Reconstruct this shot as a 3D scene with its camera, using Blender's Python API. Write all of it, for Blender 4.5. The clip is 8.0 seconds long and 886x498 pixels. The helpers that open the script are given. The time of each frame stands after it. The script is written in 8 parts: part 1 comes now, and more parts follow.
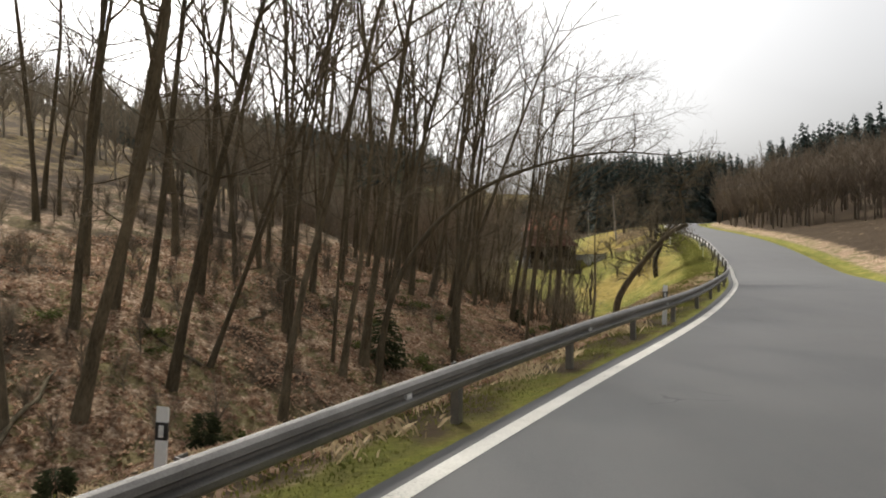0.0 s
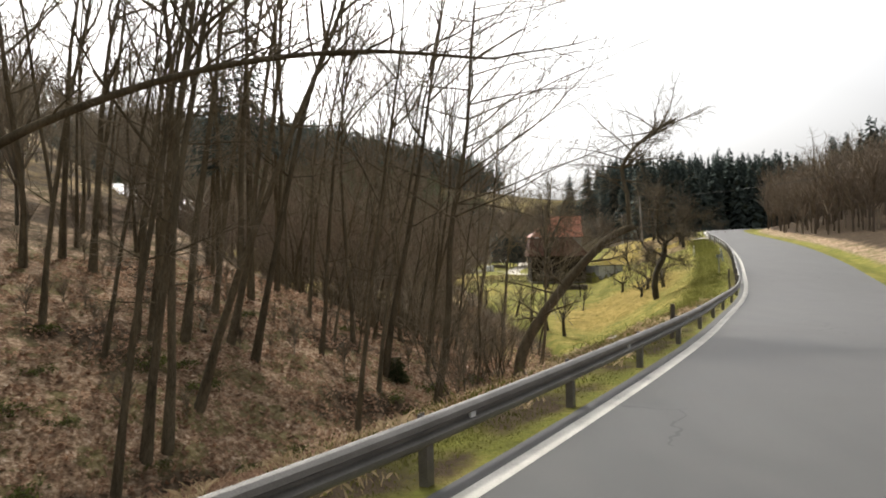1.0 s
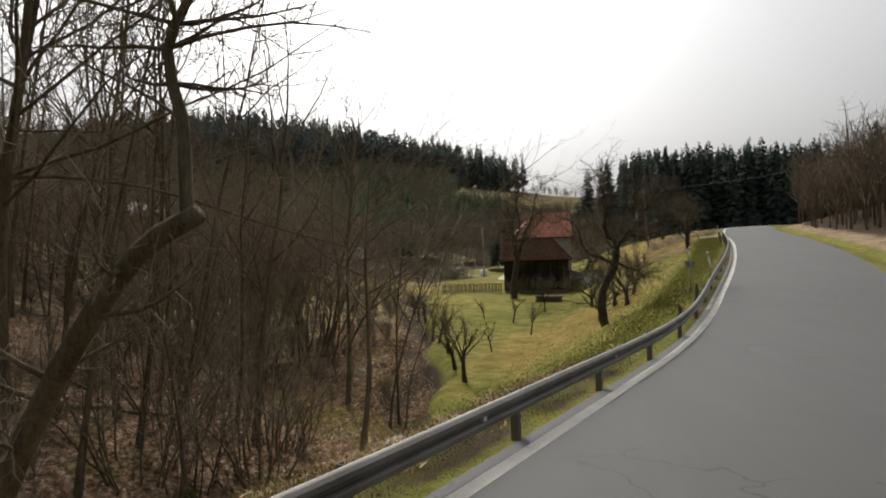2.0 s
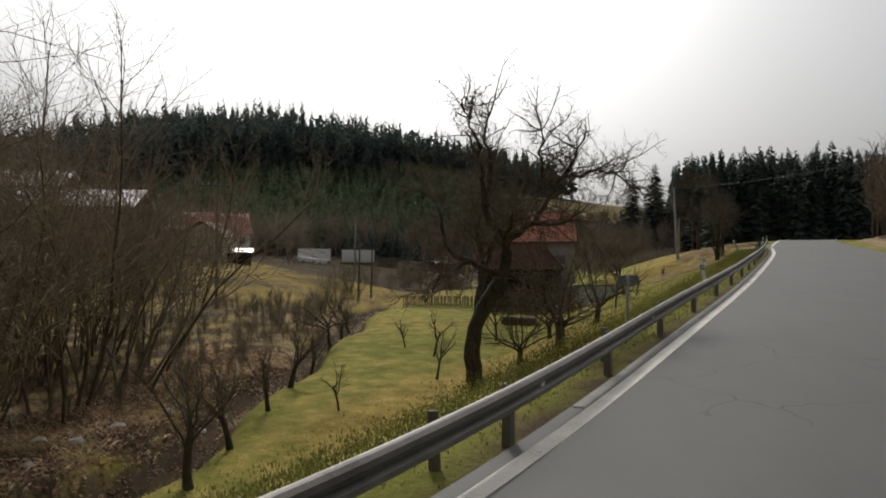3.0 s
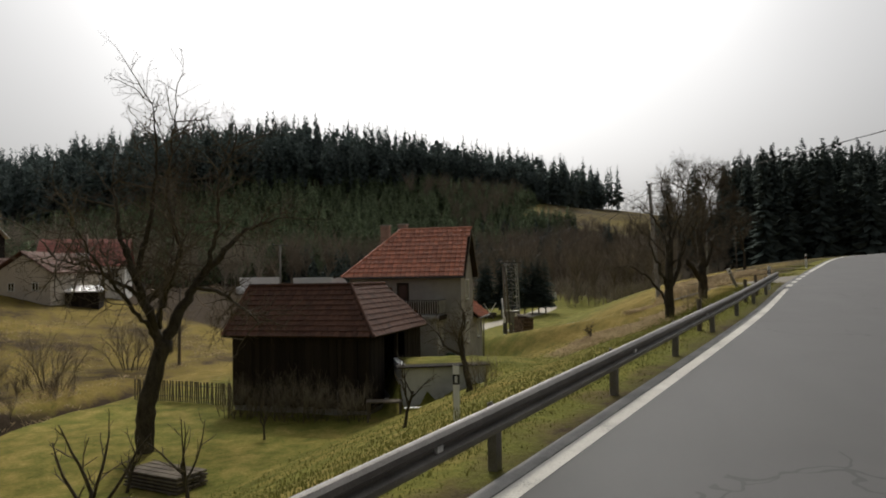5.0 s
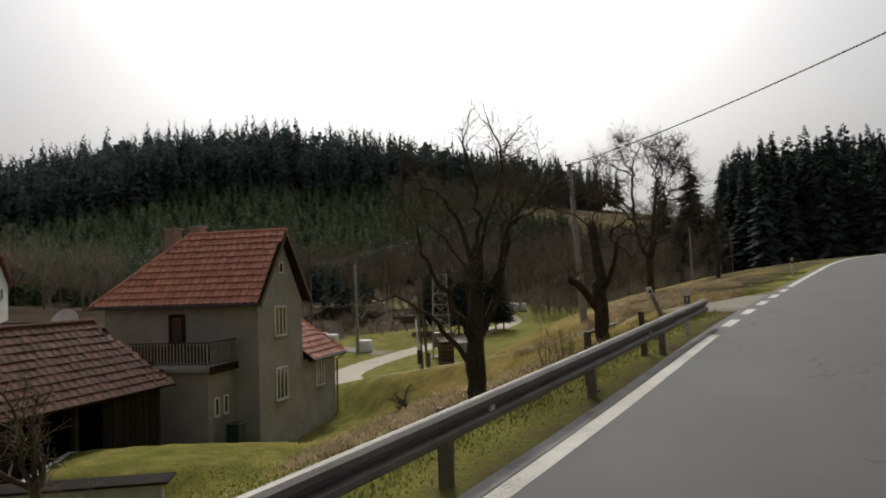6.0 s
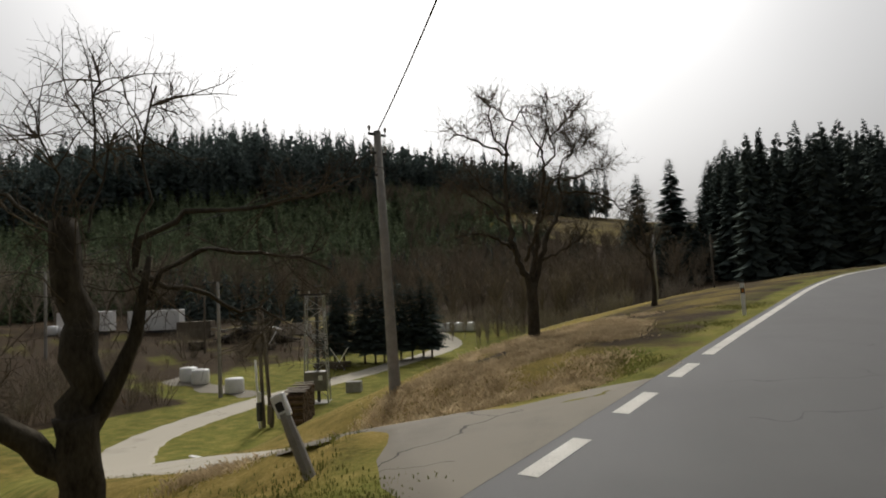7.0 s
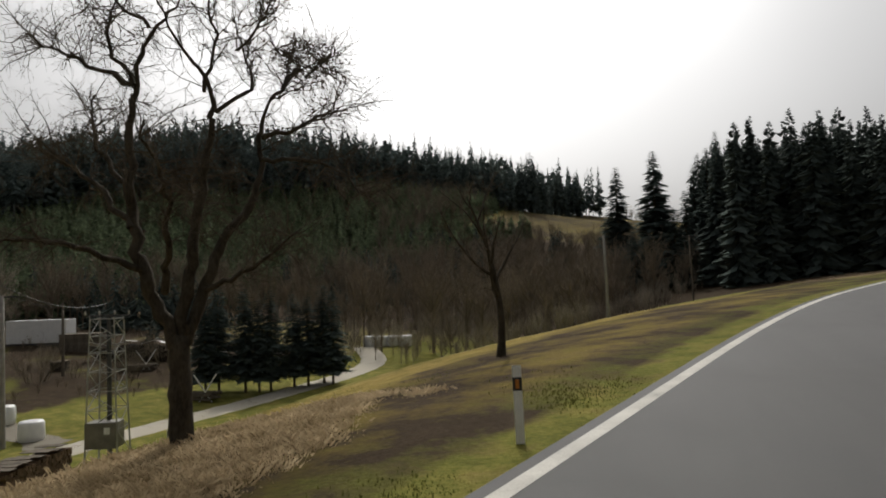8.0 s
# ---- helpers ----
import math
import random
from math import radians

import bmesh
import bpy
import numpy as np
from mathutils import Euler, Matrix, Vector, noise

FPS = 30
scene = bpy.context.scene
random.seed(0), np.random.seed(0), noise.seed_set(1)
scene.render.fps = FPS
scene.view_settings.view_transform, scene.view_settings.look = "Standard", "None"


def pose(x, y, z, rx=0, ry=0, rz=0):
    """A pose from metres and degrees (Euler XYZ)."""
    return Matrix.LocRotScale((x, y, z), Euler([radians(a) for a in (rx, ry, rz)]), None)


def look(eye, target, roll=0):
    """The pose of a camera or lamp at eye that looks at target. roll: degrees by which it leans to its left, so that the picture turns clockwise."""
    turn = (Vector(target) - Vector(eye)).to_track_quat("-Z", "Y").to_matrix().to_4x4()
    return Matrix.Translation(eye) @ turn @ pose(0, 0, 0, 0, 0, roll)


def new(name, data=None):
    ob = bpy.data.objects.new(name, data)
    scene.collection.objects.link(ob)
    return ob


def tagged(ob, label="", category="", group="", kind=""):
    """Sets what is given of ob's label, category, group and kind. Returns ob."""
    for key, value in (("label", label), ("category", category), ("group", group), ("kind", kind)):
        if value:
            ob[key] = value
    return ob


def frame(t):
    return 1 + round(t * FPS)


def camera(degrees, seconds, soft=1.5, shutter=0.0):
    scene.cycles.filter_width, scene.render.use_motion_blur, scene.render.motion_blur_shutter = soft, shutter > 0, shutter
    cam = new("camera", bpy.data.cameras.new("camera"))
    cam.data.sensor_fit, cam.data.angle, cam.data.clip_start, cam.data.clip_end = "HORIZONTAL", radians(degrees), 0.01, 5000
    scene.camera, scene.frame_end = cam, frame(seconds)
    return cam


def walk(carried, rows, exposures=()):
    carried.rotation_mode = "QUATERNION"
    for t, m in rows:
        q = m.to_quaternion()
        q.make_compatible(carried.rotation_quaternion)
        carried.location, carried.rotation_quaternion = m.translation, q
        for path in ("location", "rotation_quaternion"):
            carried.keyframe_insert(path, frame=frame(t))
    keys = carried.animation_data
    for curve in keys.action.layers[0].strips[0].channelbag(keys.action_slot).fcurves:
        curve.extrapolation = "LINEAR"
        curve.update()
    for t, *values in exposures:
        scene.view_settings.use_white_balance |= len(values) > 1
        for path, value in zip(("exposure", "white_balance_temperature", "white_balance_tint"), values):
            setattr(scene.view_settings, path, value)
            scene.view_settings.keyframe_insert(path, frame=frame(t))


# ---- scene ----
cam = camera(65.8, 8.0, soft=1.9)
PATH = [
    (0, (0.384, -0.879, 1.368), (0.4452, 1.1204, 1.3463), -0.85),
    (0.5, (5.257, 6.735, 1.427), (5.2381, 8.7350, 1.4080), -0.35),
    (0.7, (7.252, 9.853, 1.468), (7.1910, 11.8522, 1.4678), -0.85),
    (1, (9.929, 14.312, 1.456), (9.8336, 16.3100, 1.4583), -0.91),
    (1.5, (14.255, 21.656, 1.647), (14.1109, 23.6505, 1.6423), -0.12),
    (1.7, (16.002, 24.527, 1.739), (15.8335, 26.5195, 1.7414), -1.92),
    (2.8, (24.054, 42.787, 1.164), (23.7283, 44.7605, 1.1776), 1.11),
    (3, (25.442, 46.018, 1.184), (25.0771, 47.9836, 1.2150), 0.30),
    (3.5, (28.492, 53.769, 1.574), (28.0613, 55.7214, 1.6133), 0.18),
    (4, (31.265, 61.493, 2.000), (30.7864, 63.4343, 2.0612), -0.29),
    (4.2, (32.345, 64.685, 2.260), (31.8505, 66.6216, 2.3247), -0.67),
    (5.3, (38.048, 81.716, 3.236), (37.4754, 83.6307, 3.3201), -1.52),
    (5.5, (39.057, 85.079, 3.305), (38.4705, 86.9888, 3.3873), -2.04),
    (5.7, (40.019, 88.481, 3.478), (39.4458, 90.3947, 3.5654), -2.08),
    (6, (41.363, 93.454, 3.662), (40.7894, 95.3678, 3.7580), -2.06),
    (6.3, (42.872, 98.303, 3.910), (42.2889, 100.2130, 4.0207), -2.72),
    (6.5, (43.740, 101.631, 4.070), (43.1527, 103.5391, 4.1907), -2.46),
    (7, (45.824, 109.865, 4.463), (45.2554, 111.7791, 4.5825), -2.29),
    (7.2, (46.694, 112.958, 4.649), (46.1292, 114.8724, 4.7789), -2.63),
    (7.5, (48.162, 117.505, 4.939), (47.5990, 119.4190, 5.0741), -2.47),
    (8, (50.618, 125.219, 5.380), (50.0367, 127.1296, 5.4945), -1.96),
]
walk(cam, [(t, look(eye, target, roll)) for t, eye, target, roll in PATH], exposures=((0, 0.32), (0.5, 0.72), (1, 0.52), (1.5, 0.1), (2.8, -0.55), (5.5, -0.72), (8, -0.8)))

# ---- world, sun, exposure ----
SUN_AZ, SUN_EL = radians(-18.0), radians(45.0)     # azimuth from +y towards +x
scene.view_settings.exposure = 0.0
world = bpy.data.worlds.new("world")
scene.world = world
world.use_nodes = True
wn, wl = world.node_tree.nodes, world.node_tree.links
sky = wn.new("ShaderNodeTexSky")
sky.sky_type, sky.sun_disc = "NISHITA", False
sky.sun_elevation, sky.sun_rotation = SUN_EL, SUN_AZ
sky.air_density, sky.dust_density, sky.ozone_density = 1.0, 8.0, 1.0
# a thin veil of cloud takes most of the colour out of the sky and scatters the sun's glow
veil = wn.new("ShaderNodeHueSaturation")
veil.inputs["Saturation"].default_value = 0.12
wl.new(sky.outputs["Color"], veil.inputs["Color"])
cloud_map = wn.new("ShaderNodeTexNoise")
cloud_map.inputs["Scale"].default_value, cloud_map.inputs["Detail"].default_value = 1.6, 5.0
cloud_ramp = wn.new("ShaderNodeMapRange")
cloud_ramp.inputs["To Min"].default_value, cloud_ramp.inputs["To Max"].default_value = 0.85, 1.15
wl.new(cloud_map.outputs["Fac"], cloud_ramp.inputs["Value"])
sky_mix = wn.new("ShaderNodeMix")
sky_mix.data_type, sky_mix.blend_type = "RGBA", "MULTIPLY"
sky_mix.inputs["Factor"].default_value = 1.0
wl.new(veil.outputs["Color"], sky_mix.inputs["A"])
wl.new(cloud_ramp.outputs["Result"], sky_mix.inputs["B"])
wl.new(sky_mix.outputs["Result"], wn["Background"].inputs["Color"])
wn["Background"].inputs["Strength"].default_value = 0.148
sun_data = bpy.data.lights.new("sun", "SUN")
sun_data.energy, sun_data.angle, sun_data.color = 2.3, radians(1.5), (1.0, 0.94, 0.84)
sun = new("sun", sun_data)
sun.matrix_world = look((0, 0, 60), (-math.sin(SUN_AZ) * math.cos(SUN_EL) * 10, -math.cos(SUN_AZ) * math.cos(SUN_EL) * 10, 60 - math.sin(SUN_EL) * 10))


# ---- materials ----
def material(name, rough=0.8, metal=0.0):
    m = bpy.data.materials.new(name)
    m.use_nodes = True
    n = m.node_tree.nodes
    bsdf = n["Principled BSDF"]
    bsdf.inputs["Roughness"].default_value, bsdf.inputs["Metallic"].default_value = rough, metal
    return m, n, m.node_tree.links, bsdf


def tex(n, l, coord, scale, detail=4.0, rough=0.6, stretch=None, kind="noise"):
    """A noise in object or generated coordinates; returns its Fac socket."""
    src = coord
    if stretch:
        mp = n.new("ShaderNodeMapping")
        mp.inputs["Scale"].default_value = stretch
        l.new(coord, mp.inputs["Vector"])
        src = mp.outputs["Vector"]
    t = n.new("ShaderNodeTexNoise")
    t.inputs["Scale"].default_value, t.inputs["Detail"].default_value, t.inputs["Roughness"].default_value = scale, detail, rough
    l.new(src, t.inputs["Vector"])
    return t.outputs["Fac"]


def ramp(n, l, fac, stops):
    r = n.new("ShaderNodeValToRGB")
    while len(r.color_ramp.elements) < len(stops):
        r.color_ramp.elements.new(0.5)
    for e, (p, c) in zip(r.color_ramp.elements, stops):
        e.position, e.color = p, (*c, 1)
    l.new(fac, r.inputs["Fac"])
    return r.outputs["Color"]


def blend(n, l, fac, a, b, mode="MIX"):
    m = n.new("ShaderNodeMix")
    m.data_type, m.blend_type = "RGBA", mode
    for s, v in (("A", a), ("B", b)):
        if isinstance(v, tuple):
            m.inputs[s].default_value = (*v, 1)
        else:
            l.new(v, m.inputs[s])
    if isinstance(fac, float):
        m.inputs["Factor"].default_value = fac
    else:
        l.new(fac, m.inputs["Factor"])
    return m.outputs["Result"]


def bump(n, l, bsdf, fac, strength=0.4, dist=0.02):
    b = n.new("ShaderNodeBump")
    b.inputs["Strength"].default_value, b.inputs["Distance"].default_value = strength, dist
    l.new(fac, b.inputs["Height"])
    l.new(b.outputs["Normal"], bsdf.inputs["Normal"])


def maths(n, l, op, a, b=None, c=None):
    m = n.new("ShaderNodeMath")
    m.operation = op
    for i, v in enumerate((a, b, c)):
        if v is None:
            continue
        if isinstance(v, (int, float)):
            m.inputs[i].default_value = v
        else:
            l.new(v, m.inputs[i])
    return m.outputs[0]


def simple(name, dark, light, scale=6.0, rough=0.8, metal=0.0, stretch=None, bumps=0.3, dist=0.01, vary=0.0, grain=60.0, island=0.0):
    """Two-scale mottled surface between two colours; vary: spread between objects that share it."""
    m, n, l, bsdf = material(name, rough, metal)
    co = n.new("ShaderNodeTexCoord").outputs["Object"]
    big = tex(n, l, co, scale, 5, 0.65, stretch)
    fine = tex(n, l, co, grain, 3, 0.6, stretch)
    both = maths(n, l, "MULTIPLY_ADD", fine, 0.45, maths(n, l, "MULTIPLY", big, 0.75))
    col = ramp(n, l, both, [(0.38, dark), (0.78, light)])
    if vary:
        rnd = n.new("ShaderNodeObjectInfo").outputs["Random"]
        f = maths(n, l, "MULTIPLY_ADD", rnd, vary, 1.0 - vary / 2)
        hsv = n.new("ShaderNodeHueSaturation")
        l.new(f, hsv.inputs["Value"])
        l.new(col, hsv.inputs["Color"])
        col = hsv.outputs["Color"]
    if island:
        rnd = n.new("ShaderNodeNewGeometry").outputs["Random Per Island"]
        hsv = n.new("ShaderNodeHueSaturation")
        l.new(maths(n, l, "MULTIPLY_ADD", rnd, island, 1.0 - island / 2), hsv.inputs["Value"])
        l.new(col, hsv.inputs["Color"])
        col = hsv.outputs["Color"]
    l.new(col, bsdf.inputs["Base Color"])
    if rough >= 0.8:
        bsdf.inputs["Specular IOR Level"].default_value = 0.12
    if bumps:
        bump(n, l, bsdf, both, bumps, dist)
    return m


BARK = simple("bark", (0.046, 0.038, 0.025), (0.205, 0.172, 0.116), 3.0, 0.9, stretch=(1, 1, 0.25), bumps=0.8, dist=0.02, vary=0.5, grain=28)
BARK_ORCHARD = simple("bark_orchard", (0.022, 0.018, 0.013), (0.105, 0.09, 0.065), 4.0, 0.92, stretch=(1, 1, 0.4), bumps=0.9, dist=0.025, vary=0.3, grain=24)
TWIG = simple("twig", (0.130, 0.111, 0.083), (0.35, 0.30, 0.225), 2.0, 0.85, bumps=0.0, vary=0.4, island=0.5)
TWIG_ORCHARD = simple("twig_orchard", (0.060, 0.050, 0.038), (0.19, 0.16, 0.12), 2.0, 0.85, bumps=0.0, vary=0.3, island=0.5)
# lighter copy of TWIG for far woods, with the haze painted into it
TWIG_HAZED = simple("twig_hazed", (0.19, 0.168, 0.134), (0.46, 0.41, 0.33), 0.6, 0.9, bumps=0.0, island=0.5)
TWIG_WOOD = simple("twig_wood", (0.125, 0.103, 0.078), (0.32, 0.27, 0.205), 0.25, 0.9, bumps=0.0, island=0.6)
TWIG_RED = simple("twig_red", (0.140, 0.114, 0.088), (0.37, 0.305, 0.235), 2.0, 0.85, bumps=0.0, vary=0.4)
NEEDLE = simple("needle", (0.058, 0.076, 0.070), (0.116, 0.142, 0.126), 1.6, 0.8, bumps=0.0, vary=0.5, island=0.8)
# far spruces: distance haze painted in as a paler, bluer needle colour
NEEDLE_HAZED = simple("needle_hazed", (0.078, 0.102, 0.098), (0.145, 0.178, 0.165), 1.6, 0.8, bumps=0.0, vary=0.5, island=0.8)
NEEDLE_YOUNG = simple("needle_young", (0.100, 0.132, 0.082), (0.21, 0.258, 0.150), 1.2, 0.8, bumps=0.0, island=0.6)
PLASTER = simple("plaster_grey", (0.245, 0.236, 0.220), (0.385, 0.374, 0.352), 0.9, 0.92, bumps=0.25, dist=0.006, grain=90)
PLASTER_WHITE = simple("plaster_white", (0.5, 0.49, 0.46), (0.74, 0.73, 0.7), 1.0, 0.9, bumps=0.2, dist=0.006)
WHITEWASH = simple("whitewash", (0.32, 0.33, 0.33), (0.66, 0.67, 0.66), 0.7, 0.9, bumps=0.3, dist=0.008)
TILE_RED = simple("tile_red", (0.38, 0.135, 0.078), (0.74, 0.32, 0.20), 1.3, 0.42, bumps=0.3, dist=0.004, vary=0.45)
TILE_OLD = simple("tile_old", (0.048, 0.026, 0.018), (0.165, 0.074, 0.048), 2.2, 0.8, bumps=0.6, dist=0.008, vary=0.55)
TILE_MAROON = simple("tile_maroon", (0.17, 0.048, 0.036), (0.36, 0.12, 0.085), 1.3, 0.6, bumps=0.3, dist=0.004, vary=0.4)
BOARD = simple("board_dark", (0.011, 0.009, 0.007), (0.040, 0.031, 0.024), 2.5, 0.9, stretch=(1, 1, 0.12), bumps=0.5, dist=0.006, vary=0.6)
TIMBER = simple("timber_grey", (0.07, 0.06, 0.05), (0.2, 0.17, 0.13), 3.0, 0.88, stretch=(1, 1, 0.2), bumps=0.5, dist=0.008, vary=0.3)
FRAME_WHITE = simple("frame_white", (0.6, 0.6, 0.58), (0.8, 0.8, 0.78), 4.0, 0.5, bumps=0.05)
STEEL = simple("steel_zinc", (0.11, 0.103, 0.093), (0.26, 0.247, 0.226), 1.2, 0.5, 0.6, bumps=0.08, dist=0.003, vary=0.15)
STEEL_PALE = simple("steel_pale", (0.26, 0.26, 0.25), (0.46, 0.46, 0.44), 2.0, 0.6, 0.3, bumps=0.05)
SIGN_BACK = simple("sign_back", (0.14, 0.16, 0.17), (0.25, 0.275, 0.285), 3.0, 0.55, 0.3, bumps=0.05)
STEEL_DARK = simple("steel_dark", (0.035, 0.035, 0.036), (0.10, 0.10, 0.10), 3.0, 0.6, 0.5, bumps=0.1)
RAILING = simple("railing_black", (0.02, 0.02, 0.02), (0.05, 0.05, 0.05), 3.0, 0.5, bumps=0.05)
CONCRETE = simple("concrete", (0.23, 0.22, 0.20), (0.42, 0.41, 0.38), 2.2, 0.9, bumps=0.4, dist=0.006)
POLE_CONCRETE = simple("pole_concrete", (0.20, 0.19, 0.17), (0.36, 0.34, 0.31), 3.0, 0.88, bumps=0.3, dist=0.006)
KERB = simple("kerb", (0.15, 0.15, 0.142), (0.32, 0.312, 0.295), 1.5, 0.88, bumps=0.5, dist=0.006)
METAL_ROOF = simple("metal_roof", (0.70, 0.69, 0.68), (0.88, 0.87, 0.86), 0.8, 0.4, 0.25, bumps=0.04)
PLASTIC_WHITE = simple("plastic_white", (0.66, 0.67, 0.67), (0.82, 0.82, 0.81), 2.0, 0.35, bumps=0.3, dist=0.02)
POST_WHITE = simple("post_white", (0.72, 0.72, 0.70), (0.88, 0.88, 0.86), 6.0, 0.5, bumps=0.1)
POST_BLACK = simple("post_black", (0.012, 0.012, 0.012), (0.03, 0.03, 0.03), 6.0, 0.5, bumps=0.05)
REFLECTOR = simple("reflector", (0.6, 0.6, 0.6), (0.85, 0.85, 0.82), 20.0, 0.2, bumps=0.2)
ORANGE = simple("reflector_orange", (0.5, 0.16, 0.02), (0.7, 0.26, 0.04), 20.0, 0.3, bumps=0.1)
CHIMNEY = simple("chimney_brick", (0.22, 0.16, 0.13), (0.40, 0.32, 0.27), 5.0, 0.9, bumps=0.4)
FIREWOOD = simple("firewood", (0.05, 0.034, 0.024), (0.21, 0.14, 0.095), 5.0, 0.9, bumps=0.5, vary=0.7)


# needles and twigs have no sheen of their own at this distance
for matt in (NEEDLE, NEEDLE_HAZED, NEEDLE_YOUNG, TWIG, TWIG_WOOD, TWIG_ORCHARD, TWIG_HAZED, TWIG_RED, BARK):
    matt.node_tree.nodes["Principled BSDF"].inputs["Specular IOR Level"].default_value = 0.02
    matt.node_tree.nodes["Principled BSDF"].inputs["Roughness"].default_value = 0.95
TILE_OLD.node_tree.nodes["Principled BSDF"].inputs["Specular IOR Level"].default_value = 0.25


def let_through(m, share_of_light):
    """Thin foliage: part of the light that falls on it comes out on the other side."""
    n, l = m.node_tree.nodes, m.node_tree.links
    bsdf = n["Principled BSDF"]
    thin = n.new("ShaderNodeBsdfTranslucent")
    l.new(bsdf.inputs["Base Color"].links[0].from_socket, thin.inputs["Color"])
    mix = n.new("ShaderNodeMixShader")
    mix.inputs["Fac"].default_value = share_of_light
    l.new(bsdf.outputs["BSDF"], mix.inputs[1])
    l.new(thin.outputs["BSDF"], mix.inputs[2])
    l.new(mix.outputs["Shader"], n["Material Output"].inputs["Surface"])


let_through(NEEDLE, 0.25)
let_through(NEEDLE_HAZED, 0.3)
let_through(NEEDLE_YOUNG, 0.45)


def leafy(name, dark, light, scale):
    """Thin leaf: half the light comes through."""
    m, n, l, bsdf = material(name, 0.85)
    bsdf.inputs["Specular IOR Level"].default_value = 0.1
    co = n.new("ShaderNodeTexCoord").outputs["Object"]
    col = ramp(n, l, tex(n, l, co, scale, 3, 0.7), [(0.35, dark), (0.7, light)])
    l.new(col, bsdf.inputs["Base Color"])
    thin = n.new("ShaderNodeBsdfTranslucent")
    l.new(col, thin.inputs["Color"])
    mix = n.new("ShaderNodeMixShader")
    mix.inputs["Fac"].default_value = 0.5
    l.new(bsdf.outputs["BSDF"], mix.inputs[1])
    l.new(thin.outputs["BSDF"], mix.inputs[2])
    l.new(mix.outputs["Shader"], n["Material Output"].inputs["Surface"])
    return m


LITTER_LEAF = leafy("litter_leaf", (0.146, 0.076, 0.042), (0.555, 0.392, 0.274), 5.0)
STRAW = leafy("straw", (0.29, 0.22, 0.125), (0.66, 0.53, 0.34), 1.2)
BLADE = leafy("grass_blade", (0.066, 0.072, 0.017), (0.18, 0.172, 0.046), 1.0)
BRAMBLE = leafy("bramble_leaf", (0.045, 0.060, 0.016), (0.14, 0.15, 0.045), 4.0)
MOSS = simple("evergreen_shrub", (0.034, 0.042, 0.020), (0.095, 0.105, 0.050), 1.5, 0.9, bumps=0.0, island=0.6)
let_through(MOSS, 0.3)
GREEN_BIN = simple("bin_green", (0.01, 0.03, 0.018), (0.02, 0.06, 0.035), 4.0, 0.45, bumps=0.02)
PINK_WALL = simple("plaster_pale", (0.42, 0.37, 0.31), (0.6, 0.55, 0.48), 1.0, 0.9, bumps=0.2)
STONE = simple("stone", (0.2, 0.19, 0.17), (0.5, 0.48, 0.44), 3.0, 0.9, bumps=0.6, vary=0.4)


def glass_material():
    m, n, l, bsdf = material("window_glass", 0.06)
    bsdf.inputs["Base Color"].default_value = (0.02, 0.023, 0.026, 1)
    bsdf.inputs["Coat Weight"].default_value = 0.6
    co = n.new("ShaderNodeTexCoord").outputs["Object"]
    bump(n, l, bsdf, tex(n, l, co, 2.0, 1), 0.04, 0.01)
    return m


GLASS = glass_material()


def asphalt_material(name, dark, light, patchy):
    m, n, l, bsdf = material(name, 0.75)
    co = n.new("ShaderNodeTexCoord").outputs["Object"]
    grain = tex(n, l, co, 55, 2, 0.7)
    big = tex(n, l, co, 0.35, 5, 0.6)
    streak = tex(n, l, co, 0.9, 4, 0.6, (1, 0.12, 1))
    mixed = maths(n, l, "ADD", maths(n, l, "MULTIPLY", grain, 0.3), maths(n, l, "ADD", maths(n, l, "MULTIPLY", big, patchy), maths(n, l, "MULTIPLY", streak, 0.35)))
    col = ramp(n, l, mixed, [(0.3, dark), (0.75, light)])
    vor = n.new("ShaderNodeTexVoronoi")
    vor.feature = "DISTANCE_TO_EDGE"
    vor.inputs["Scale"].default_value = 0.34
    warp = n.new("ShaderNodeVectorMath")
    warp.operation = "ADD"
    wob = n.new("ShaderNodeTexNoise")
    wob.inputs["Scale"].default_value = 1.2
    l.new(co, wob.inputs["Vector"])
    l.new(co, warp.inputs[0])
    l.new(wob.outputs["Color"], warp.inputs[1])
    l.new(warp.outputs[0], vor.inputs["Vector"])
    thin = maths(n, l, "LESS_THAN", vor.outputs["Distance"], 0.006)
    where = maths(n, l, "GREATER_THAN", tex(n, l, co, 0.13, 2), 0.56)
    crack = maths(n, l, "MULTIPLY", maths(n, l, "MULTIPLY", thin, where), 0.7)
    l.new(blend(n, l, crack, col, (0.015, 0.015, 0.015)), bsdf.inputs["Base Color"])
    l.new(maths(n, l, "MULTIPLY_ADD", big, 0.25, 0.6), bsdf.inputs["Roughness"])
    bump(n, l, bsdf, grain, 0.35, 0.004)
    return m


ASPHALT = asphalt_material("asphalt", (0.017, 0.017, 0.0178), (0.056, 0.055, 0.053), 0.8)
LANE = asphalt_material("lane_surface", (0.092, 0.082, 0.064), (0.215, 0.193, 0.153), 0.9)
LANE_PALE = asphalt_material("lane_gravel", (0.165, 0.148, 0.114), (0.42, 0.385, 0.312), 1.0)
LANE_PALE.node_tree.nodes["Principled BSDF"].inputs["Specular IOR Level"].default_value = 0.08
LANE.node_tree.nodes["Principled BSDF"].inputs["Specular IOR Level"].default_value = 0.08


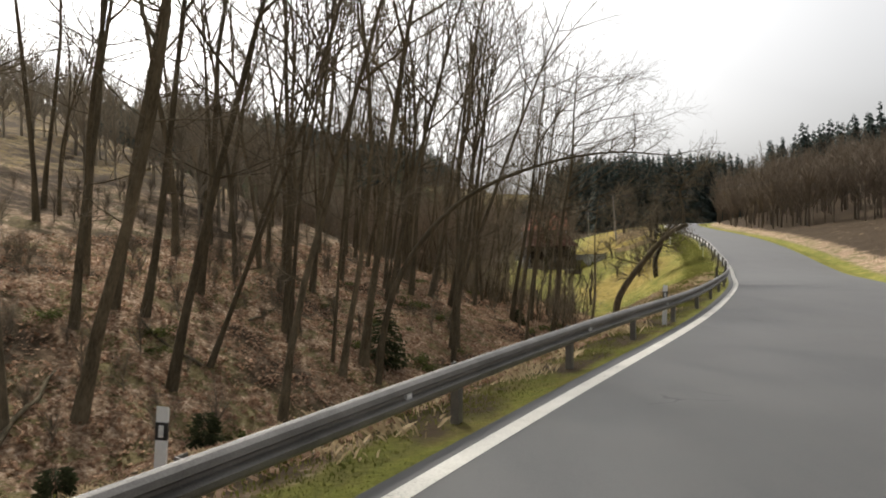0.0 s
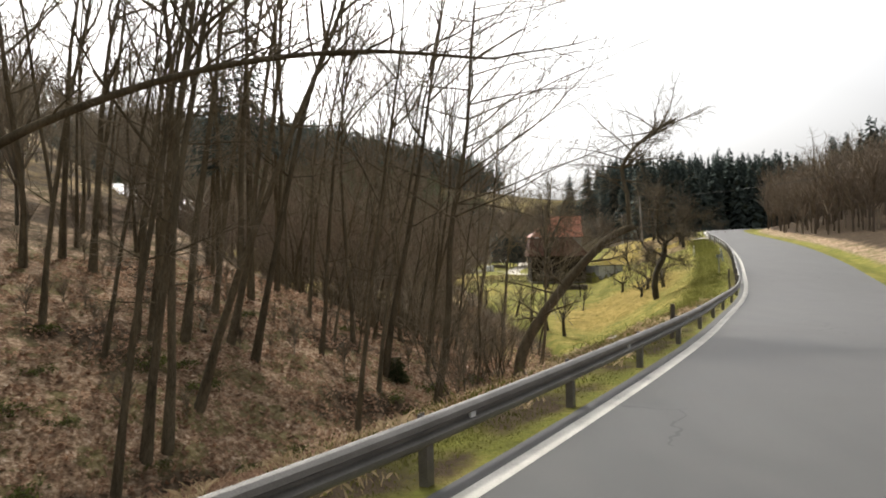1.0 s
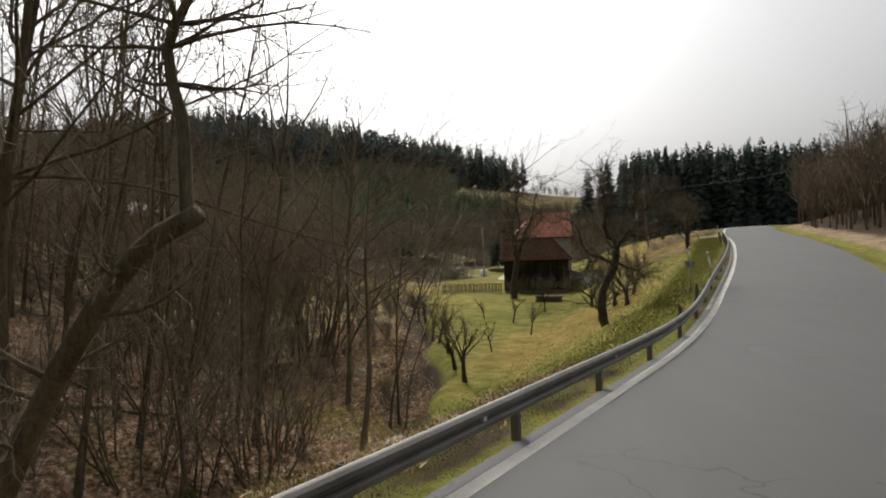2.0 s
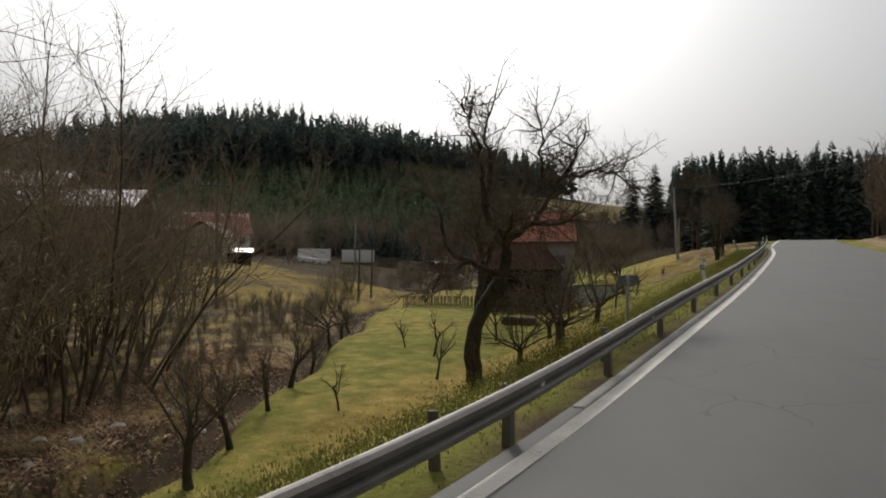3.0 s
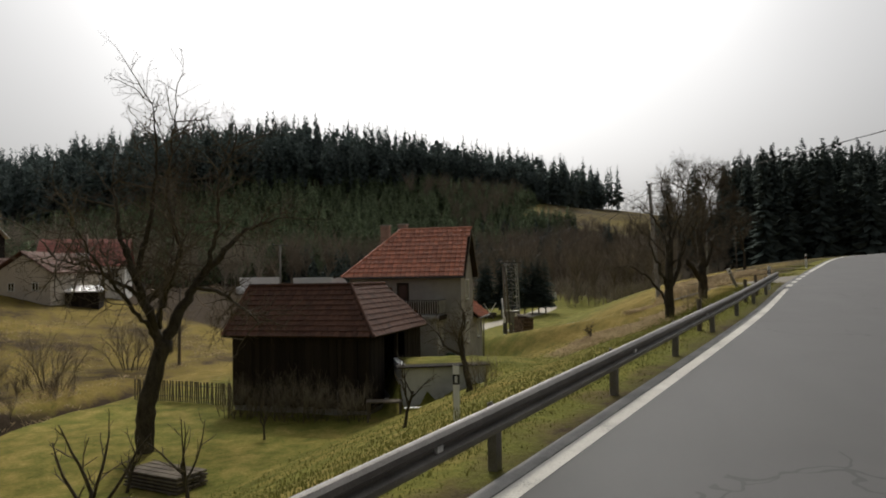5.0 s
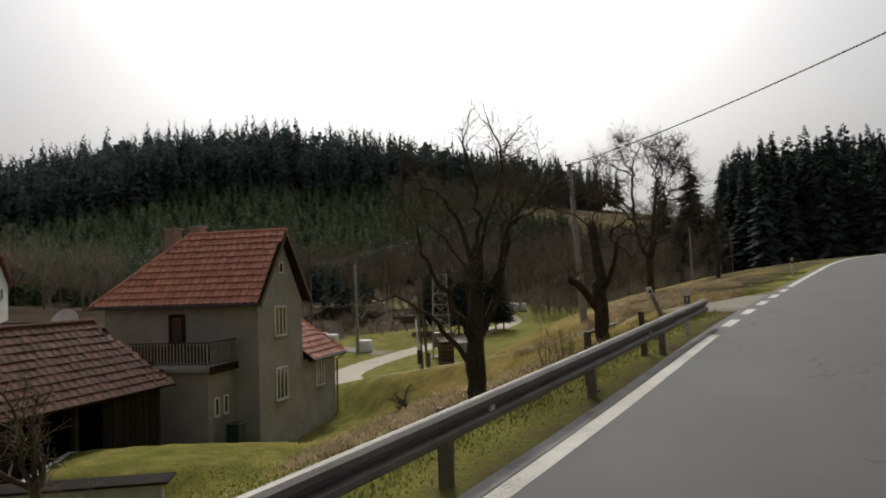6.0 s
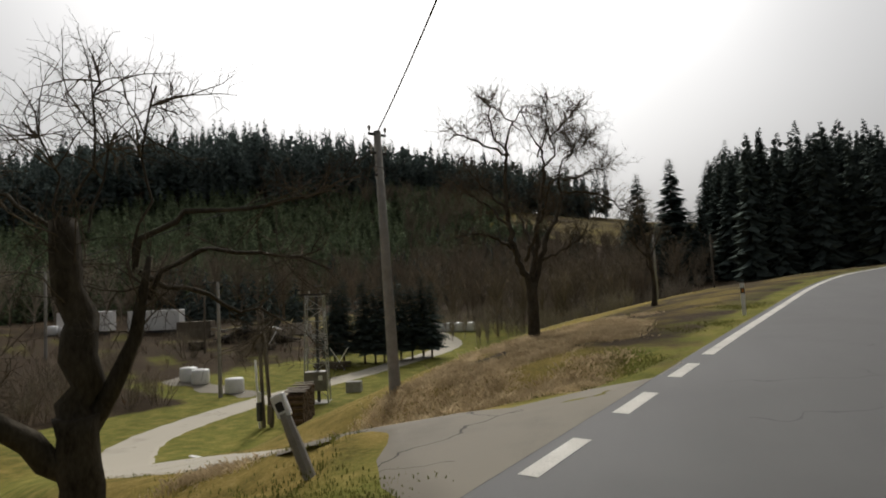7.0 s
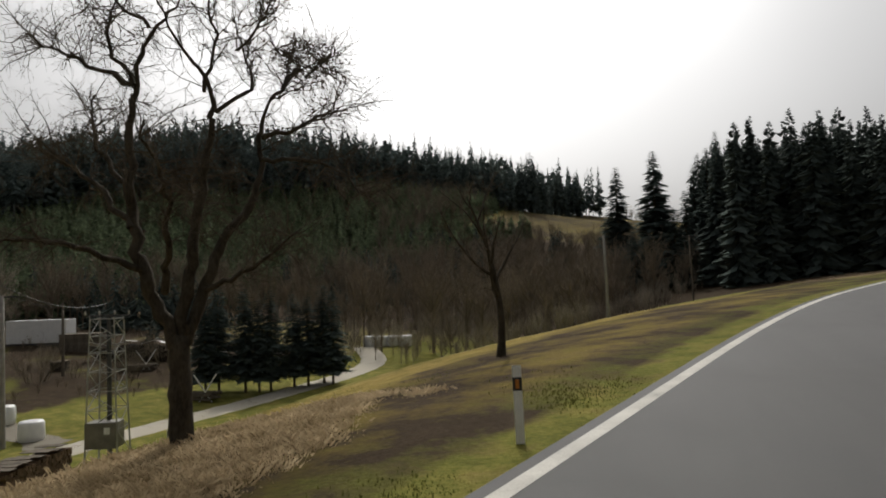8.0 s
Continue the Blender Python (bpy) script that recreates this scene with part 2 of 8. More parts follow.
def paint_material():
    m, n, l, bsdf = material("road_paint", 0.7)
    co = n.new("ShaderNodeTexCoord").outputs["Object"]
    wear = maths(n, l, "ADD", maths(n, l, "MULTIPLY", tex(n, l, co, 40, 3, 0.7), 0.5), maths(n, l, "MULTIPLY", tex(n, l, co, 1.1, 4, 0.6), 0.5))
    col = ramp(n, l, wear, [(0.34, (0.14, 0.14, 0.13)), (0.42, (0.42, 0.40, 0.35)), (0.7, (0.66, 0.64, 0.57))])
    l.new(col, bsdf.inputs["Base Color"])
    bump(n, l, bsdf, wear, 0.2, 0.003)
    return m


PAINT = paint_material()


def ground_material():
    """Meadow, straw and leaf litter, by the zones kept on the ground mesh."""
    m, n, l, bsdf = material("ground", 0.95)
    co = n.new("ShaderNodeTexCoord").outputs["Object"]

    def zone(name):
        a = n.new("ShaderNodeAttribute")
        a.attribute_name = name
        return a.outputs["Fac"]

    big, mid, fine = tex(n, l, co, 0.11, 4, 0.6), tex(n, l, co, 0.9, 5, 0.65), tex(n, l, co, 11, 4, 0.7)
    leafy = tex(n, l, co, 6.0, 6, 0.75)
    tone = maths(n, l, "ADD", maths(n, l, "MULTIPLY", mid, 0.55), maths(n, l, "MULTIPLY", fine, 0.45))
    green = ramp(n, l, tone, [(0.3, (0.062, 0.070, 0.016)), (0.5, (0.158, 0.158, 0.036)), (0.72, (0.29, 0.265, 0.078))])
    dry = ramp(n, l, tone, [(0.3, (0.098, 0.074, 0.020)), (0.5, (0.228, 0.172, 0.048)), (0.72, (0.40, 0.305, 0.115))])
    litter = ramp(n, l, leafy, [(0.31, (0.034, 0.023, 0.014)), (0.43, (0.180, 0.120, 0.076)), (0.55, (0.355, 0.255, 0.170)), (0.69, (0.66, 0.55, 0.44))])
    soil = ramp(n, l, tone, [(0.3, (0.022, 0.016, 0.010)), (0.7, (0.080, 0.058, 0.037))])
    moss = ramp(n, l, fine, [(0.3, (0.035, 0.042, 0.012)), (0.7, (0.15, 0.15, 0.045))])
    litter = blend(n, l, maths(n, l, "MULTIPLY", maths(n, l, "GREATER_THAN", mid, 0.52), 0.6), litter, moss)

    def soft(name, spread=0.5):
        return maths(n, l, "MULTIPLY_ADD", maths(n, l, "SUBTRACT", mid, 0.5), spread * 2.2, zone(name))

    def step(v, lo, hi):
        r = n.new("ShaderNodeMapRange")
        r.inputs["From Min"].default_value, r.inputs["From Max"].default_value = lo, hi
        l.new(v, r.inputs["Value"])
        return r.outputs["Result"]

    col = blend(n, l, step(soft("dry"), 0.3, 0.75), green, dry)
    col = blend(n, l, step(soft("litter", 0.35), 0.38, 0.62), col, litter)
    col = blend(n, l, step(soft("soil", 0.35), 0.4, 0.65), col, soil)
    hsv = n.new("ShaderNodeHueSaturation")
    l.new(maths(n, l, "MULTIPLY_ADD", big, 0.9, 0.58), hsv.inputs["Value"])
    l.new(col, hsv.inputs["Color"])
    l.new(hsv.outputs["Color"], bsdf.inputs["Base Color"])
    bsdf.inputs["Specular IOR Level"].default_value = 0.04
    bump(n, l, bsdf, maths(n, l, "ADD", leafy, fine), 0.7, 0.06)
    return m


GROUND = ground_material()


# ---- the lie of the land ----
AX, AY = 0.3712, 0.9286        # the valley's axis; u runs along it, w to its left


def to_uw(x, y):
    return x * AX + y * AY, -x * AY + y * AX


def from_uw(u, w):
    return u * AX - w * AY, u * AY + w * AX


TABLE_U = np.arange(-400.0, 900.0, 1.0)


def profile(*knots, smooth=9):
    """A smooth curve over u through a few (u, value) knots."""
    raw = np.interp(TABLE_U, [k[0] for k in knots], [k[1] for k in knots])
    width = np.arange(-3 * smooth, 3 * smooth + 1)
    kernel = np.exp(-0.5 * (width / smooth) ** 2)
    return np.convolve(np.pad(raw, 3 * smooth, mode="edge"), kernel / kernel.sum(), mode="valid")


EDGE = profile((-400, 95), (-40, 10.8), (-20, 6.27), (0, 2.45), (5, 1.72), (10, 0.74), (15, -0.31), (20, -1.10), (26, -1.74), (32, -2.48), (38, -2.87), (46, -2.96), (56, -3.61), (66, -3.16), (75, -2.92), (90, -1.87), (108, -0.27), (120, 1.47), (127, 2.13), (134, 2.93), (145, 3.89), (155, 4.84), (170, 5.28), (200, 3.79), (240, -5.00), (300, -28), (400, -75), (900, -330), smooth=5)
ROAD_Z = profile((-400, 6.00), (-40, -0.60), (0, -0.87), (5, -0.75), (10, -0.77), (15, -0.78), (20, -0.93), (26, -0.88), (30, -0.89), (32, -0.91), (38, -1.01), (40, -1.02), (46, -1.12), (50, -1.20), (56, -1.21), (57, -1.15), (65, -0.53), (66, -0.42), (75, 0.12), (90, 1.00), (108, 1.83), (110, 1.88), (120, 2.45), (127, 2.64), (134, 2.95), (135, 3.02), (145, 3.41), (155, 3.90), (165, 4.34), (200, 5.30), (240, 6.20), (300, 8.00), (900, 20), smooth=5)
BANK_W = profile((-400, 11), (30, 11), (45, 9.5), (65, 10), (80, 12), (95, 14), (107, 15.5), (119, 18.5), (127, 19.5), (135, 22), (142, 25), (150, 28), (160, 31), (170, 33), (190, 37), (230, 48), (300, 75), (900, 100), smooth=4)
FLOOR_Z = profile((-400, -2), (0, -3.3), (28, -4.1), (50, -4.7), (65, -4.6), (80, -4.1), (95, -3.3), (107, -3.05), (127, -3.1), (150, -3.3), (170, -2.9), (190, -2.5), (230, -1.0), (270, 5), (320, 13), (400, 22), (520, 33), (900, 36), smooth=6)


def at(curve, u):
    return np.interp(u, TABLE_U, curve)


def sstep(a, b, x):
    t = np.clip((x - a) / (b - a), 0, 1)
    return t * t * (3 - 2 * t)


def brook_w(u):
    return 11.3 + (u - 64) * 0.565


def ripple(x, y):
    return (np.sin(x * 0.9 + 1.3 * np.sin(y * 0.37)) + np.sin(y * 1.1 + 1.7 * np.sin(x * 0.41)) + 0.6 * np.sin(x * 2.3 - y * 1.9) + 0.5 * np.sin(x * 3.7 + y * 4.3)) / 3


def land(u, w):
    """Height of the ground at u, w (arrays)."""
    u, w = np.asarray(u, float), np.asarray(w, float)
    v = w - at(EDGE, u)
    zr, vb, zf = at(ROAD_Z, u), at(BANK_W, u), at(FLOOR_Z, u)
    # the road's embankment down to the valley floor
    power = 1.0 + 0.7 * sstep(125, 140, u)
    t = np.clip((v - 1.5) / (vb - 1.5), 0, 1) ** power
    t = t * (1 - 0.35 * (1 - sstep(60, 125, u))) + 0.35 * (1 - sstep(60, 125, u)) * sstep(0, 1, t)
    z = zr - 0.06 - 0.05 * np.clip(v - 0.3, 0, 1.2) + (zf - zr) * t
    # wooded slope beyond the ditch, at the clip's start
    reach = 0.5 * np.clip(v - 14, 0, 90)
    wood = 1 - sstep(36 + reach, 62 + reach, u)
    rise = np.clip(v - 10.8, 0, 8) * 0.45 + np.clip(v - 18.8, 0, 85) * 0.31
    z = z + wood * rise
    # far side of the valley: meadow up to the farm, then the wooded hill
    farm = np.interp(u, (108, 131, 160), (0.195, 0.12, 0.07))
    z = z + (1 - wood) * (np.clip(w - 46, 0, 44) * farm)
    foot = 100 + 10 * np.sin(u * 0.03)
    crest = np.clip(251 - (u - 280) * 0.34, 150, 330)
    hill = sstep(0, 1, np.clip((w - foot) / (crest - foot), 0, 1.0)) * 0.35 + 0.65 * np.clip((w - foot) / (crest - foot), 0, 1.0)
    top = np.interp(u, (60, 120, 160, 200, 250, 290, 340, 420, 520, 640), (8, 11, 17, 31, 47, 53, 52, 46, 41, 22))
    base = z
    z = base + np.clip(top - base, 0, 60) * hill * (1 - 0.55 * wood)
    # brook
    cut = np.exp(-(np.abs(w - brook_w(u) + 0.5 * np.sin(u * 0.5)) / 1.25) ** 3) * sstep(50, 60, u) * (1 - sstep(104, 114, u))
    z = z - 1.15 * cut
    # road side to the right: ditch, then a wooded rise
    r = -(v + 6.9)
    right = zr - 0.06 - 0.35 * np.exp(-((r - 1.6) / 0.8) ** 2) + np.clip(r - 3.0, 0, 60) * 0.22
    z = np.where(r > 0, right, z)
    z = np.where((v <= 0.5) & (r <= 0), zr - 0.06, z)
    # hummocks, fading out at the road
    far = sstep(2.0, 9.0, v) + sstep(1.0, 8.0, r)
    x, y = from_uw(u, w)
    z = z + wood * sstep(8, 13, v) * (0.22 * ripple(x * 0.9 + 3, y * 0.9) + 0.12 * ripple(x * 2.1, y * 2.1 + 7))
    z = z + far * ripple(x * 0.6, y * 0.6) * 0.11 + far * sstep(20, 120, v) * ripple(x * 0.07, y * 0.07) * 1.0
    return z


# the side lane's bed and the earth over the garage are cut into that
def smooth_path(knots, step=0.7):
    """A Catmull-Rom line through a few points."""
    p = [Vector(k) for k in knots]
    p = [p[0] * 2 - p[1]] + p + [p[-1] * 2 - p[-2]]
    out = []
    for i in range(1, len(p) - 2):
        n = max(2, int((p[i + 1] - p[i]).length / step))
        for k in range(n):
            t = k / n
            out.append(0.5 * (2 * p[i] + (p[i + 1] - p[i - 1]) * t + (2 * p[i - 1] - 5 * p[i] + 4 * p[i + 1] - p[i + 2]) * t * t + (3 * p[i] - p[i - 1] - 3 * p[i + 1] + p[i + 2]) * t ** 3))
    return out + [p[-2]]


LANE_LINE = smooth_path([(44.6, 120.0), (41.6, 121.9), (37.6, 124.7), (32.2, 127.6), (27.2, 130.6), (22.6, 135.2), (18.6, 141.5), (17.2, 148.3), (17.4, 156.0), (18.6, 165.5), (20.2, 175.0), (21.9, 186.0), (21.4, 194.0), (16, 204.0)])
LANE_S = np.arange(len(LANE_LINE)) * 0.7
MOUTH_S = (0, 0.7, 1.4, 2.1, 2.8, 4.2, 5.6)
wide = 0.3 * sstep(8, 16, LANE_S) * (1 - sstep(24, 34, LANE_S))
LANE_LEFT = np.interp(LANE_S, MOUTH_S, (3.3, 2.8, 2.2, 1.7, 1.4, 1.25, 1.3)) + wide
LANE_RIGHT = np.interp(LANE_S, MOUTH_S, (3.8, 1.4, 0.3, 0.1, 0.3, 1.0, 1.35)) + wide
LANE_SIDE = []
for i in range(len(LANE_LINE)):
    d = (LANE_LINE[min(i + 1, len(LANE_LINE) - 1)] - LANE_LINE[max(i - 1, 0)]).normalized()
    LANE_SIDE.append(Vector((-d.y, d.x)))
LANE_LINE = [p + s * float(a - b) / 2 for p, s, a, b in zip(LANE_LINE, LANE_SIDE, LANE_LEFT, LANE_RIGHT)]
LANE_HALF = (LANE_LEFT + LANE_RIGHT) / 2
LANE_XY = np.array([(p.x, p.y) for p in LANE_LINE])
lane_raw = land(*to_uw(LANE_XY[:, 0], LANE_XY[:, 1]))
soft_k = np.exp(-0.5 * (np.arange(-12, 13) / 5.0) ** 2)
LANE_Z = np.convolve(np.pad(lane_raw, 12, mode="edge"), soft_k / soft_k.sum(), mode="valid")
# it runs down the bank on a grade of its own
grade = np.interp(LANE_S, (0, 4.9, 7.0, 9.1, 11.2, 13.3, 15.4, 17.5, 19.6, 21.7, 23.8, 25.9, 30, 40), (2.7, 1.66, 0.98, 0.42, -0.02, -0.43, -0.85, -1.27, -1.66, -2.14, -2.62, -2.98, -3.25, -3.3))
LANE_Z = grade + (LANE_Z - grade) * sstep(28, 40, LANE_S)
# the mouth leaves the road level and then dips
mouth = at(ROAD_Z, to_uw(LANE_XY[:, 0], LANE_XY[:, 1])[0]) - np.interp(LANE_S, (0, 1.4, 2.8, 4.2, 5.6, 7.0, 9.8), (0.01, 0.14, 0.42, 0.80, 1.22, 1.6, 2.2))
near_mouth = 1 - sstep(3.5, 9.0, LANE_S)
LANE_Z = LANE_Z * (1 - near_mouth) + mouth * near_mouth
LANE_U = to_uw(LANE_XY[:, 0], LANE_XY[:, 1])[0]


def lane_height(k, u, v):
    """Lane height at u beside its station k: near the road it follows the road's climb."""
    return LANE_Z[k] + (at(ROAD_Z, u) - at(ROAD_Z, LANE_U[k])) * (1 - sstep(4, 13, v))


GARAGE_A, GARAGE_B = Vector((26.3, 106.1)), Vector((29.6, 107.65))
raw_land = land


def land(u, w):
    u, w = np.asarray(u, float), np.asarray(w, float)
    z = np.array(raw_land(u, w), float)
    x, y = from_uw(u, w)
    v = w - at(EDGE, u)
    near = (u > 108) & (u < 205) & (v > 0.3) & (w < 75)
    if np.any(near):
        xs, ys = np.atleast_1d(x)[np.atleast_1d(near)], np.atleast_1d(y)[np.atleast_1d(near)]
        d = np.hypot(xs[:, None] - LANE_XY[None, :, 0], ys[:, None] - LANE_XY[None, :, 1])
        reach = d - LANE_HALF[None, :]
        k = reach.argmin(1)
        off = reach[np.arange(len(k)), k]
        k = np.where(off < 0, d.argmin(1), k)
        f = 1 - sstep(1.0, 3.6, off)
        f = f * sstep(0.3, 1.0, np.atleast_1d(v)[np.atleast_1d(near)])
        flat = np.atleast_1d(z)
        weight = np.exp(-((d - d.min(1)[:, None]) / 1.1) ** 2)
        us, vs = np.atleast_1d(u)[np.atleast_1d(near)], np.atleast_1d(v)[np.atleast_1d(near)]
        level = (lane_height(np.arange(len(LANE_XY))[None, :], us[:, None], vs[:, None]) * weight).sum(1) / weight.sum(1)
        level = level + (at(ROAD_Z, us) - level) * (1 - sstep(0.4, 1.8, vs))
        flat[np.atleast_1d(near)] = flat[np.atleast_1d(near)] * (1 - f) + (level - 0.03) * f
        # the green between road and lane falls away behind the road's shoulder
        dip = np.exp(-((xs - 39.4) / 3.3) ** 2 - ((ys - 119.6) / 2.6) ** 2) * sstep(0.1, 1.0, off) * sstep(1.0, 2.2, np.hypot(xs - 39.85, ys - 116.0))
        flat[np.atleast_1d(near)] -= 0.98 * dip
        z = flat.reshape(z.shape)
    along = (GARAGE_B - GARAGE_A).normalized()
    p = (x - GARAGE_A.x) * along.x + (y - GARAGE_A.y) * along.y
    q = -(x - GARAGE_A.x) * along.y + (y - GARAGE_A.y) * along.x
    heap = -1.0 - 0.26 * np.clip(q - 4.5, 0, 20) - 0.5 * np.clip(-p, 0, 9) - 0.05 * np.clip(p - 3, 0, 9)
    over = sstep(0.35, 1.0, q) * (1 - sstep(9.5, 14, q)) * sstep(-0.5, 0.15, p) * (1 - sstep(6, 10, p))
    return z + over * np.clip(heap - z, 0, 4)


def gz(x, y):
    return float(land(*to_uw(x, y)))


# ---- mesh helpers ----
def put(name, verts, faces, mat, parent=None, label="", smooth=False):
    """Links one mesh object, as a part of parent or on its own."""
    me = bpy.data.meshes.new(name)
    me.from_pydata([tuple(v) for v in verts], [], [tuple(f) for f in faces])
    if smooth:
        me.polygons.foreach_set("use_smooth", [True] * len(me.polygons))
    me.materials.append(mat)
    me.update()
    ob = new(name, me)
    if parent:
        ob.parent = parent
    if label:
        ob["label"] = label
    return ob


def part(name, bm, mat, parent, label="", smooth=False):
    me = bpy.data.meshes.new(name)
    bm.normal_update()
    bm.to_mesh(me)
    bm.free()
    if smooth:
        me.polygons.foreach_set("use_smooth", [True] * len(me.polygons))
    me.materials.append(mat)
    ob = new(name, me)
    ob.parent = parent
    if label:
        ob["label"] = label
    return ob


def share(name, mesh, m, parent):
    """One more object on a mesh that already exists."""
    ob = new(name, mesh)
    ob.parent = parent
    ob.matrix_basis = m
    return ob


def thing(name, m, label, category, group="", kind=""):
    ob = new(name)
    ob.empty_display_size = 0.2
    ob.matrix_basis = m
    return tagged(ob, label, category, group, kind)


def box(bm, x0, x1, y0, y1, z0, z1, bevel=0.0, m=None):
    made = bmesh.ops.create_cube(bm, size=1.0)["verts"]
    for p in made:
        p.co = Vector(((x0 + x1) / 2 + p.co.x * (x1 - x0), (y0 + y1) / 2 + p.co.y * (y1 - y0), (z0 + z1) / 2 + p.co.z * (z1 - z0)))
    if bevel:
        edges = list({e for p in made for e in p.link_edges})
        made = bmesh.ops.bevel(bm, geom=edges, offset=bevel, segments=1, affect="EDGES")["verts"]
    if m:
        bmesh.ops.transform(bm, matrix=m, verts=list(made))
    return bm


def boxes(name, dims, mat, parent, label="", bevel=0.01):
    bm = bmesh.new()
    for d in dims:
        box(bm, *d, bevel=bevel)
    return part(name, bm, mat, parent, label)


def tube(verts, faces, pts, radii, sides):
    """Adds a tapered tube through pts to the lists."""
    start = len(verts)
    n = len(pts)
    for i in range(n):
        d = (pts[min(i + 1, n - 1)] - pts[max(i - 1, 0)])
        d = d.normalized() if d.length > 1e-9 else Vector((0, 0, 1))
        a = d.cross(Vector((0.31, 0.87, 0.39))).normalized()
        b = d.cross(a)
        for k in range(sides):
            ang = 2 * math.pi * k / sides
            verts.append(pts[i] + (a * math.cos(ang) + b * math.sin(ang)) * radii[i])
    for i in range(n - 1):
        for k in range(sides):
            k2 = (k + 1) % sides
            faces.append((start + i * sides + k, start + i * sides + k2, start + (i + 1) * sides + k2, start + (i + 1) * sides + k))
    faces.append(tuple(start + (n - 1) * sides + k for k in range(sides)))


def ribbon(name, us, v0, v1, lift, mat, parent=None, label="", cols=1, skirt=0.0):
    """A strip along the road between the side distances v0 and v1 from the edge line."""
    verts, faces = [], []
    for u in us:
        e, z = float(at(EDGE, u)), float(at(ROAD_Z, u))
        for c in range(cols + 1):
            x, y = from_uw(u, e + v0 + (v1 - v0) * c / cols)
            verts.append((x, y, z + lift))
        if skirt:
            x, y = from_uw(u, e + v1)
            verts.append((x, y, z + lift - skirt))
    step = cols + 1 + (1 if skirt else 0)
    for i in range(len(us) - 1):
        for c in range(step - 1):
            a = i * step + c
            faces.append((a, a + step, a + step + 1, a + 1))
    return put(name, verts, faces, mat, parent, label)


# ---- ground ----
def graded(*spans):
    out = []
    for a, b, s in spans:
        out += list(np.arange(a, b - 1e-6, s))
    return np.array(out + [spans[-1][1]])


GRID_U = graded((-1500, -300, 100), (-300, -40, 12), (-40, 160, 0.8), (160, 260, 2.0), (260, 560, 6), (560, 900, 20), (900, 2500, 160))
GRID_V = graded((-1500, -200, 100), (-200, -40, 10), (-40, -10, 2), (-10, 14, 0.4), (14, 60, 0.9), (60, 130, 2.5), (130, 360, 6), (360, 600, 24), (600, 2200, 160))


def build_ground():
    uu, vv = np.meshgrid(GRID_U, GRID_V, indexing="ij")
    ww = vv + at(EDGE, np.clip(uu, -300, 300))
    zz = land(uu, ww)
    xx, yy = from_uw(uu, ww)
    nu, nv = uu.shape
    co = np.stack([xx, yy, zz], -1).reshape(-1, 3)
    idx = np.arange(nu * nv).reshape(nu, nv)
    quads = np.stack([idx[:-1, :-1], idx[1:, :-1], idx[1:, 1:], idx[:-1, 1:]], -1).reshape(-1, 4)
    me = bpy.data.meshes.new("ground")
    me.from_pydata(co.tolist(), [], quads.tolist())
    me.polygons.foreach_set("use_smooth", [True] * len(me.polygons))
    v = ww - at(EDGE, uu)
    reach = 0.5 * np.clip(v - 14, 0, 90)
    wood = 1 - sstep(48 + reach, 60 + reach, uu)
    stray = ripple(xx * 0.35, yy * 0.35)
    beyond = sstep(-1.0, 1.5, ww - brook_w(uu) + stray) * sstep(48, 60, uu) * (1 - sstep(96, 110, uu))
    litter = np.maximum(wood * sstep(0.9, 2.4, v + 0.5 * stray), beyond * (0.5 + 0.12 * stray) * (1 - sstep(44, 58, ww)))
    litter = np.maximum(litter, sstep(96, 112, ww) * (1 - sstep(470, 520, uu)))
    litter = np.maximum(litter, sstep(210, 235, uu) * sstep(8, 18, v) * (1 - sstep(330, 420, uu)))
    litter = np.maximum(litter, sstep(1.0, 4.0, -(v + 6.9)))
    litter = np.maximum(litter, 0.5 * sstep(160, 172, uu) * sstep(50, 60, ww))
    litter *= 1 - 0.45 * wood * sstep(32, 44, v)
    dry = wood * sstep(32, 44, v)
    dry = np.maximum(dry, sstep(106, 124, uu) * sstep(1.2, 3.5, v) * (1 - sstep(13, 24, v)) * 0.78 * (1 - sstep(175, 200, uu) * 0.5))
    dry = np.maximum(dry, np.exp(-(((uu - 77) / 13) ** 2 + ((ww - 6.5) / 5.5) ** 2)) * 1.2)
    dry = np.maximum(dry, 0.5 * sstep(44, 60, ww) * sstep(50, 70, uu) * (1 - sstep(90, 140, uu)))
    dry = np.maximum(dry, 0.7 * beyond)
    dry = np.maximum(dry, 0.8 * sstep(26, 36, ww) * sstep(50, 70, uu) * (1 - sstep(128, 140, uu)))
    dry = np.maximum(dry, (0.42 + 0.2 * ripple(xx * 0.3, yy * 0.3)) * sstep(54, 62, uu) * (1 - sstep(106, 116, uu)) * sstep(1.5, 4.0, v))
    dry = np.maximum(dry, 0.32)
    soil = np.exp(-((ww - brook_w(uu) + 0.5 * np.sin(uu * 0.5)) / 1.5) ** 2) * sstep(50, 60, uu) * (1 - sstep(104, 114, uu)) * 1.0
    soil = np.maximum(soil, wood * (0.36 + 0.42 * ripple(xx * 0.8 + 5, yy * 0.8)) * sstep(3, 7, v))
    soil = np.maximum(soil, np.exp(-((v - 0.58) / 0.3) ** 2) * (0.55 + 0.3 * sstep(50, 60, uu) * (1 - sstep(125, 131, uu))))
    soil = np.maximum(soil, beyond * (1 - sstep(44, 58, ww)) * (0.56 + 0.34 * ripple(xx * 1.4, yy * 1.4)))
    soil = np.maximum(soil, (0.48 + 0.2 * ripple(xx * 0.5, yy * 0.5)) * sstep(30, 40, ww) * sstep(50, 70, uu) * (1 - sstep(128, 140, uu)))
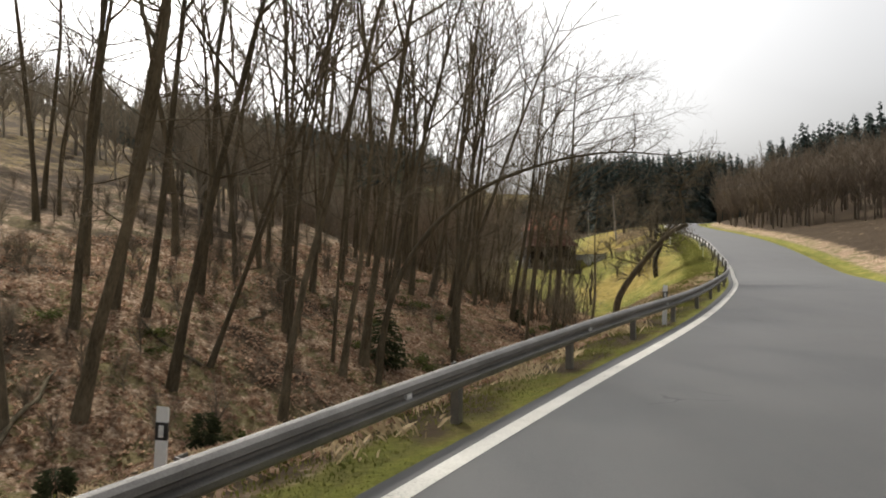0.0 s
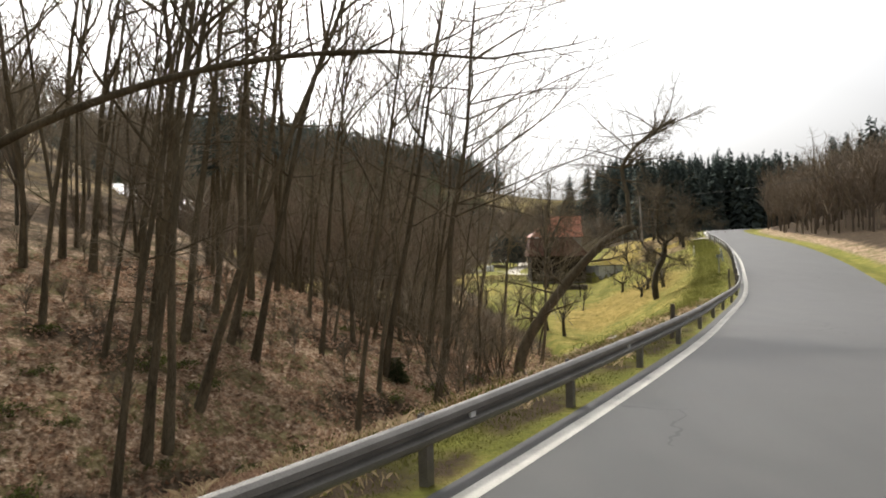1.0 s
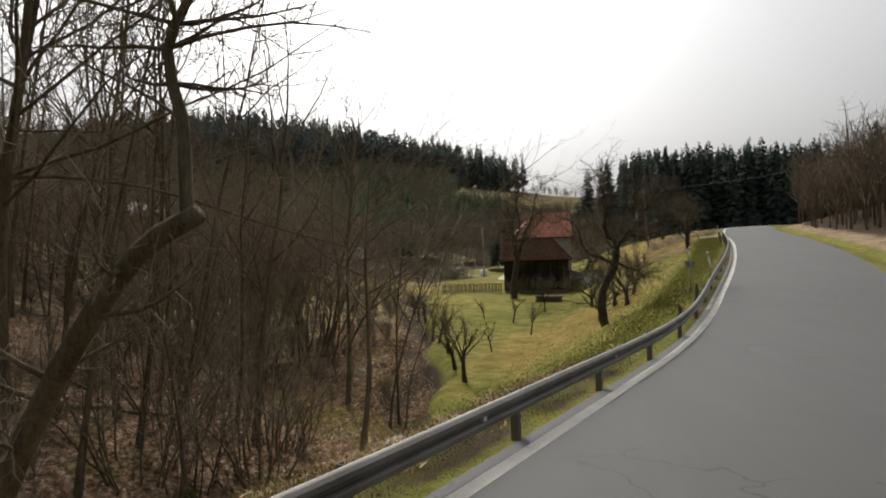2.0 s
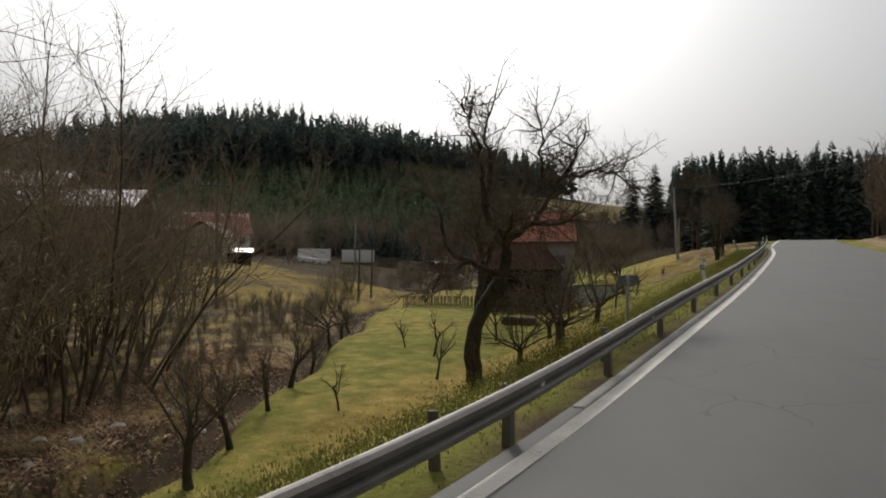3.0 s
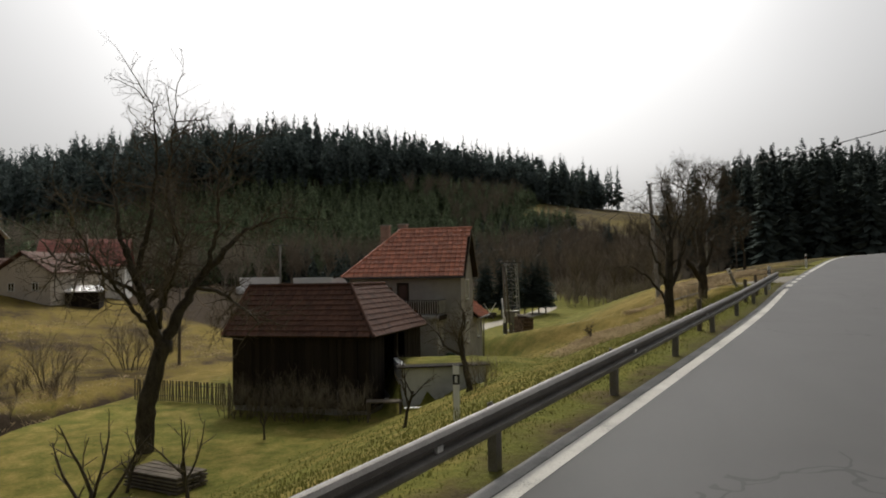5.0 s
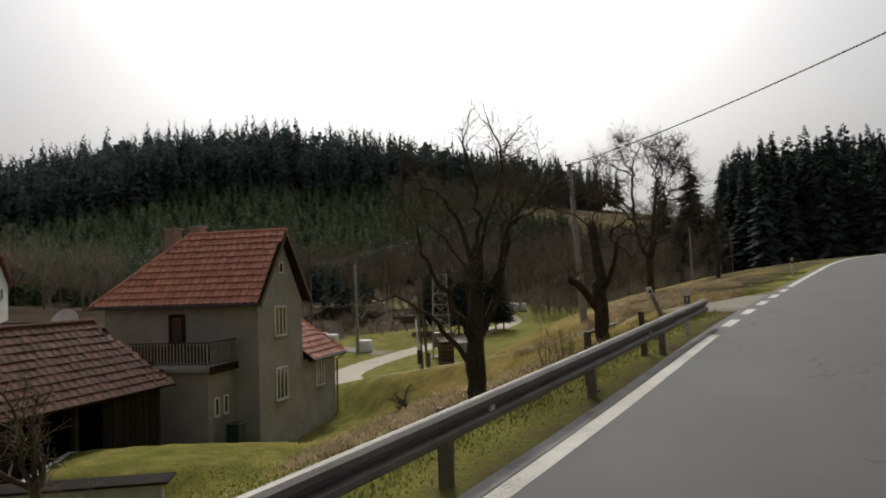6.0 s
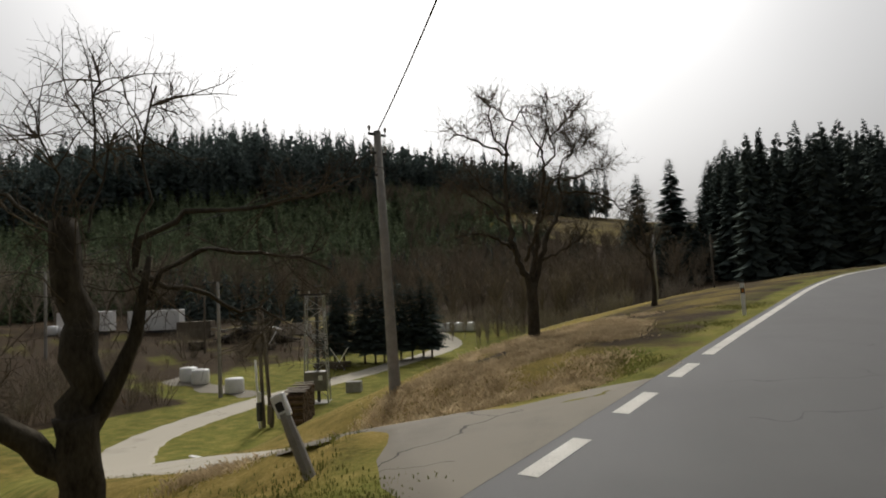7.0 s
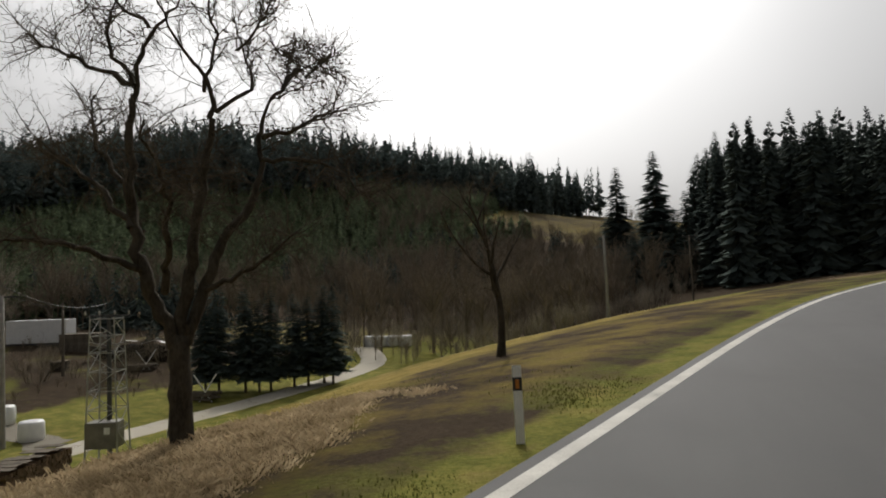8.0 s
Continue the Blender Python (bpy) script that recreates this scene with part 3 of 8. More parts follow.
    soil = np.maximum(soil, wood * sstep(20, 30, v) * (0.55 + 0.2 * ripple(xx * 0.9, yy * 0.9)))
    brush = sstep(44.5, 46.5, ww + stray) * sstep(124, 129, uu) * (1 - sstep(147, 150, uu))
    soil = np.maximum(soil, 0.75 * brush)
    soil = np.maximum(soil, (0.72 + 0.3 * ripple(xx * 0.7, yy * 0.7)) * sstep(53, 58, ww + 2 * stray) * sstep(124, 130, uu) * (1 - sstep(185, 200, uu)))
    soil = np.maximum(soil, 0.8 * sstep(112, 124, ww))
    soil = np.maximum(soil, 0.7 * sstep(2.5, 5.0, -(v + 6.9)))
    soil = np.maximum(soil, 0.75 * sstep(195, 215, uu) * sstep(22, 32, v) * (1 - sstep(430, 470, uu)))
    soil = np.maximum(soil, (0.34 + 0.16 * ripple(xx * 2.3, yy * 2.3)) * sstep(131, 137, uu) * sstep(0.6, 1.6, v) * (1 - sstep(4.5, 7.5, v)) * (1 - sstep(170, 190, uu)))
    # the open field under the end of the hill's forest
    field = sstep(335, 350, yy) * sstep(-16, -6, xx) * (1 - sstep(540, 620, uu)) * sstep(20, 40, ww)
    litter, soil = litter * (1 - field), soil * (1 - field)
    dry = np.maximum(dry * (1 - field), 0.7 * field)
    soil = np.maximum(soil, (0.55 + 0.12 * ripple(xx * 0.1, yy * 0.1)) * field)
    # trodden, thin turf close to the road
    soil = np.maximum(soil, (0.36 + 0.22 * ripple(xx * 1.7, yy * 1.7)) * sstep(0.4, 0.8, v) * (1 - sstep(1.6, 2.8, v)))
    soil = np.maximum(soil, (0.57 + 0.15 * ripple(xx * 1.1, yy * 1.1)) * sstep(131, 137, uu) * sstep(0.6, 1.6, v) * (1 - sstep(8.0, 12.5, v)) * (1 - sstep(230, 260, uu)))
    soil = np.maximum(soil, wood * (0.60 + 0.2 * ripple(xx * 2.1, yy * 2.1)) * sstep(0.35, 0.6, v) * (1 - sstep(2.0, 3.2, v)))
    for key, val in (("litter", litter), ("dry", dry), ("soil", soil)):
        me.attributes.new(key, "FLOAT", "POINT").data.foreach_set("value", val.reshape(-1).astype(np.float32))
    me.materials.append(GROUND)
    return tagged(new("ground", me), "valley ground of meadow, straw and brown leaf litter", "ground", kind="structure")


build_ground()

# ---- road ----
ROAD_US = np.arange(-60, 420, 1.0)
road = tagged(ribbon("road", ROAD_US, -6.9, 0.32, 0.0, ASPHALT, cols=8, skirt=0.12), "grey asphalt country road with worn surface", "road", kind="structure")
kerb = tagged(ribbon("kerb", np.arange(61, 119, 0.7), 0.11, 0.30, 0.012, KERB, skirt=0.14), "pale concrete edge strip beside the asphalt", "kerb", kind="structure")


def edge_marking():
    ob = thing("edge_line", pose(0, 0, 0), "worn white painted edge line on the asphalt", "road marking", kind="structure")
    ribbon("solid_stripe", np.arange(-60, 117.61, 0.8), -0.125, 0.1, 0.006, PAINT, ob)
    for a, b in ((119.1, 120.6), (122.0, 123.5), (124.9, 126.4), (127.8, 129.3), (130.7, 132.2)):
        ribbon("dash", np.linspace(a, b, 4), -0.125, 0.115, 0.006, PAINT, ob)
    ribbon("solid_stripe", np.arange(133.4, 330, 1.0), -0.125, 0.115, 0.006, PAINT, ob)
    return ob


edge_marking()


# ---- side lane ----
def build_lane():
    verts, faces, cols = [], [], 12
    rows = [[from_uw(132.4 - 8.8 * c / cols, float(at(EDGE, 132.4 - 8.8 * c / cols)) + 0.3) for c in range(cols + 1)]]
    for i, p in enumerate(LANE_LINE):
        ragged = 0.06 * math.sin(i * 1.7) + 0.04 * math.sin(i * 3.1)
        row = []
        for c in range(cols + 1):
            q = p + LANE_SIDE[i] * (LANE_HALF[i] + (ragged if c in (0, cols) else 0)) * (c / cols * 2 - 1)
            row.append((q.x, q.y))
        rows.append(row)
    for r, row in enumerate(rows):
        line = []
        for x, y in row:
            u, w = to_uw(x, y)
            z = float(land(u, w)) + 0.034
            line.append(Vector((x, y, float(at(ROAD_Z, u)) + 0.004 if r == 0 else min(z, float(at(ROAD_Z, u)) + 0.004))))
        # the surfacing crumbles down to the ground at both edges
        for end, nxt in ((0, 1), (-1, -2)):
            out = (line[end] - line[nxt]).normalized() * 0.16
            edge = line[end] + Vector((out.x, out.y, 0))
            edge.z = float(land(*to_uw(edge.x, edge.y))) - 0.05
            line.insert(0 if end == 0 else len(line), edge)
        verts += [tuple(p) for p in line]
    cols += 2
    s = cols + 1
    for i in range(len(rows) - 1):
        for c in range(cols):
            a = i * s + c
            faces.append((a, a + s, a + s + 1, a + 1))
    lane = put("side_lane", verts, faces, LANE, smooth=True)
    lane.data.materials.append(LANE_PALE)
    for i, poly in enumerate(lane.data.polygons):
        poly.material_index = 1 if i // cols > 11 + (i * 7 % 5) // 3 else 0
    return tagged(lane, "pale worn asphalt lane winding down into the valley", "lane", kind="structure")


build_lane()


# ---- guardrail and road posts ----
RAIL_V = profile((-400, 0.75), (0, 0.62), (5, 0.86), (10, 0.59), (15, 1.19), (20, 0.29), (25, 0.56), (26, 0.47), (32, 0.53), (36, 0.38), (38, 0.29), (46, 0.44), (50, 0.34), (56, 0.11), (58, 0.33), (66, 0.51), (75, 0.48), (90, 0.45), (95, 0.49), (108, 0.66), (119, 0.39), (120, 0.27), (127, 0.54), (134, 0.42), (145, 0.46), (155, 0.45), (900, 0.45), smooth=5)
RAIL_LOW = 0.37
RAIL_SECTION = [(0.012, 0.0), (0.03, 0.01), (0.066, 0.045), (0.083, 0.10), (0.02, 0.14), (0.02, 0.17), (0.083, 0.21), (0.070, 0.262), (0.034, 0.296), (0.010, 0.308), (-0.014, 0.306)]


def rail_point(u, back=0.0):
    x, y = from_uw(u, float(at(EDGE, u) + at(RAIL_V, u)) + back)
    return Vector((x, y, float(at(ROAD_Z, u))))


def build_guardrail():
    ob = thing("guardrail", pose(0, 0, 0), "grey galvanised steel guardrail on posts along the road", "guardrail")
    post = None
    pieces = [(a, min(a + 4.0, 119.0)) for a in np.arange(-29.0, 118.0, 4.0)]
    for a, b in pieces:
        verts, faces = [], []
        us = np.linspace(a, b + (0.12 if b < 118.9 else 0), 6)
        lap = 0.004
        for j, u in enumerate(us):
            p, q = rail_point(u), rail_point(u + 0.1)
            d = (q - p).normalized()
            side = Vector((d.y, -d.x, 0)).normalized()      # towards the road
            push = lap if j == len(us) - 1 else 0.0
            ring = [(o, h) for o, h in RAIL_SECTION] + [(o - 0.006, h) for o, h in reversed(RAIL_SECTION)]
            for o, h in ring:
                verts.append(p + side * (o + push) + Vector((0, 0, RAIL_LOW + h)))
        k = 2 * len(RAIL_SECTION)
        for j in range(len(us) - 1):
            for c in range(k):
                faces.append((j * k + c, j * k + (c + 1) % k, (j + 1) * k + (c + 1) % k, (j + 1) * k + c))
        put("rail_beam", verts, faces, STEEL, ob, smooth=False)
        p, q = rail_point(a + 0.3, 0.10), rail_point(a + 0.5, 0.10)
        yaw = math.degrees(math.atan2(q.y - p.y, q.x - p.x))
        if post is None:
            bm = bmesh.new()
            box(bm, -0.06, 0.06, -0.055, -0.048, -1.1, 0.66)
            box(bm, -0.06, 0.06, 0.048, 0.055, -1.1, 0.66)
            box(bm, -0.06, -0.053, -0.05, 0.05, -1.1, 0.66)
            box(bm, -0.05, 0.05, -0.095, -0.05, 0.41, 0.64, 0.006)
            post = part("post", bm, STEEL, ob)
            post.matrix_basis = pose(p.x, p.y, p.z, 0, 0, yaw)
        else:
            share("post", post.data, pose(p.x, p.y, p.z, random.uniform(-1, 1), random.uniform(-1, 1), yaw), ob)
    for u in np.arange(-24, 118, 6.0):
        p, q = rail_point(u), rail_point(u + 0.1)
        d = (q - p).normalized()
        side = Vector((d.y, -d.x, 0))
        c = p + side * 0.035 + Vector((0, 0, RAIL_LOW + 0.155))
        verts = [c + d * a + Vector((0, 0, h)) + side * o for o in (-0.02, 0.02) for a, h in ((-0.05, -0.03), (0.05, -0.03), (0.05, 0.03), (-0.05, 0.03))]
        put("reflector", verts, [(0, 1, 2, 3), (7, 6, 5, 4), (0, 4, 5, 1), (1, 5, 6, 2), (2, 6, 7, 3), (3, 7, 4, 0)], REFLECTOR, ob, "small pale reflector")
    return ob


build_guardrail()


def delineator(x, y, lean, yaw, label, head=True, height=1.05, kind=0):
    z = gz(x, y)
    ob = thing("roadside_marker_post", pose(x, y, z, lean[0], lean[1], yaw), label, "marker post", "marker posts beside the road")
    prof = [(-0.06, -0.045), (0.06, -0.045), (0.045, 0.02), (0.0, 0.05), (-0.045, 0.02)]

    def prism(z0, z1, grow=0.0, slant=0.0):
        v = [(px * (1 + grow), py * (1 + grow), z0) for px, py in prof] + [(px * (1 + grow), py * (1 + grow), z1 - slant * (py + 0.045)) for px, py in prof]
        f = [tuple(range(4, -1, -1)), tuple(range(5, 10))] + [(i, (i + 1) % 5, 5 + (i + 1) % 5, 5 + i) for i in range(5)]
        return v, f

    v, f = prism(-0.3, height, slant=0.6)
    put("shaft", v, f, POST_WHITE, ob)
    v, f = prism(height - 0.34, height - 0.16, 0.05)
    put("black_band", v, f, POST_BLACK, ob, "black band")
    bm = bmesh.new()
    box(bm, -0.025, 0.025, -0.062, -0.045, height - 0.31, height - 0.19, 0.004)
    part("reflector", bm, ORANGE if kind else REFLECTOR, ob, "small reflector")
    return ob


delineator(6.85, 17.3, (0, 2), -10, "white plastic marker post with black band behind the guardrail")
delineator(30.2, 71.6, (-4, -11), 10, "leaning white marker post with black band behind the guardrail")
delineator(33.3, 89.0, (0, 0), 10, "upright white marker post with black band behind the guardrail")
delineator(42.15, 110.6, (1, 1), 10, "white marker post at the end of the guardrail")
delineator(48.8, 134.5, (0, -1), 10, "white marker post with dark band on the grass verge", kind=1)


delineator(-2.3, 6.1, (0, 4), -5, "white plastic marker post with black band in dead leaves", height=0.94)


def stake(x, y, h, lean, label):
    ob = thing("wooden_stake", pose(x, y, gz(x, y), lean, lean * 0.6, 20), label, "stake", "stakes by the road")
    v, f = [], []
    tube(v, f, [Vector((0, 0, -0.3)), Vector((0.01, 0, h * 0.5)), Vector((0, 0.01, h))], [0.07, 0.065, 0.06], 8)
    put("shaft", v, f, TIMBER, ob)
    return ob


for u, back, h, lean, text in ((36.7, 0.5, 0.95, 2, "weathered dark stake behind the guardrail"), (58.3, 0.5, 0.62, -2, "short weathered post behind the guardrail"), (64.4, 0.5, 0.62, 2, "short weathered post behind the guardrail"), (103.6, 0.5, 0.85, 2, "squat dark post behind the guardrail"), (112.2, 0.5, 0.85, 1, "squat dark post behind the guardrail"), (115.2, 0.45, 0.85, -2, "squat dark post behind the guardrail")):
    q = rail_point(u, back)
    stake(q.x, q.y, h, lean, text)


def leaning_sign_post():
    x, y = 41.7, 117.6
    ob = thing("leaning_sign_post", pose(x, y, gz(x, y), 0, -22, 5), "leaning weathered grey post with white and black marker head", "marker post")
    v, f = [], []
    tube(v, f, [Vector((0, 0, -0.3)), Vector((0, 0, 0.5)), Vector((0, 0, 0.85))], [0.085, 0.08, 0.07], 8)
    put("shaft", v, f, POLE_CONCRETE, ob)
    bm = bmesh.new()
    box(bm, -0.09, 0.09, -0.05, 0.05, 0.80, 1.10, 0.015)
    part("head", bm, POST_WHITE, ob, "white marker head")
    bm = bmesh.new()
    box(bm, -0.05, 0.05, -0.058, -0.045, 0.88, 1.0, 0.01)
    part("black_patch", bm, POST_BLACK, ob, "black patch")
    return ob


leaning_sign_post()


def road_sign():
    """A small plate on a steel tube, its back to the road."""
    x, y = 26.78, 62.72
    ground = gz(x, y)
    ob = thing("road_sign", pose(x, y, ground, 3, -2, 24), "small grey road sign on a steel tube, seen from behind", "road sign")
    top = 0.82 - ground
    v, f = [], []
    tube(v, f, [Vector((0, 0, -0.4)), Vector((0, 0, top * 0.5)), Vector((0, 0, top))], [0.038, 0.038, 0.038], 10)
    put("tube", v, f, STEEL_PALE, ob, smooth=True)
    bm = bmesh.new()
    box(bm, -0.24, 0.3, 0.042, 0.052, top - 0.22, top + 0.01, 0.004)
    plate = part("plate", bm, SIGN_BACK, ob, "grey sheet-metal back of the plate")
    boxes("rim", [(-0.245, 0.305, 0.026, 0.041, top + 0.004, top + 0.018)], STEEL_PALE, plate, "pale folded rim", 0.003)
    for h in (0.06, 0.17):
        boxes("clamp", [(-0.07, 0.07, -0.045, 0.041, top - h - 0.015, top - h + 0.015)], STEEL_PALE, ob, "steel clamp", 0.004)
    return ob


road_sign()


# ---- trees ----
def grow(rng, start, heading, length, radius, level, style, out):
    """Recursive limb: a crooked tapered line with side limbs; out gathers (level, points, radii)."""
    segs = style["segs"][level]
    pts, d = [start.copy()], heading.normalized()
    for i in range(segs):
        crook = style["crook"][level]
        d = (d + Vector((rng.gauss(0, crook), rng.gauss(0, crook), rng.gauss(0, crook * 0.7) + style["lift"][level])) * (1 if i else 0.4)).normalized()
        pts.append(pts[-1] + d * (length / segs))
    end = style["taper"][level]
    radii = [radius * (1 - (1 - end) * i / segs) for i in range(segs + 1)]
    out.append((level, pts, radii))
    if level + 1 >= len(style["segs"]):
        return
    count = style["count"][level]
    count = max(1, int(count + rng.uniform(-0.3, 0.3) * count))
    lo = style["from"][level]
    for k in range(count):
        t = lo + (1 - lo) * (k + rng.random() * 0.8) / count
        t = min(t, 0.995)
        i = min(int(t * segs), segs - 1)
        f = t * segs - i
        p = pts[i].lerp(pts[i + 1], f)
        r = radii[i] * (1 - f) + radii[i + 1] * f
        along = (pts[i + 1] - pts[i]).normalized()
        turn = k * 2.4 + rng.uniform(-0.7, 0.7)
        side = along.cross(Vector((math.cos(turn), math.sin(turn), 0.23))).normalized()
        spread = radians(rng.uniform(*style["spread"][level]))
        nd = along * math.cos(spread) + side * math.sin(spread)
        ln = length * style["ratio"][level] * (1.15 - 0.55 * t) * rng.uniform(0.75, 1.25)
        grow(rng, p, nd, ln, min(r * 0.75, max(radius * style["thin"][level], 0.010)), level + 1, style, out)


def tree_meshes(name, branches, split=2, sides=(8, 6, 4, 3, 3)):
    """Two meshes, trunk with limbs and crown of twigs, from the gathered lines."""
    meshes = []
    for label, keep, mat in (("trunk", lambda lv: lv < split, 0), ("crown", lambda lv: lv >= split, 1)):
        v, f = [], []
        for lv, pts, radii in branches:
            if keep(lv):
                tube(v, f, pts, radii, sides[min(lv, len(sides) - 1)])
        me = bpy.data.meshes.new(name + "_" + label)
        me.from_pydata([tuple(p) for p in v], [], f)
        me.polygons.foreach_set("use_smooth", [label == "trunk"] * len(me.polygons))
        meshes.append(me)
    return meshes


FOREST = dict(segs=(9, 6, 4, 3), crook=(0.055, 0.13, 0.2, 0.22), lift=(0.03, 0.075, 0.05, 0.02), taper=(0.12, 0.2, 0.3, 0.5), count=(11, 9, 6), ratio=(0.36, 0.42, 0.45), spread=((22, 48), (25, 55), (25, 60)), thin=(0.4, 0.4, 0.45))
FOREST["from"] = (0.42, 0.2, 0.15)
APPLE = dict(segs=(6, 7, 5, 4), crook=(0.16, 0.27, 0.3, 0.3), lift=(0.0, 0.03, 0.045, 0.05), taper=(0.7, 0.25, 0.3, 0.5), count=(6, 11, 9), ratio=(1.6, 0.45, 0.42), spread=((28, 55), (28, 65), (30, 70)), thin=(0.5, 0.3, 0.36))
APPLE["from"] = (0.72, 0.22, 0.12)
SAPLING = dict(segs=(4, 5, 4, 2), crook=(0.1, 0.14, 0.18, 0.2), lift=(0.0, 0.1, 0.08, 0.05), taper=(0.7, 0.25, 0.35, 0.5), count=(6, 6, 4), ratio=(1.35, 0.42, 0.4), spread=((30, 60), (25, 55), (25, 55)), thin=(0.6, 0.45, 0.5))
SAPLING["from"] = (0.55, 0.15, 0.15)


def finish_tree(name, meshes, mats, m, label, category, group):
    ob = thing(name, m, label, category, group)
    last = len(meshes) - 1
    for i, me in enumerate(meshes):
        key, mat = ("crown", mats[1]) if i == last else ("trunk" if last == 1 else "stem", mats[0])
        if not me.materials:
            me.materials.append(mat)
        p = new(key, me)
        p.parent = ob
    return ob


def planted(x, y, sink=0.1, yaw=0.0, lean=(0, 0), s=1.0):
    return pose(x, y, gz(x, y) - sink, lean[0], lean[1], yaw) @ Matrix.Diagonal((s, s, s, 1))


# the wood beside the road at the start: slender bare trees
FOREST_LABEL = "tall slender bare deciduous tree on the leafy slope"
forest_kinds = []
for i in range(10):
    rng = random.Random(40 + i)
    out = []
    stems = (1, 1, 2, 1, 1, 1, 3, 1, 1, 2)[i]
    for k in range(stems):
        h = rng.uniform(13.0, 18.5) * (1.0 if k == 0 else 0.85)
        st = dict(FOREST)
        st["from"] = (rng.uniform(0.26, 0.5), 0.2, 0.15)
        st["crook"] = (rng.uniform(0.05, 0.10), 0.14, 0.2, 0.22)
        a, tip = rng.uniform(0, 6.28), rng.uniform(0.02, 0.07) if stems == 1 else rng.uniform(0.05, 0.12)
        foot = Vector((math.cos(a), math.sin(a), 0)) * (0.0 if stems == 1 else 0.13)
        first = len(out)
        grow(rng, foot, Vector((math.cos(a) * tip, math.sin(a) * tip, 1)), h, rng.uniform(0.075, 0.145) * (1.0 if stems == 1 else 0.85), 0, st, out)
        out[first][2][0] *= 1.45
    forest_kinds.append(tree_meshes("forest_tree", out))


def forest_tree(i, x, y, yaw, lean, s, label=FOREST_LABEL):
    m = pose(x, y, gz(x, y) - 0.15, lean[0], lean[1], 0) @ pose(0, 0, 0, 0, 0, yaw)
    ob = finish_tree("bare_tree", forest_kinds[i], (BARK, TWIG), m, label, "tree", "trees of the roadside wood")
    ob.scale = (s, s, s)
    return ob


# well-grown trees of the wood: long clear stems, most of them tipped a little towards the road
tall_kinds = []
for i in range(7):
    rng = random.Random(640 + i)
    out = []
    st = dict(FOREST, count=(rng.choice((9, 11, 13)), 9, 6), spread=((20, 62), (25, 58), (25, 62)))
    st["from"] = (rng.uniform(0.34, 0.52), 0.2, 0.15)
    st["crook"] = (rng.uniform(0.025, 0.06), 0.15, 0.2, 0.22)
    a = rng.uniform(0, 6.28)
    grow(rng, Vector((0, 0, 0)), Vector((0, 0, 1)), rng.uniform(17.5, 21.0), 0.125, 0, st, out)
    out[0][2][0] *= 1.4
    if i in (2, 5):
        st["from"] = (0.5, 0.2, 0.15)
        grow(rng, out[0][1][2], Vector((math.cos(a) * 0.2, math.sin(a) * 0.2, 1)), 13.5, 0.085, 0, st, out)
    for k in range(5):
        q = out[0][1][rng.choice((2, 3, 4))]
        b = rng.uniform(0, 6.28)
        grow(rng, q, Vector((math.cos(b), math.sin(b), rng.uniform(0.05, 0.5))), rng.uniform(1.4, 3.6), 0.026, 1, st, out)
    tall_kinds.append(tree_meshes("tall_tree", out))

# u, w, tip towards the road in degrees, girth
rng = random.Random(7)
near_trunks = ((28.0, 9.4, 4.5, 0.8), (29.3, 9.9, 5.1, 1.0), (30.0, 9.9, 4.5, 1.0), (32.3, 11.1, 14, 1.05), (36.7, 13.8, 13.5, 1.15), (36.6, 12.6, 11.3, 1.05), (34.0, 14.8, 4.2, 1.1), (35.0, 14.3, 4.7, 1.15), (33.9, 15.4, 4.4, 0.9), (31.8, 14.4, 8.6, 0.65), (31.5, 16.8, 3.4, 0.8), (37.0, 21.4, 3.2, 1.2), (37.1, 23.4, 2.7, 1.1), (34.6, 22.3, 3.3, 1.1), (36.1, 8.0, 5.2, 0.75), (42.0, 10.3, 8.6, 1.15), (43.3, 12.6, -1.4, 0.8), (38.4, 16.1, 5.8, 0.95), (46.2, 19.1, 3, 1.0), (51.6, 13.7, 11, 0.75), (21.1, 11.2, 8.2, 0.95), (22.6, 11.1, 8, 1.3), (23.4, 10.9, 11.5, 0.95), (21.3, 13.5, 2.4, 0.75), (25.4, 16.6, 6.6, 1.1), (28.0, 16.5, 5.6, 1.1), (40.3, 21.2, 1.3, 1.0), (25.3, 22.2, 1.6, 1.3), (29.2, 19.8, 2.7, 0.9), (29.4, 23.5, 2.3, 0.9), (40.2, 12.2, 6.5, 0.8), (44.6, 9.6, 7, 0.7), (47.5, 11.0, 9, 0.7), (39.6, 9.2, 6, 0.65), (11.6, 13.1, 11.4, 1.3), (15.0, 13.4, 10.3, 1.1), (17.3, 16.5, 11, 1.15), (16.7, 17.2, 7.4, 1.25), (14.8, 16.8, 3.9, 1.05), (16.9, 13.6, 22, 0.7), (21.1, 17.4, 7.1, 1.15), (16.5, 10.7, 6.7, 1.0), (22.0, 14.1, 6.0, 1.15), (21.9, 26.9, -1.2, 1.1), (25.1, 30.3, 3.4, 1.0), (25.0, 18.6, 0.3, 0.85), (10.1, 13.6, -1.4, 0.8), (21.5, 11.8, 5.1, 0.5), (27.8, 19.3, -0.3, 0.9), (12.9, 20.0, 3, 1.1), (18.6, 20.5, 4, 1.0))
for k, (u, w, tip, girth) in enumerate(near_trunks):
    x, y = from_uw(u, w)
    ob = finish_tree("bare_tree", tall_kinds[(k * 3) % 7], (BARK, TWIG), pose(x, y, gz(x, y) - 0.15, -0.4, tip, 0) @ pose(0, 0, 0, 0, 0, rng.uniform(0, 360)), FOREST_LABEL, "tree", "trees of the roadside wood")
    tall = 0.55 + 0.45 * girth
    ob.scale = (girth, girth, tall)
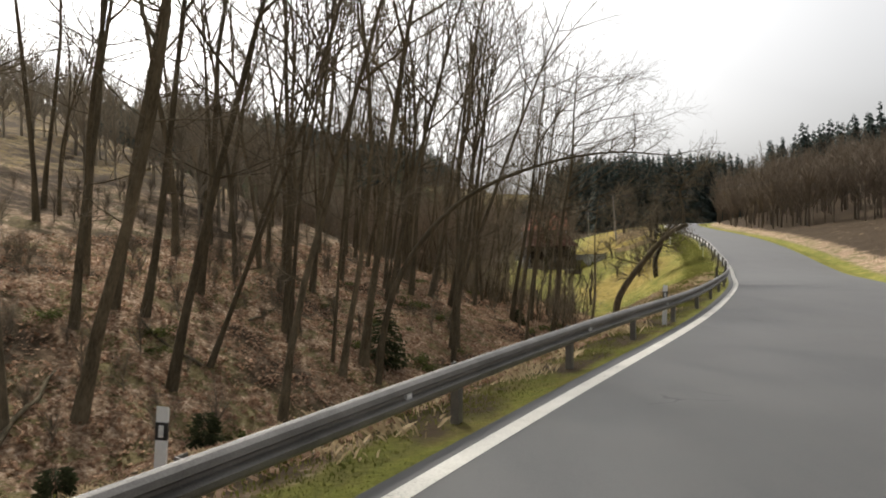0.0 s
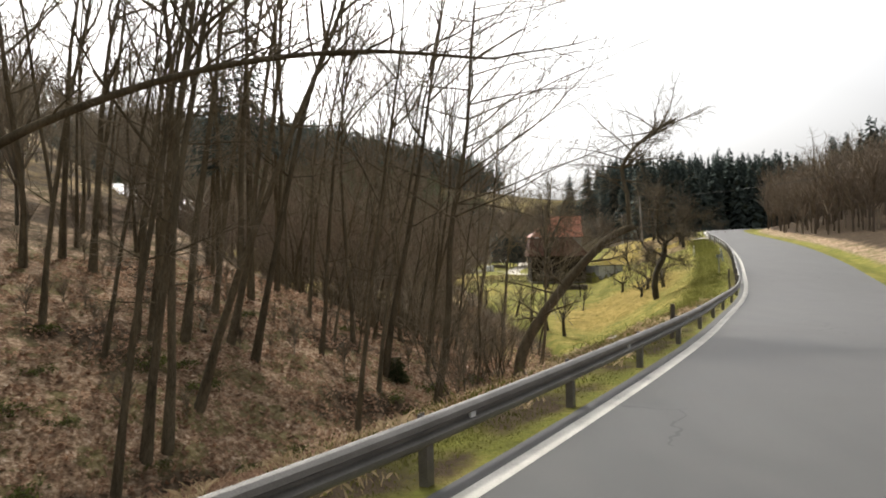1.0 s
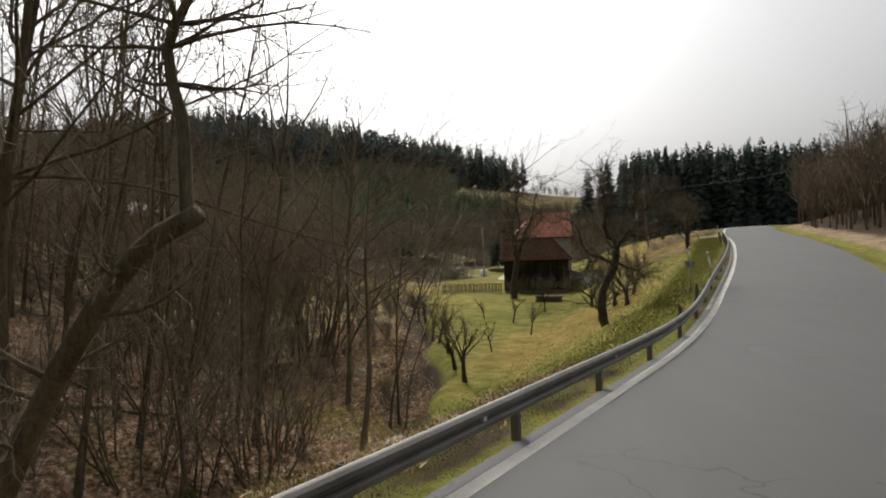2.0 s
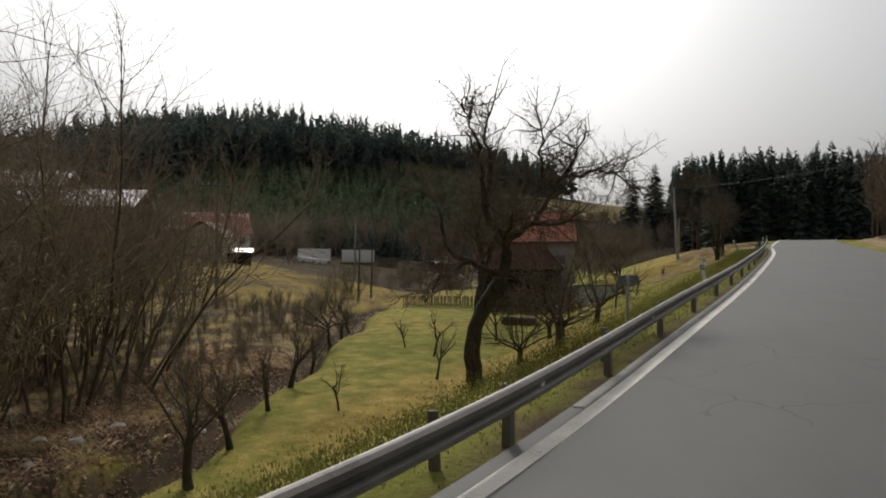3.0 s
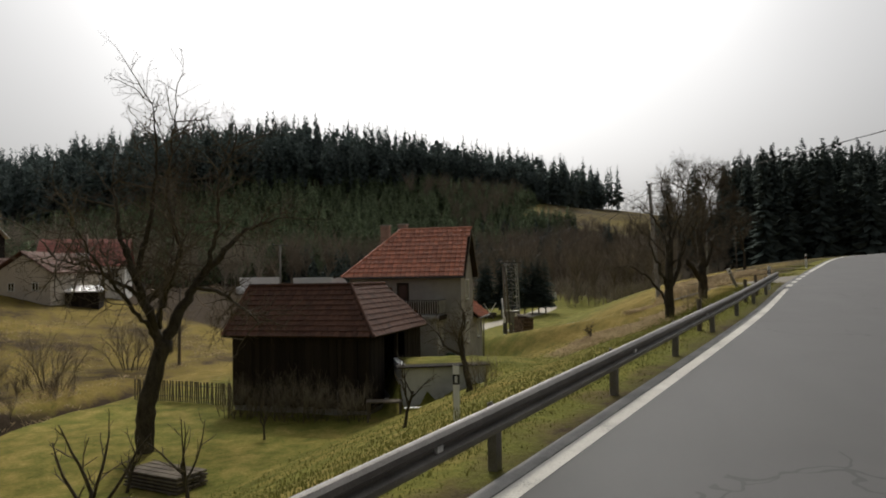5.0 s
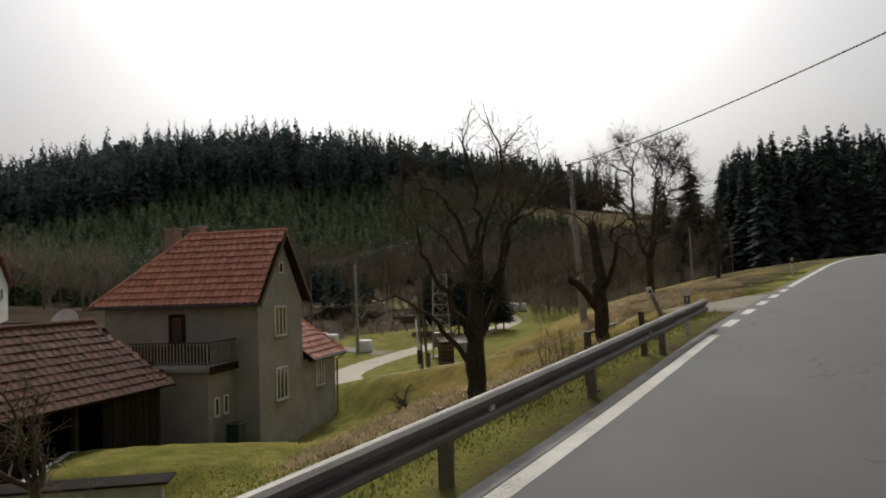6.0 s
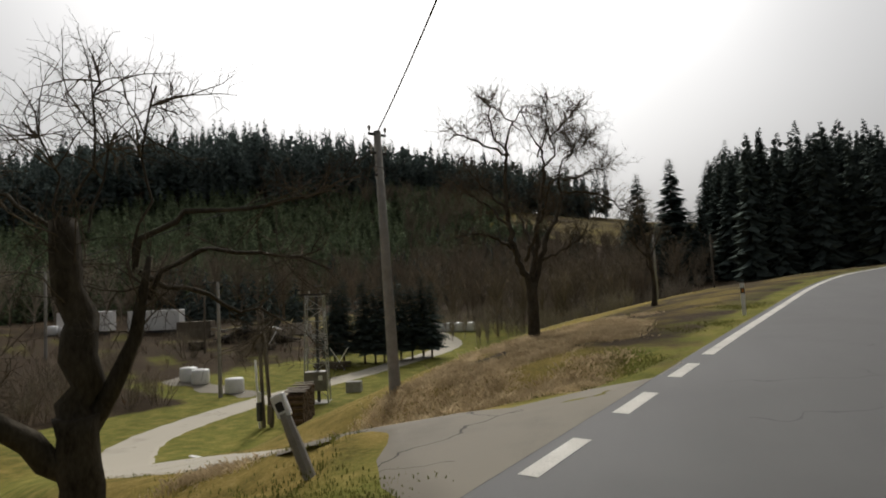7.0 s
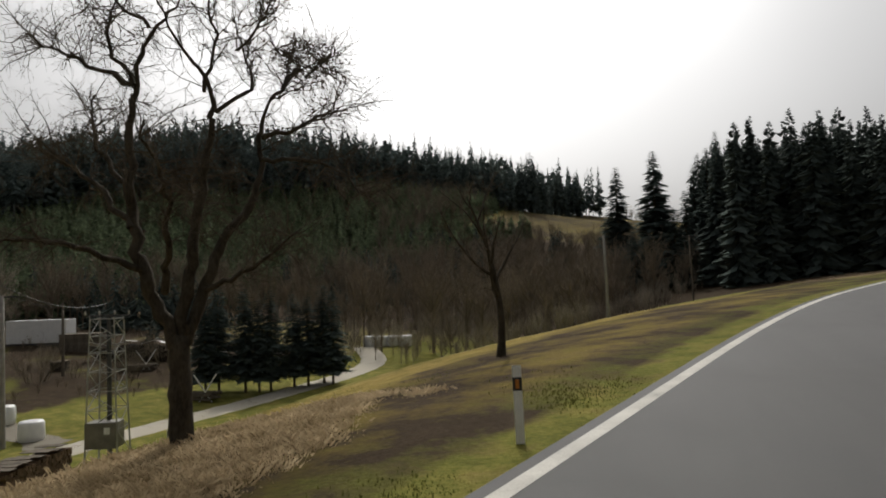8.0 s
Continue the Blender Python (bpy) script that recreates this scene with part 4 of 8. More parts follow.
spots = [row[:2] for row in near_trunks]
tries = 0
while len(spots) < 90 and tries < 9000:
    tries += 1
    u, w = rng.uniform(-14, 54), rng.uniform(6, 48)
    v = w - float(at(EDGE, u))
    if v < (10.5 + 4 * rng.random() if u < 9 else 20.0) or v > 12 + 26 * rng.random() ** 1.4 + 8 or any((u - a) ** 2 + (w - b) ** 2 < 2.9 for a, b in spots):
        continue
    spots.append((u, w))
    x, y = from_uw(u, w)
    forest_tree(rng.randrange(10), x, y, rng.uniform(0, 360), (rng.uniform(-4, 5), rng.uniform(-1, 8)), rng.uniform(0.8, 1.25))
rng = random.Random(29)
for u, w in ((44.0, 15.5), (46.5, 13.4), (49.0, 15.0), (41.5, 17.5), (51.0, 17.2), (47.8, 18.2), (53.5, 16.0), (43.0, 20.5), (49.5, 21.0), (54.5, 20.0), (45.8, 23.5), (52.0, 24.0), (39.0, 25.0), (42.5, 27.0)):
    x, y = from_uw(u, w)
    ob = finish_tree("bare_tree", tall_kinds[rng.randrange(7)], (BARK, TWIG), pose(x, y, gz(x, y) - 0.15, rng.uniform(-3, 3), rng.uniform(0, 8), 0) @ pose(0, 0, 0, 0, 0, rng.uniform(0, 360)), FOREST_LABEL, "tree", "trees of the roadside wood")
    girth = rng.uniform(0.6, 0.85)
    ob.scale = (girth, girth, rng.uniform(0.72, 0.9))
rng = random.Random(19)
for k in range(22):
    u, w = rng.uniform(34, 60), rng.uniform(5.5, 26)
    if w - float(at(EDGE, u)) < 10.2 or w < brook_w(u) - 2 and u > 52:
        continue
    x, y = from_uw(u, w)
    forest_tree(rng.choice((0, 1, 3, 4, 5, 7, 8)), x, y, rng.uniform(0, 360), (rng.uniform(-3, 3), rng.uniform(-1, 9)), rng.uniform(0.5, 0.95), "thin young bare tree at the edge of the wood")


def edge_tree(x, y, lean, height, radius, limbs, seed, label):
    """A tree at the wood's edge whose limbs reach out over the road, where the light is."""
    rng = random.Random(seed)
    out = []
    tip = math.tan(radians(lean))
    line = smooth_path([Vector((tip * z + 0.12 * math.sin(z * 0.7), 0.1 * math.sin(z * 0.5), z)) for z in (-0.15, height * 0.2, height * 0.4, height * 0.62, height * 0.82, height)], 0.5)
    out.append((0, line, [radius * (1.25 if i == 0 else 1 - 0.88 * (i / len(line)) ** 0.8) for i in range(len(line))]))
    st = dict(segs=(5, 8, 5, 3), crook=(0.1, 0.10, 0.18, 0.24), lift=(0, 0.012, 0.04, 0.03), taper=(0.5, 0.18, 0.3, 0.5), count=(6, 11, 6), ratio=(1, 0.40, 0.42), spread=((30, 60), (22, 50), (25, 60)), thin=(0.4, 0.36, 0.5))
    st["from"] = (0.2, 0.15, 0.1)
    for k in range(limbs):
        t = 0.42 + 0.55 * (k + rng.random()) / limbs
        p = line[min(int(t * len(line)), len(line) - 1)]
        a = rng.gauss(0.0, 0.5) if k % 4 else rng.uniform(2.0, 4.4)
        grow(rng, p, Vector((math.cos(a), math.sin(a), rng.uniform(0.0, 0.75))), (10.6 - 6.4 * t) * rng.uniform(0.7, 1.2), radius * (0.30 - 0.18 * t), 1, st, out)
    return finish_tree("edge_tree", tree_meshes("edge_tree", out), (BARK, TWIG), pose(x, y, gz(x, y)), label, "tree", "")


edge_tree(*from_uw(41.2, 7.5), 6.5, 17.0, 0.19, 30, 61, "tall bare tree at the wood's edge, limbs reaching towards the road")
edge_tree(*from_uw(52.5, 6.6), 3.5, 10.0, 0.12, 15, 62, "slim bare tree with spreading limbs below the road's rail")


# shrubs and thickets
def shrub_meshes(seed, height, stems, spread, thick=1.0, count=(9, 6)):
    rng = random.Random(seed)
    out = []
    st = dict(segs=(7, 4, 3), crook=(0.15, 0.18, 0.2), lift=(0.04, 0.06, 0.05), taper=(0.25, 0.3, 0.5), count=count, ratio=(0.42, 0.42), spread=((20, 50), (25, 60)), thin=(0.45, 0.5))
    st["from"] = (0.25, 0.15)
    for k in range(stems):
        a = rng.uniform(0, 2 * math.pi)
        r = rng.random() ** 0.5
        base = Vector((math.cos(a) * r * spread * 0.35, math.sin(a) * r * spread * 0.35, 0))
        grow(rng, base, Vector((math.cos(a) * r * 0.55, math.sin(a) * r * 0.55, 1)), height * rng.uniform(0.65, 1.1), rng.uniform(0.02, 0.045) * height / 4 * thick, 0, st, out)
    stems = []
    for lv, pts, radii in out:
        if lv == 0:
            v, f = [], []
            tube(v, f, pts, radii, 5)
            me = bpy.data.meshes.new("shrub_stem")
            me.from_pydata([tuple(p) for p in v], [], f)
            me.polygons.foreach_set("use_smooth", [True] * len(me.polygons))
            stems.append(me)
    return stems + tree_meshes("shrub", out, split=1, sides=(5, 3, 3))[1:]


clump_kinds = [shrub_meshes(120 + i, h, n, s, 0.7, (18, 11)) for i, (h, n, s) in enumerate(((10.5, 12, 10.0), (9.0, 12, 9.0)))]
thicket_kinds = [shrub_meshes(90 + i, h, n, s) for i, (h, n, s) in enumerate(((6.0, 14, 4.0), (4.5, 16, 3.4), (7.0, 12, 4.5), (2.6, 12, 2.4)))]


def thicket(i, x, y, yaw, s, label, mats=(BARK, TWIG_RED)):
    ob = finish_tree("bare_shrub", thicket_kinds[i], mats, planted(x, y, 0.1, yaw), label, "shrub", "bare shrubs")
    ob.scale = (s, s, s)
    return ob


rng = random.Random(11)
for u, w, i, s in ((67.2, 21.6, 0, 1.1), (64.0, 23.0, 1, 1.15), (70.0, 25.0, 0, 1.0), (61.5, 20.5, 1, 1.1), (66, 28, 0, 1.15), (72, 29.5, 1, 1.1), (60, 26, 0, 1.1), (63, 33, 1, 1.2), (69, 36, 1, 1.1), (74.5, 34, 0, 1.0), (77, 38, 1, 1.0), (65, 40, 0, 1.1)):
    x, y = from_uw(u, w)
    ob = finish_tree("alder_clump", clump_kinds[i], (BARK, TWIG_RED), planted(x, y, 0.1, rng.uniform(0, 360)), "tall leafless many-stemmed alder clump on the brook's bank", "shrub", "alder clumps")
    ob.scale = (s * 1.15, s * 1.15, s * 1.12)
rng = random.Random(53)
for k in range(60):
    u, w = rng.uniform(58, 90), rng.uniform(18, 50)
    x, y = from_uw(u, w)
    if x > 30.0 - 1.04 * (y - 60.8) or w < brook_w(u) + 4.6:
        continue
    forest_tree(rng.randrange(10), x, y, rng.uniform(0, 360), (rng.uniform(-6, 6), rng.uniform(-6, 6)), rng.uniform(0.4, 0.68), "slim bare tree in the brookside thicket")
rng = random.Random(11)
for u, w, i, s in ((61, 19, 1, 1.0), (56, 14.5, 1, 0.9), (78, 36, 1, 0.9), (50, 12, 1, 1.0), (47, 8.5, 3, 1.2), (48.5, 7.4, 1, 0.75), (50.5, 8.6, 0, 0.7), (46.3, 9.4, 2, 0.7), (45.5, 13, 3, 1.3), (40.5, 6.0, 3, 1.1), (52, 9.0, 3, 0.9), (51.5, 15.5, 2, 0.9), (57.5, 17.5, 0, 0.9)):
    x, y = from_uw(u, w)
    thicket(i, x, y, rng.uniform(0, 360), s, "dense reddish-brown leafless thicket on the brook's bank", (BARK, TWIG))
for u, w, i, s in ((88, 27, 3, 0.8), (93, 31, 3, 0.7), (72.5, 19.8, 3, 0.6), (80, 25, 3, 0.6), (97, 34, 1, 0.7), (103, 38, 1, 0.8), (110, 42, 1, 0.8), (116, 48, 1, 0.9), (148.9, 59, 3, 1.1), (145.5, 61, 3, 1.2), (151, 63, 3, 1.2), (142.5, 58.5, 3, 1.0), (118, 5.4, 3, 0.5), (108.0, 10.5, 3, 0.6), (166, 62, 1, 0.8), (160, 66, 1, 0.8), (172, 66, 1, 0.9), (179, 60, 1, 0.9)):
    x, y = from_uw(u, w)
    thicket(i, x, y, rng.uniform(0, 360), s, "low leafless shrub in dry grass")


rng = random.Random(37)
for k in range(30):
    u, w = rng.uniform(126, 148), rng.uniform(47, 57)
    if u > 145 and w > 50:
        continue
    x, y = from_uw(u, w)
    thicket(rng.choice((3, 3, 1)), x, y, rng.uniform(0, 360), rng.uniform(0.5, 0.95), "dense reddish-brown leafless brush beside the meadow")
for k in range(12):
    x, y = rng.uniform(-14, 14), rng.uniform(172, 196)
    thicket(3, x, y, rng.uniform(0, 360), rng.uniform(0.6, 1.0), "brown leafless brush in the untidy yard")
rng = random.Random(31)
for k in range(9):
    thicket(3, 18.2 + 0.75 * k + rng.uniform(-0.2, 0.2), 105.3 + rng.uniform(-0.3, 0.1), rng.uniform(0, 360), rng.uniform(0.45, 0.85), "dry climbing growth against the barn's board wall", (BARK_ORCHARD, BARK_ORCHARD))


# low brambles and saplings on the floor of the wood
def bramble_meshes(seed):
    rng = random.Random(seed)
    stems, leaves, faces = [], [], []
    out = []
    for k in range(26):
        a, r = rng.uniform(0, 6.28), rng.uniform(0.3, 1.0)
        p = Vector((math.cos(a) * r * 0.25, math.sin(a) * r * 0.25, 0))
        line = [p]
        d = Vector((math.cos(a) * 0.7, math.sin(a) * 0.7, 1.0))
        for i in range(6):
            d = (d + Vector((math.cos(a) * 0.12, math.sin(a) * 0.12, -0.33))).normalized()
            line.append(line[-1] + d * 0.14 * r)
        out.append((0, line, [0.008 - 0.001 * i for i in range(7)]))
        for q in line[2:]:
            for j in range(5):
                c = q + Vector((rng.gauss(0, 0.06), rng.gauss(0, 0.06), rng.gauss(0, 0.05)))
                t = Vector((rng.gauss(0, 1), rng.gauss(0, 1), rng.gauss(0.3, 0.5))).normalized()
                s = t.cross(Vector((rng.gauss(0, 1), rng.gauss(0, 1), 1))).normalized()
                b = len(leaves)
                leaves += [c - t * 0.05, c + s * 0.025, c + t * 0.05, c - s * 0.025]
                faces.append((b, b + 1, b + 2, b + 3))
    v, f = [], []
    for lv, pts, radii in out:
        tube(v, f, pts, radii, 3)
    canes, crown = bpy.data.meshes.new("bramble_canes"), bpy.data.meshes.new("bramble_leaves")
    canes.from_pydata([tuple(p) for p in v], [], f)
    crown.from_pydata([tuple(p) for p in leaves], [], faces)
    return [canes, crown]


bramble_kinds = [bramble_meshes(400 + i) for i in range(3)]
rng = random.Random(41)
for k in range(40):
    u = rng.uniform(-6, 48)
    w = float(at(EDGE, u)) + rng.uniform(8.5, 19)
    x, y = from_uw(u, w)
    ob = finish_tree("bramble", bramble_kinds[k % 3], (TWIG, BRAMBLE), planted(x, y, 0.03, rng.uniform(0, 360)), "low green bramble clump among fallen leaves", "shrub", "brambles on the woodland floor")
    s = rng.uniform(0.5, 1.15)
    ob.scale = (s, s, s)


# orchard trees
FINE = dict(segs=(6, 8, 6, 4, 3), crook=(0.16, 0.24, 0.27, 0.28, 0.3), lift=(0.0, 0.045, 0.04, 0.03, 0.03), taper=(0.7, 0.22, 0.28, 0.4, 0.5), count=(5, 13, 9, 5), ratio=(1.55, 0.46, 0.42, 0.42), spread=((32, 64), (30, 72), (30, 75), (30, 70)), thin=(0.5, 0.32, 0.42, 0.6))
FINE["from"] = (0.72, 0.2, 0.12, 0.1)
LEADER = dict(segs=(9, 7, 5, 4, 2), crook=(0.07, 0.17, 0.22, 0.25, 0.3), lift=(0.0, 0.07, 0.06, 0.05, 0.04), taper=(0.2, 0.2, 0.28, 0.4, 0.5), count=(10, 9, 6, 3), ratio=(0.62, 0.42, 0.42, 0.45), spread=((28, 58), (25, 60), (30, 65), (30, 60)), thin=(0.42, 0.32, 0.4, 0.55))
LEADER["from"] = (0.26, 0.2, 0.12, 0.1)


def apple(seed, trunk, radius, scale_limbs=1.0, bend=None, style=APPLE, twigs=1.0, rise=(0.35, 1.1)):
    """trunk: its height; bend: a few points that its line follows instead of a random one."""
    rng = random.Random(seed)
    out = []
    st = dict(style)
    st["count"] = (st["count"][0], max(3, int(st["count"][1] * twigs)), max(2, int(st["count"][2] * twigs)), *st["count"][3:])
    st["ratio"] = (st["ratio"][0] * scale_limbs, *st["ratio"][1:])
    if bend is None:
        grow(rng, Vector((0, 0, 0)), Vector((rng.uniform(-0.15, 0.15), rng.uniform(-0.15, 0.15), 1)), trunk, radius, 0, st, out)
    else:
        line = [Vector(p) for p in bend]
        fine = [p for p in smooth_path(line, 0.25)]
        n = len(fine)
        out.append((0, fine, [radius * (1.25 if i == 0 else 1) * (1 - 0.35 * i / n) for i in range(n)]))
        for k in range(st["count"][0]):
            a = k * 2 * math.pi / st["count"][0] + rng.uniform(-0.4, 0.4)
            t = fine[-1 - (k % 3) * max(1, n // 14)]
            grow(rng, t, Vector((math.cos(a), math.sin(a), rng.uniform(*rise))), trunk * st["ratio"][0] * rng.uniform(0.8, 1.15), radius * 0.45, 1, st, out)
    out[0][2][0] *= 1.35
    return tree_meshes("orchard_tree", out)


def orchard_tree(meshes, x, y, yaw, s, label, name="fruit_tree", group="fruit trees"):
    ob = finish_tree(name, meshes, (BARK_ORCHARD, TWIG_ORCHARD), planted(x, y, 0.12, yaw), label, "tree", group)
    ob.scale = (s, s, s)
    return ob


apple_kinds = [apple(200 + i, t, r, 1.0, twigs=tw) for i, (t, r, tw) in enumerate(((1.7, 0.13, 0.9), (1.5, 0.12, 0.8), (2.0, 0.14, 0.9)))]
VASE = dict(segs=(3, 8, 5, 3), crook=(0.1, 0.16, 0.22, 0.25), lift=(0, 0.06, 0.06, 0.05), taper=(0.8, 0.15, 0.3, 0.5), count=(8, 8, 5), ratio=(3.7, 0.36, 0.42), spread=((20, 66), (20, 50), (25, 60)), thin=(0.34, 0.35, 0.45))
VASE["from"] = (0.55, 0.18, 0.12)
vase_kinds = [apple(250 + i, t, r, 1.0, style=VASE) for i, (t, r) in enumerate(((0.95, 0.12), (0.8, 0.11)))]
UPRIGHT = dict(VASE)
UPRIGHT["ratio"], UPRIGHT["spread"] = (2.1, 0.38, 0.42), ((15, 48), (20, 55), (25, 60))
upright_kinds = [apple(260 + i, t, r, 1.0, style=UPRIGHT) for i, (t, r) in enumerate(((1.5, 0.12), (1.3, 0.10), (1.7, 0.12)))]
young_kinds = [apple(230 + i, t, r, 1.0, style=SAPLING, twigs=0.8) for i, (t, r) in enumerate(((1.2, 0.05), (1.0, 0.045), (1.4, 0.06)))]

def limbed_tree(name, seed, x, y, across, trunk, radius, limbs, label, twigs=13, reach=(0.9, 2.0), fine=0.02, start=0.3, size=1.0):
    """A tree whose main limbs are laid out: across is the unit direction of their sideways offsets;
    a limb is (radius at its foot, at its tip, how far its tip stands out of that plane, knots of offset and height)."""
    rng = random.Random(seed)
    right, deep = Vector((across[0], across[1], 0)), Vector((-across[1], across[0], 0))
    out, made = [], []

    def lay(level, r0, r1, depth, knots):
        n = len(knots) - 1
        line = smooth_path([right * a + Vector((0, 0, h)) + deep * depth * (i / n) ** 1.2 for i, (a, h) in enumerate(knots)], 0.24)
        shake = 0.042 if level else 0.016
        line = [p + Vector((rng.gauss(0, shake), rng.gauss(0, shake), rng.gauss(0, shake))) for p in line]
        out.append((level, line, [(r0 + (r1 - r0) * i / len(line)) * rng.uniform(0.92, 1.08) for i in range(len(line))]))
        return line

    lay(0, radius[0], radius[1], 0.0, trunk)
    out[0][2][0] *= 1.3
    for r0, r1, depth, *knots in limbs:
        made.append(lay(1, r0, r1 if r1 > 0.1 else 0.012, depth, knots))
    st = dict(segs=(5, 5, 5, 4, 3), crook=(0.1, 0.16, 0.25, 0.3, 0.3), lift=(0, 0.03, 0.02, 0.01, 0.0), taper=(0.5, 0.25, 0.3, 0.4, 0.5), count=(6, 9, 7, 4), ratio=(1, 0.42, 0.46, 0.5), spread=((30, 60), (25, 60), (30, 75), (30, 75)), thin=(0.4, 0.4, 0.5, 0.6))
    st["from"] = (0.2, 0.15, 0.1, 0.1)
    for line in made:
        for k in range(twigs):
            i = min(int(len(line) * (start + (0.99 - start) * (k + rng.random()) / twigs)), len(line) - 2)
            d = (line[i + 1] - line[i]).normalized()
            side = Vector((rng.gauss(0, 1), rng.gauss(0, 1), rng.gauss(0.2, 0.7))).normalized()
            grow(rng, line[i], d * 0.55 + side, rng.uniform(*reach), fine, 2, st, out)
    return orchard_tree(tree_meshes(name, out), x, y, 0, size, label, name)


# the crooked old apple tree just behind the rail
limbed_tree("apple_tree", 303, 22.95, 64.6, (0.89, 0.455), ((0, -0.1), (-0.12, 1.5), (0.3, 2.55), (0.75, 3.3), (0.8, 3.95)), (0.23, 0.19), (
    (0.095, 0.012, -0.7, (0.55, 3.2), (0.15, 3.42), (-0.25, 3.6), (-0.7, 3.45), (-1.15, 3.3), (-1.35, 2.95), (-1.65, 2.6)),
    (0.12, 0.012, 0.5, (0.8, 3.8), (0.7, 4.5), (0.25, 5.0), (0.45, 6.2), (0.35, 7.3), (0.8, 8.4)),
    (0.08, 0.02, -0.9, (0.25, 5.1), (-0.15, 6.7), (-0.8, 7.8)),
    (0.12, 0.012, -1.4, (0.8, 4.1), (1.3, 4.6), (1.8, 4.7), (2.4, 4.75)),
    (0.09, 0.02, -1.2, (1.7, 4.7), (2.1, 5.6), (2.35, 6.2), (2.6, 6.9)),
    (0.06, 0.02, -2.2, (2.2, 5.9), (2.8, 6.0), (3.3, 6.05), (3.6, 5.5)),
    (0.06, 0.02, -0.8, (2.0, 5.5), (1.75, 6.4), (1.5, 7.4)),
    (0.10, 0.02, 1.6, (0.4, 3.4), (-0.7, 3.9), (-0.8, 5.1), (-1.4, 5.8)),
    (0.08, 0.02, -1.3, (0.85, 3.3), (1.4, 2.95), (1.6, 2.5)),
    (0.09, 0.02, 2.6, (0.8, 3.9), (0.9, 4.8), (1.2, 5.8)),
    (0.09, 0.02, -2.2, (0.75, 3.7), (0.5, 4.4), (0.2, 5.0))),
    "gnarled old apple tree with S-bent trunk behind the guardrail", twigs=25, reach=(0.7, 1.75), fine=0.02, start=0.2)
# the tall tree of the meadow slope: three limbs that fork low and stand up
limbed_tree("pear_tree", 306, 41.4, 137.0, (0.785, 0.62), ((0, -0.15), (0, 1.0), (0, 2.45)), (0.27, 0.22), (
    (0.17, 0.05, 0.4, (-0.05, 2.2), (-0.7, 3.8), (-0.93, 5.2), (-0.86, 8.0), (-0.5, 9.1), (0.3, 10.3)),
    (0.15, 0.05, -0.5, (0, 2.3), (0.25, 4.4), (0.74, 7.5), (0.0, 8.8), (-0.4, 9.9)),
    (0.15, 0.04, 0.6, (0.1, 2.3), (0.86, 4.3), (1.6, 5.6), (1.95, 7.6), (2.9, 8.4)),
    (0.055, 0.01, 1.0, (0.74, 7.4), (1.6, 8.1), (1.5, 9.1), (1.2, 10.1)),
    (0.08, 0.02, -1.3, (-0.72, 3.9), (-1.7, 4.3), (-2.9, 4.5), (-4.0, 4.3)),
    (0.08, 0.02, 1.5, (-0.93, 4.8), (-1.9, 6.0), (-3.0, 7.0)),
    (0.07, 0.02, -1.0, (0.5, 3.4), (1.5, 3.9), (2.5, 4.7)),
    (0.06, 0.01, 0.9, (-0.86, 7.9), (-1.4, 9.1), (-1.2, 10.3)),
    (0.045, 0.01, -0.7, (-0.5, 9.1), (-1.5, 9.8), (-2.3, 10.0)),
    (0.05, 0.01, -1.2, (0.5, 7.9), (0.8, 9.0), (0.4, 10.3)),
    (0.045, 0.01, 0.4, (2.8, 8.3), (3.2, 8.8), (3.4, 9.0)),
    (0.045, 0.01, 1.4, (2.3, 8.0), (2.5, 8.9), (2.3, 9.6)),
    (0.06, 0.02, -1.6, (1.8, 6.4), (3.0, 6.2), (3.9, 5.3)),
    (0.07, 0.02, 1.2, (-0.86, 7.9), (-2.0, 8.5), (-3.1, 9.2)),
    (0.09, 0.02, 3.2, (0.2, 3.6), (0.4, 5.2), (0.3, 6.6)),
    (0.09, 0.02, -3.0, (-0.3, 3.4), (-0.2, 5.0), (-0.6, 6.4)),
    (0.07, 0.02, 2.6, (-0.9, 5.4), (-1.7, 6.8), (-1.9, 8.4)),
    (0.06, 0.01, -0.8, (1.9, 6.9), (2.8, 7.2), (3.5, 7.5)),
    (0.05, 0.01, 0.6, (1.95, 7.7), (2.7, 8.6), (3.2, 8.9)),
    (0.04, 0.01, -1.0, (1.3, 8.9), (1.8, 9.4), (2.0, 9.9))),
    "tall old pear tree with wide bare crown on the slope", twigs=25, reach=(0.7, 1.7), fine=0.016, size=0.94)
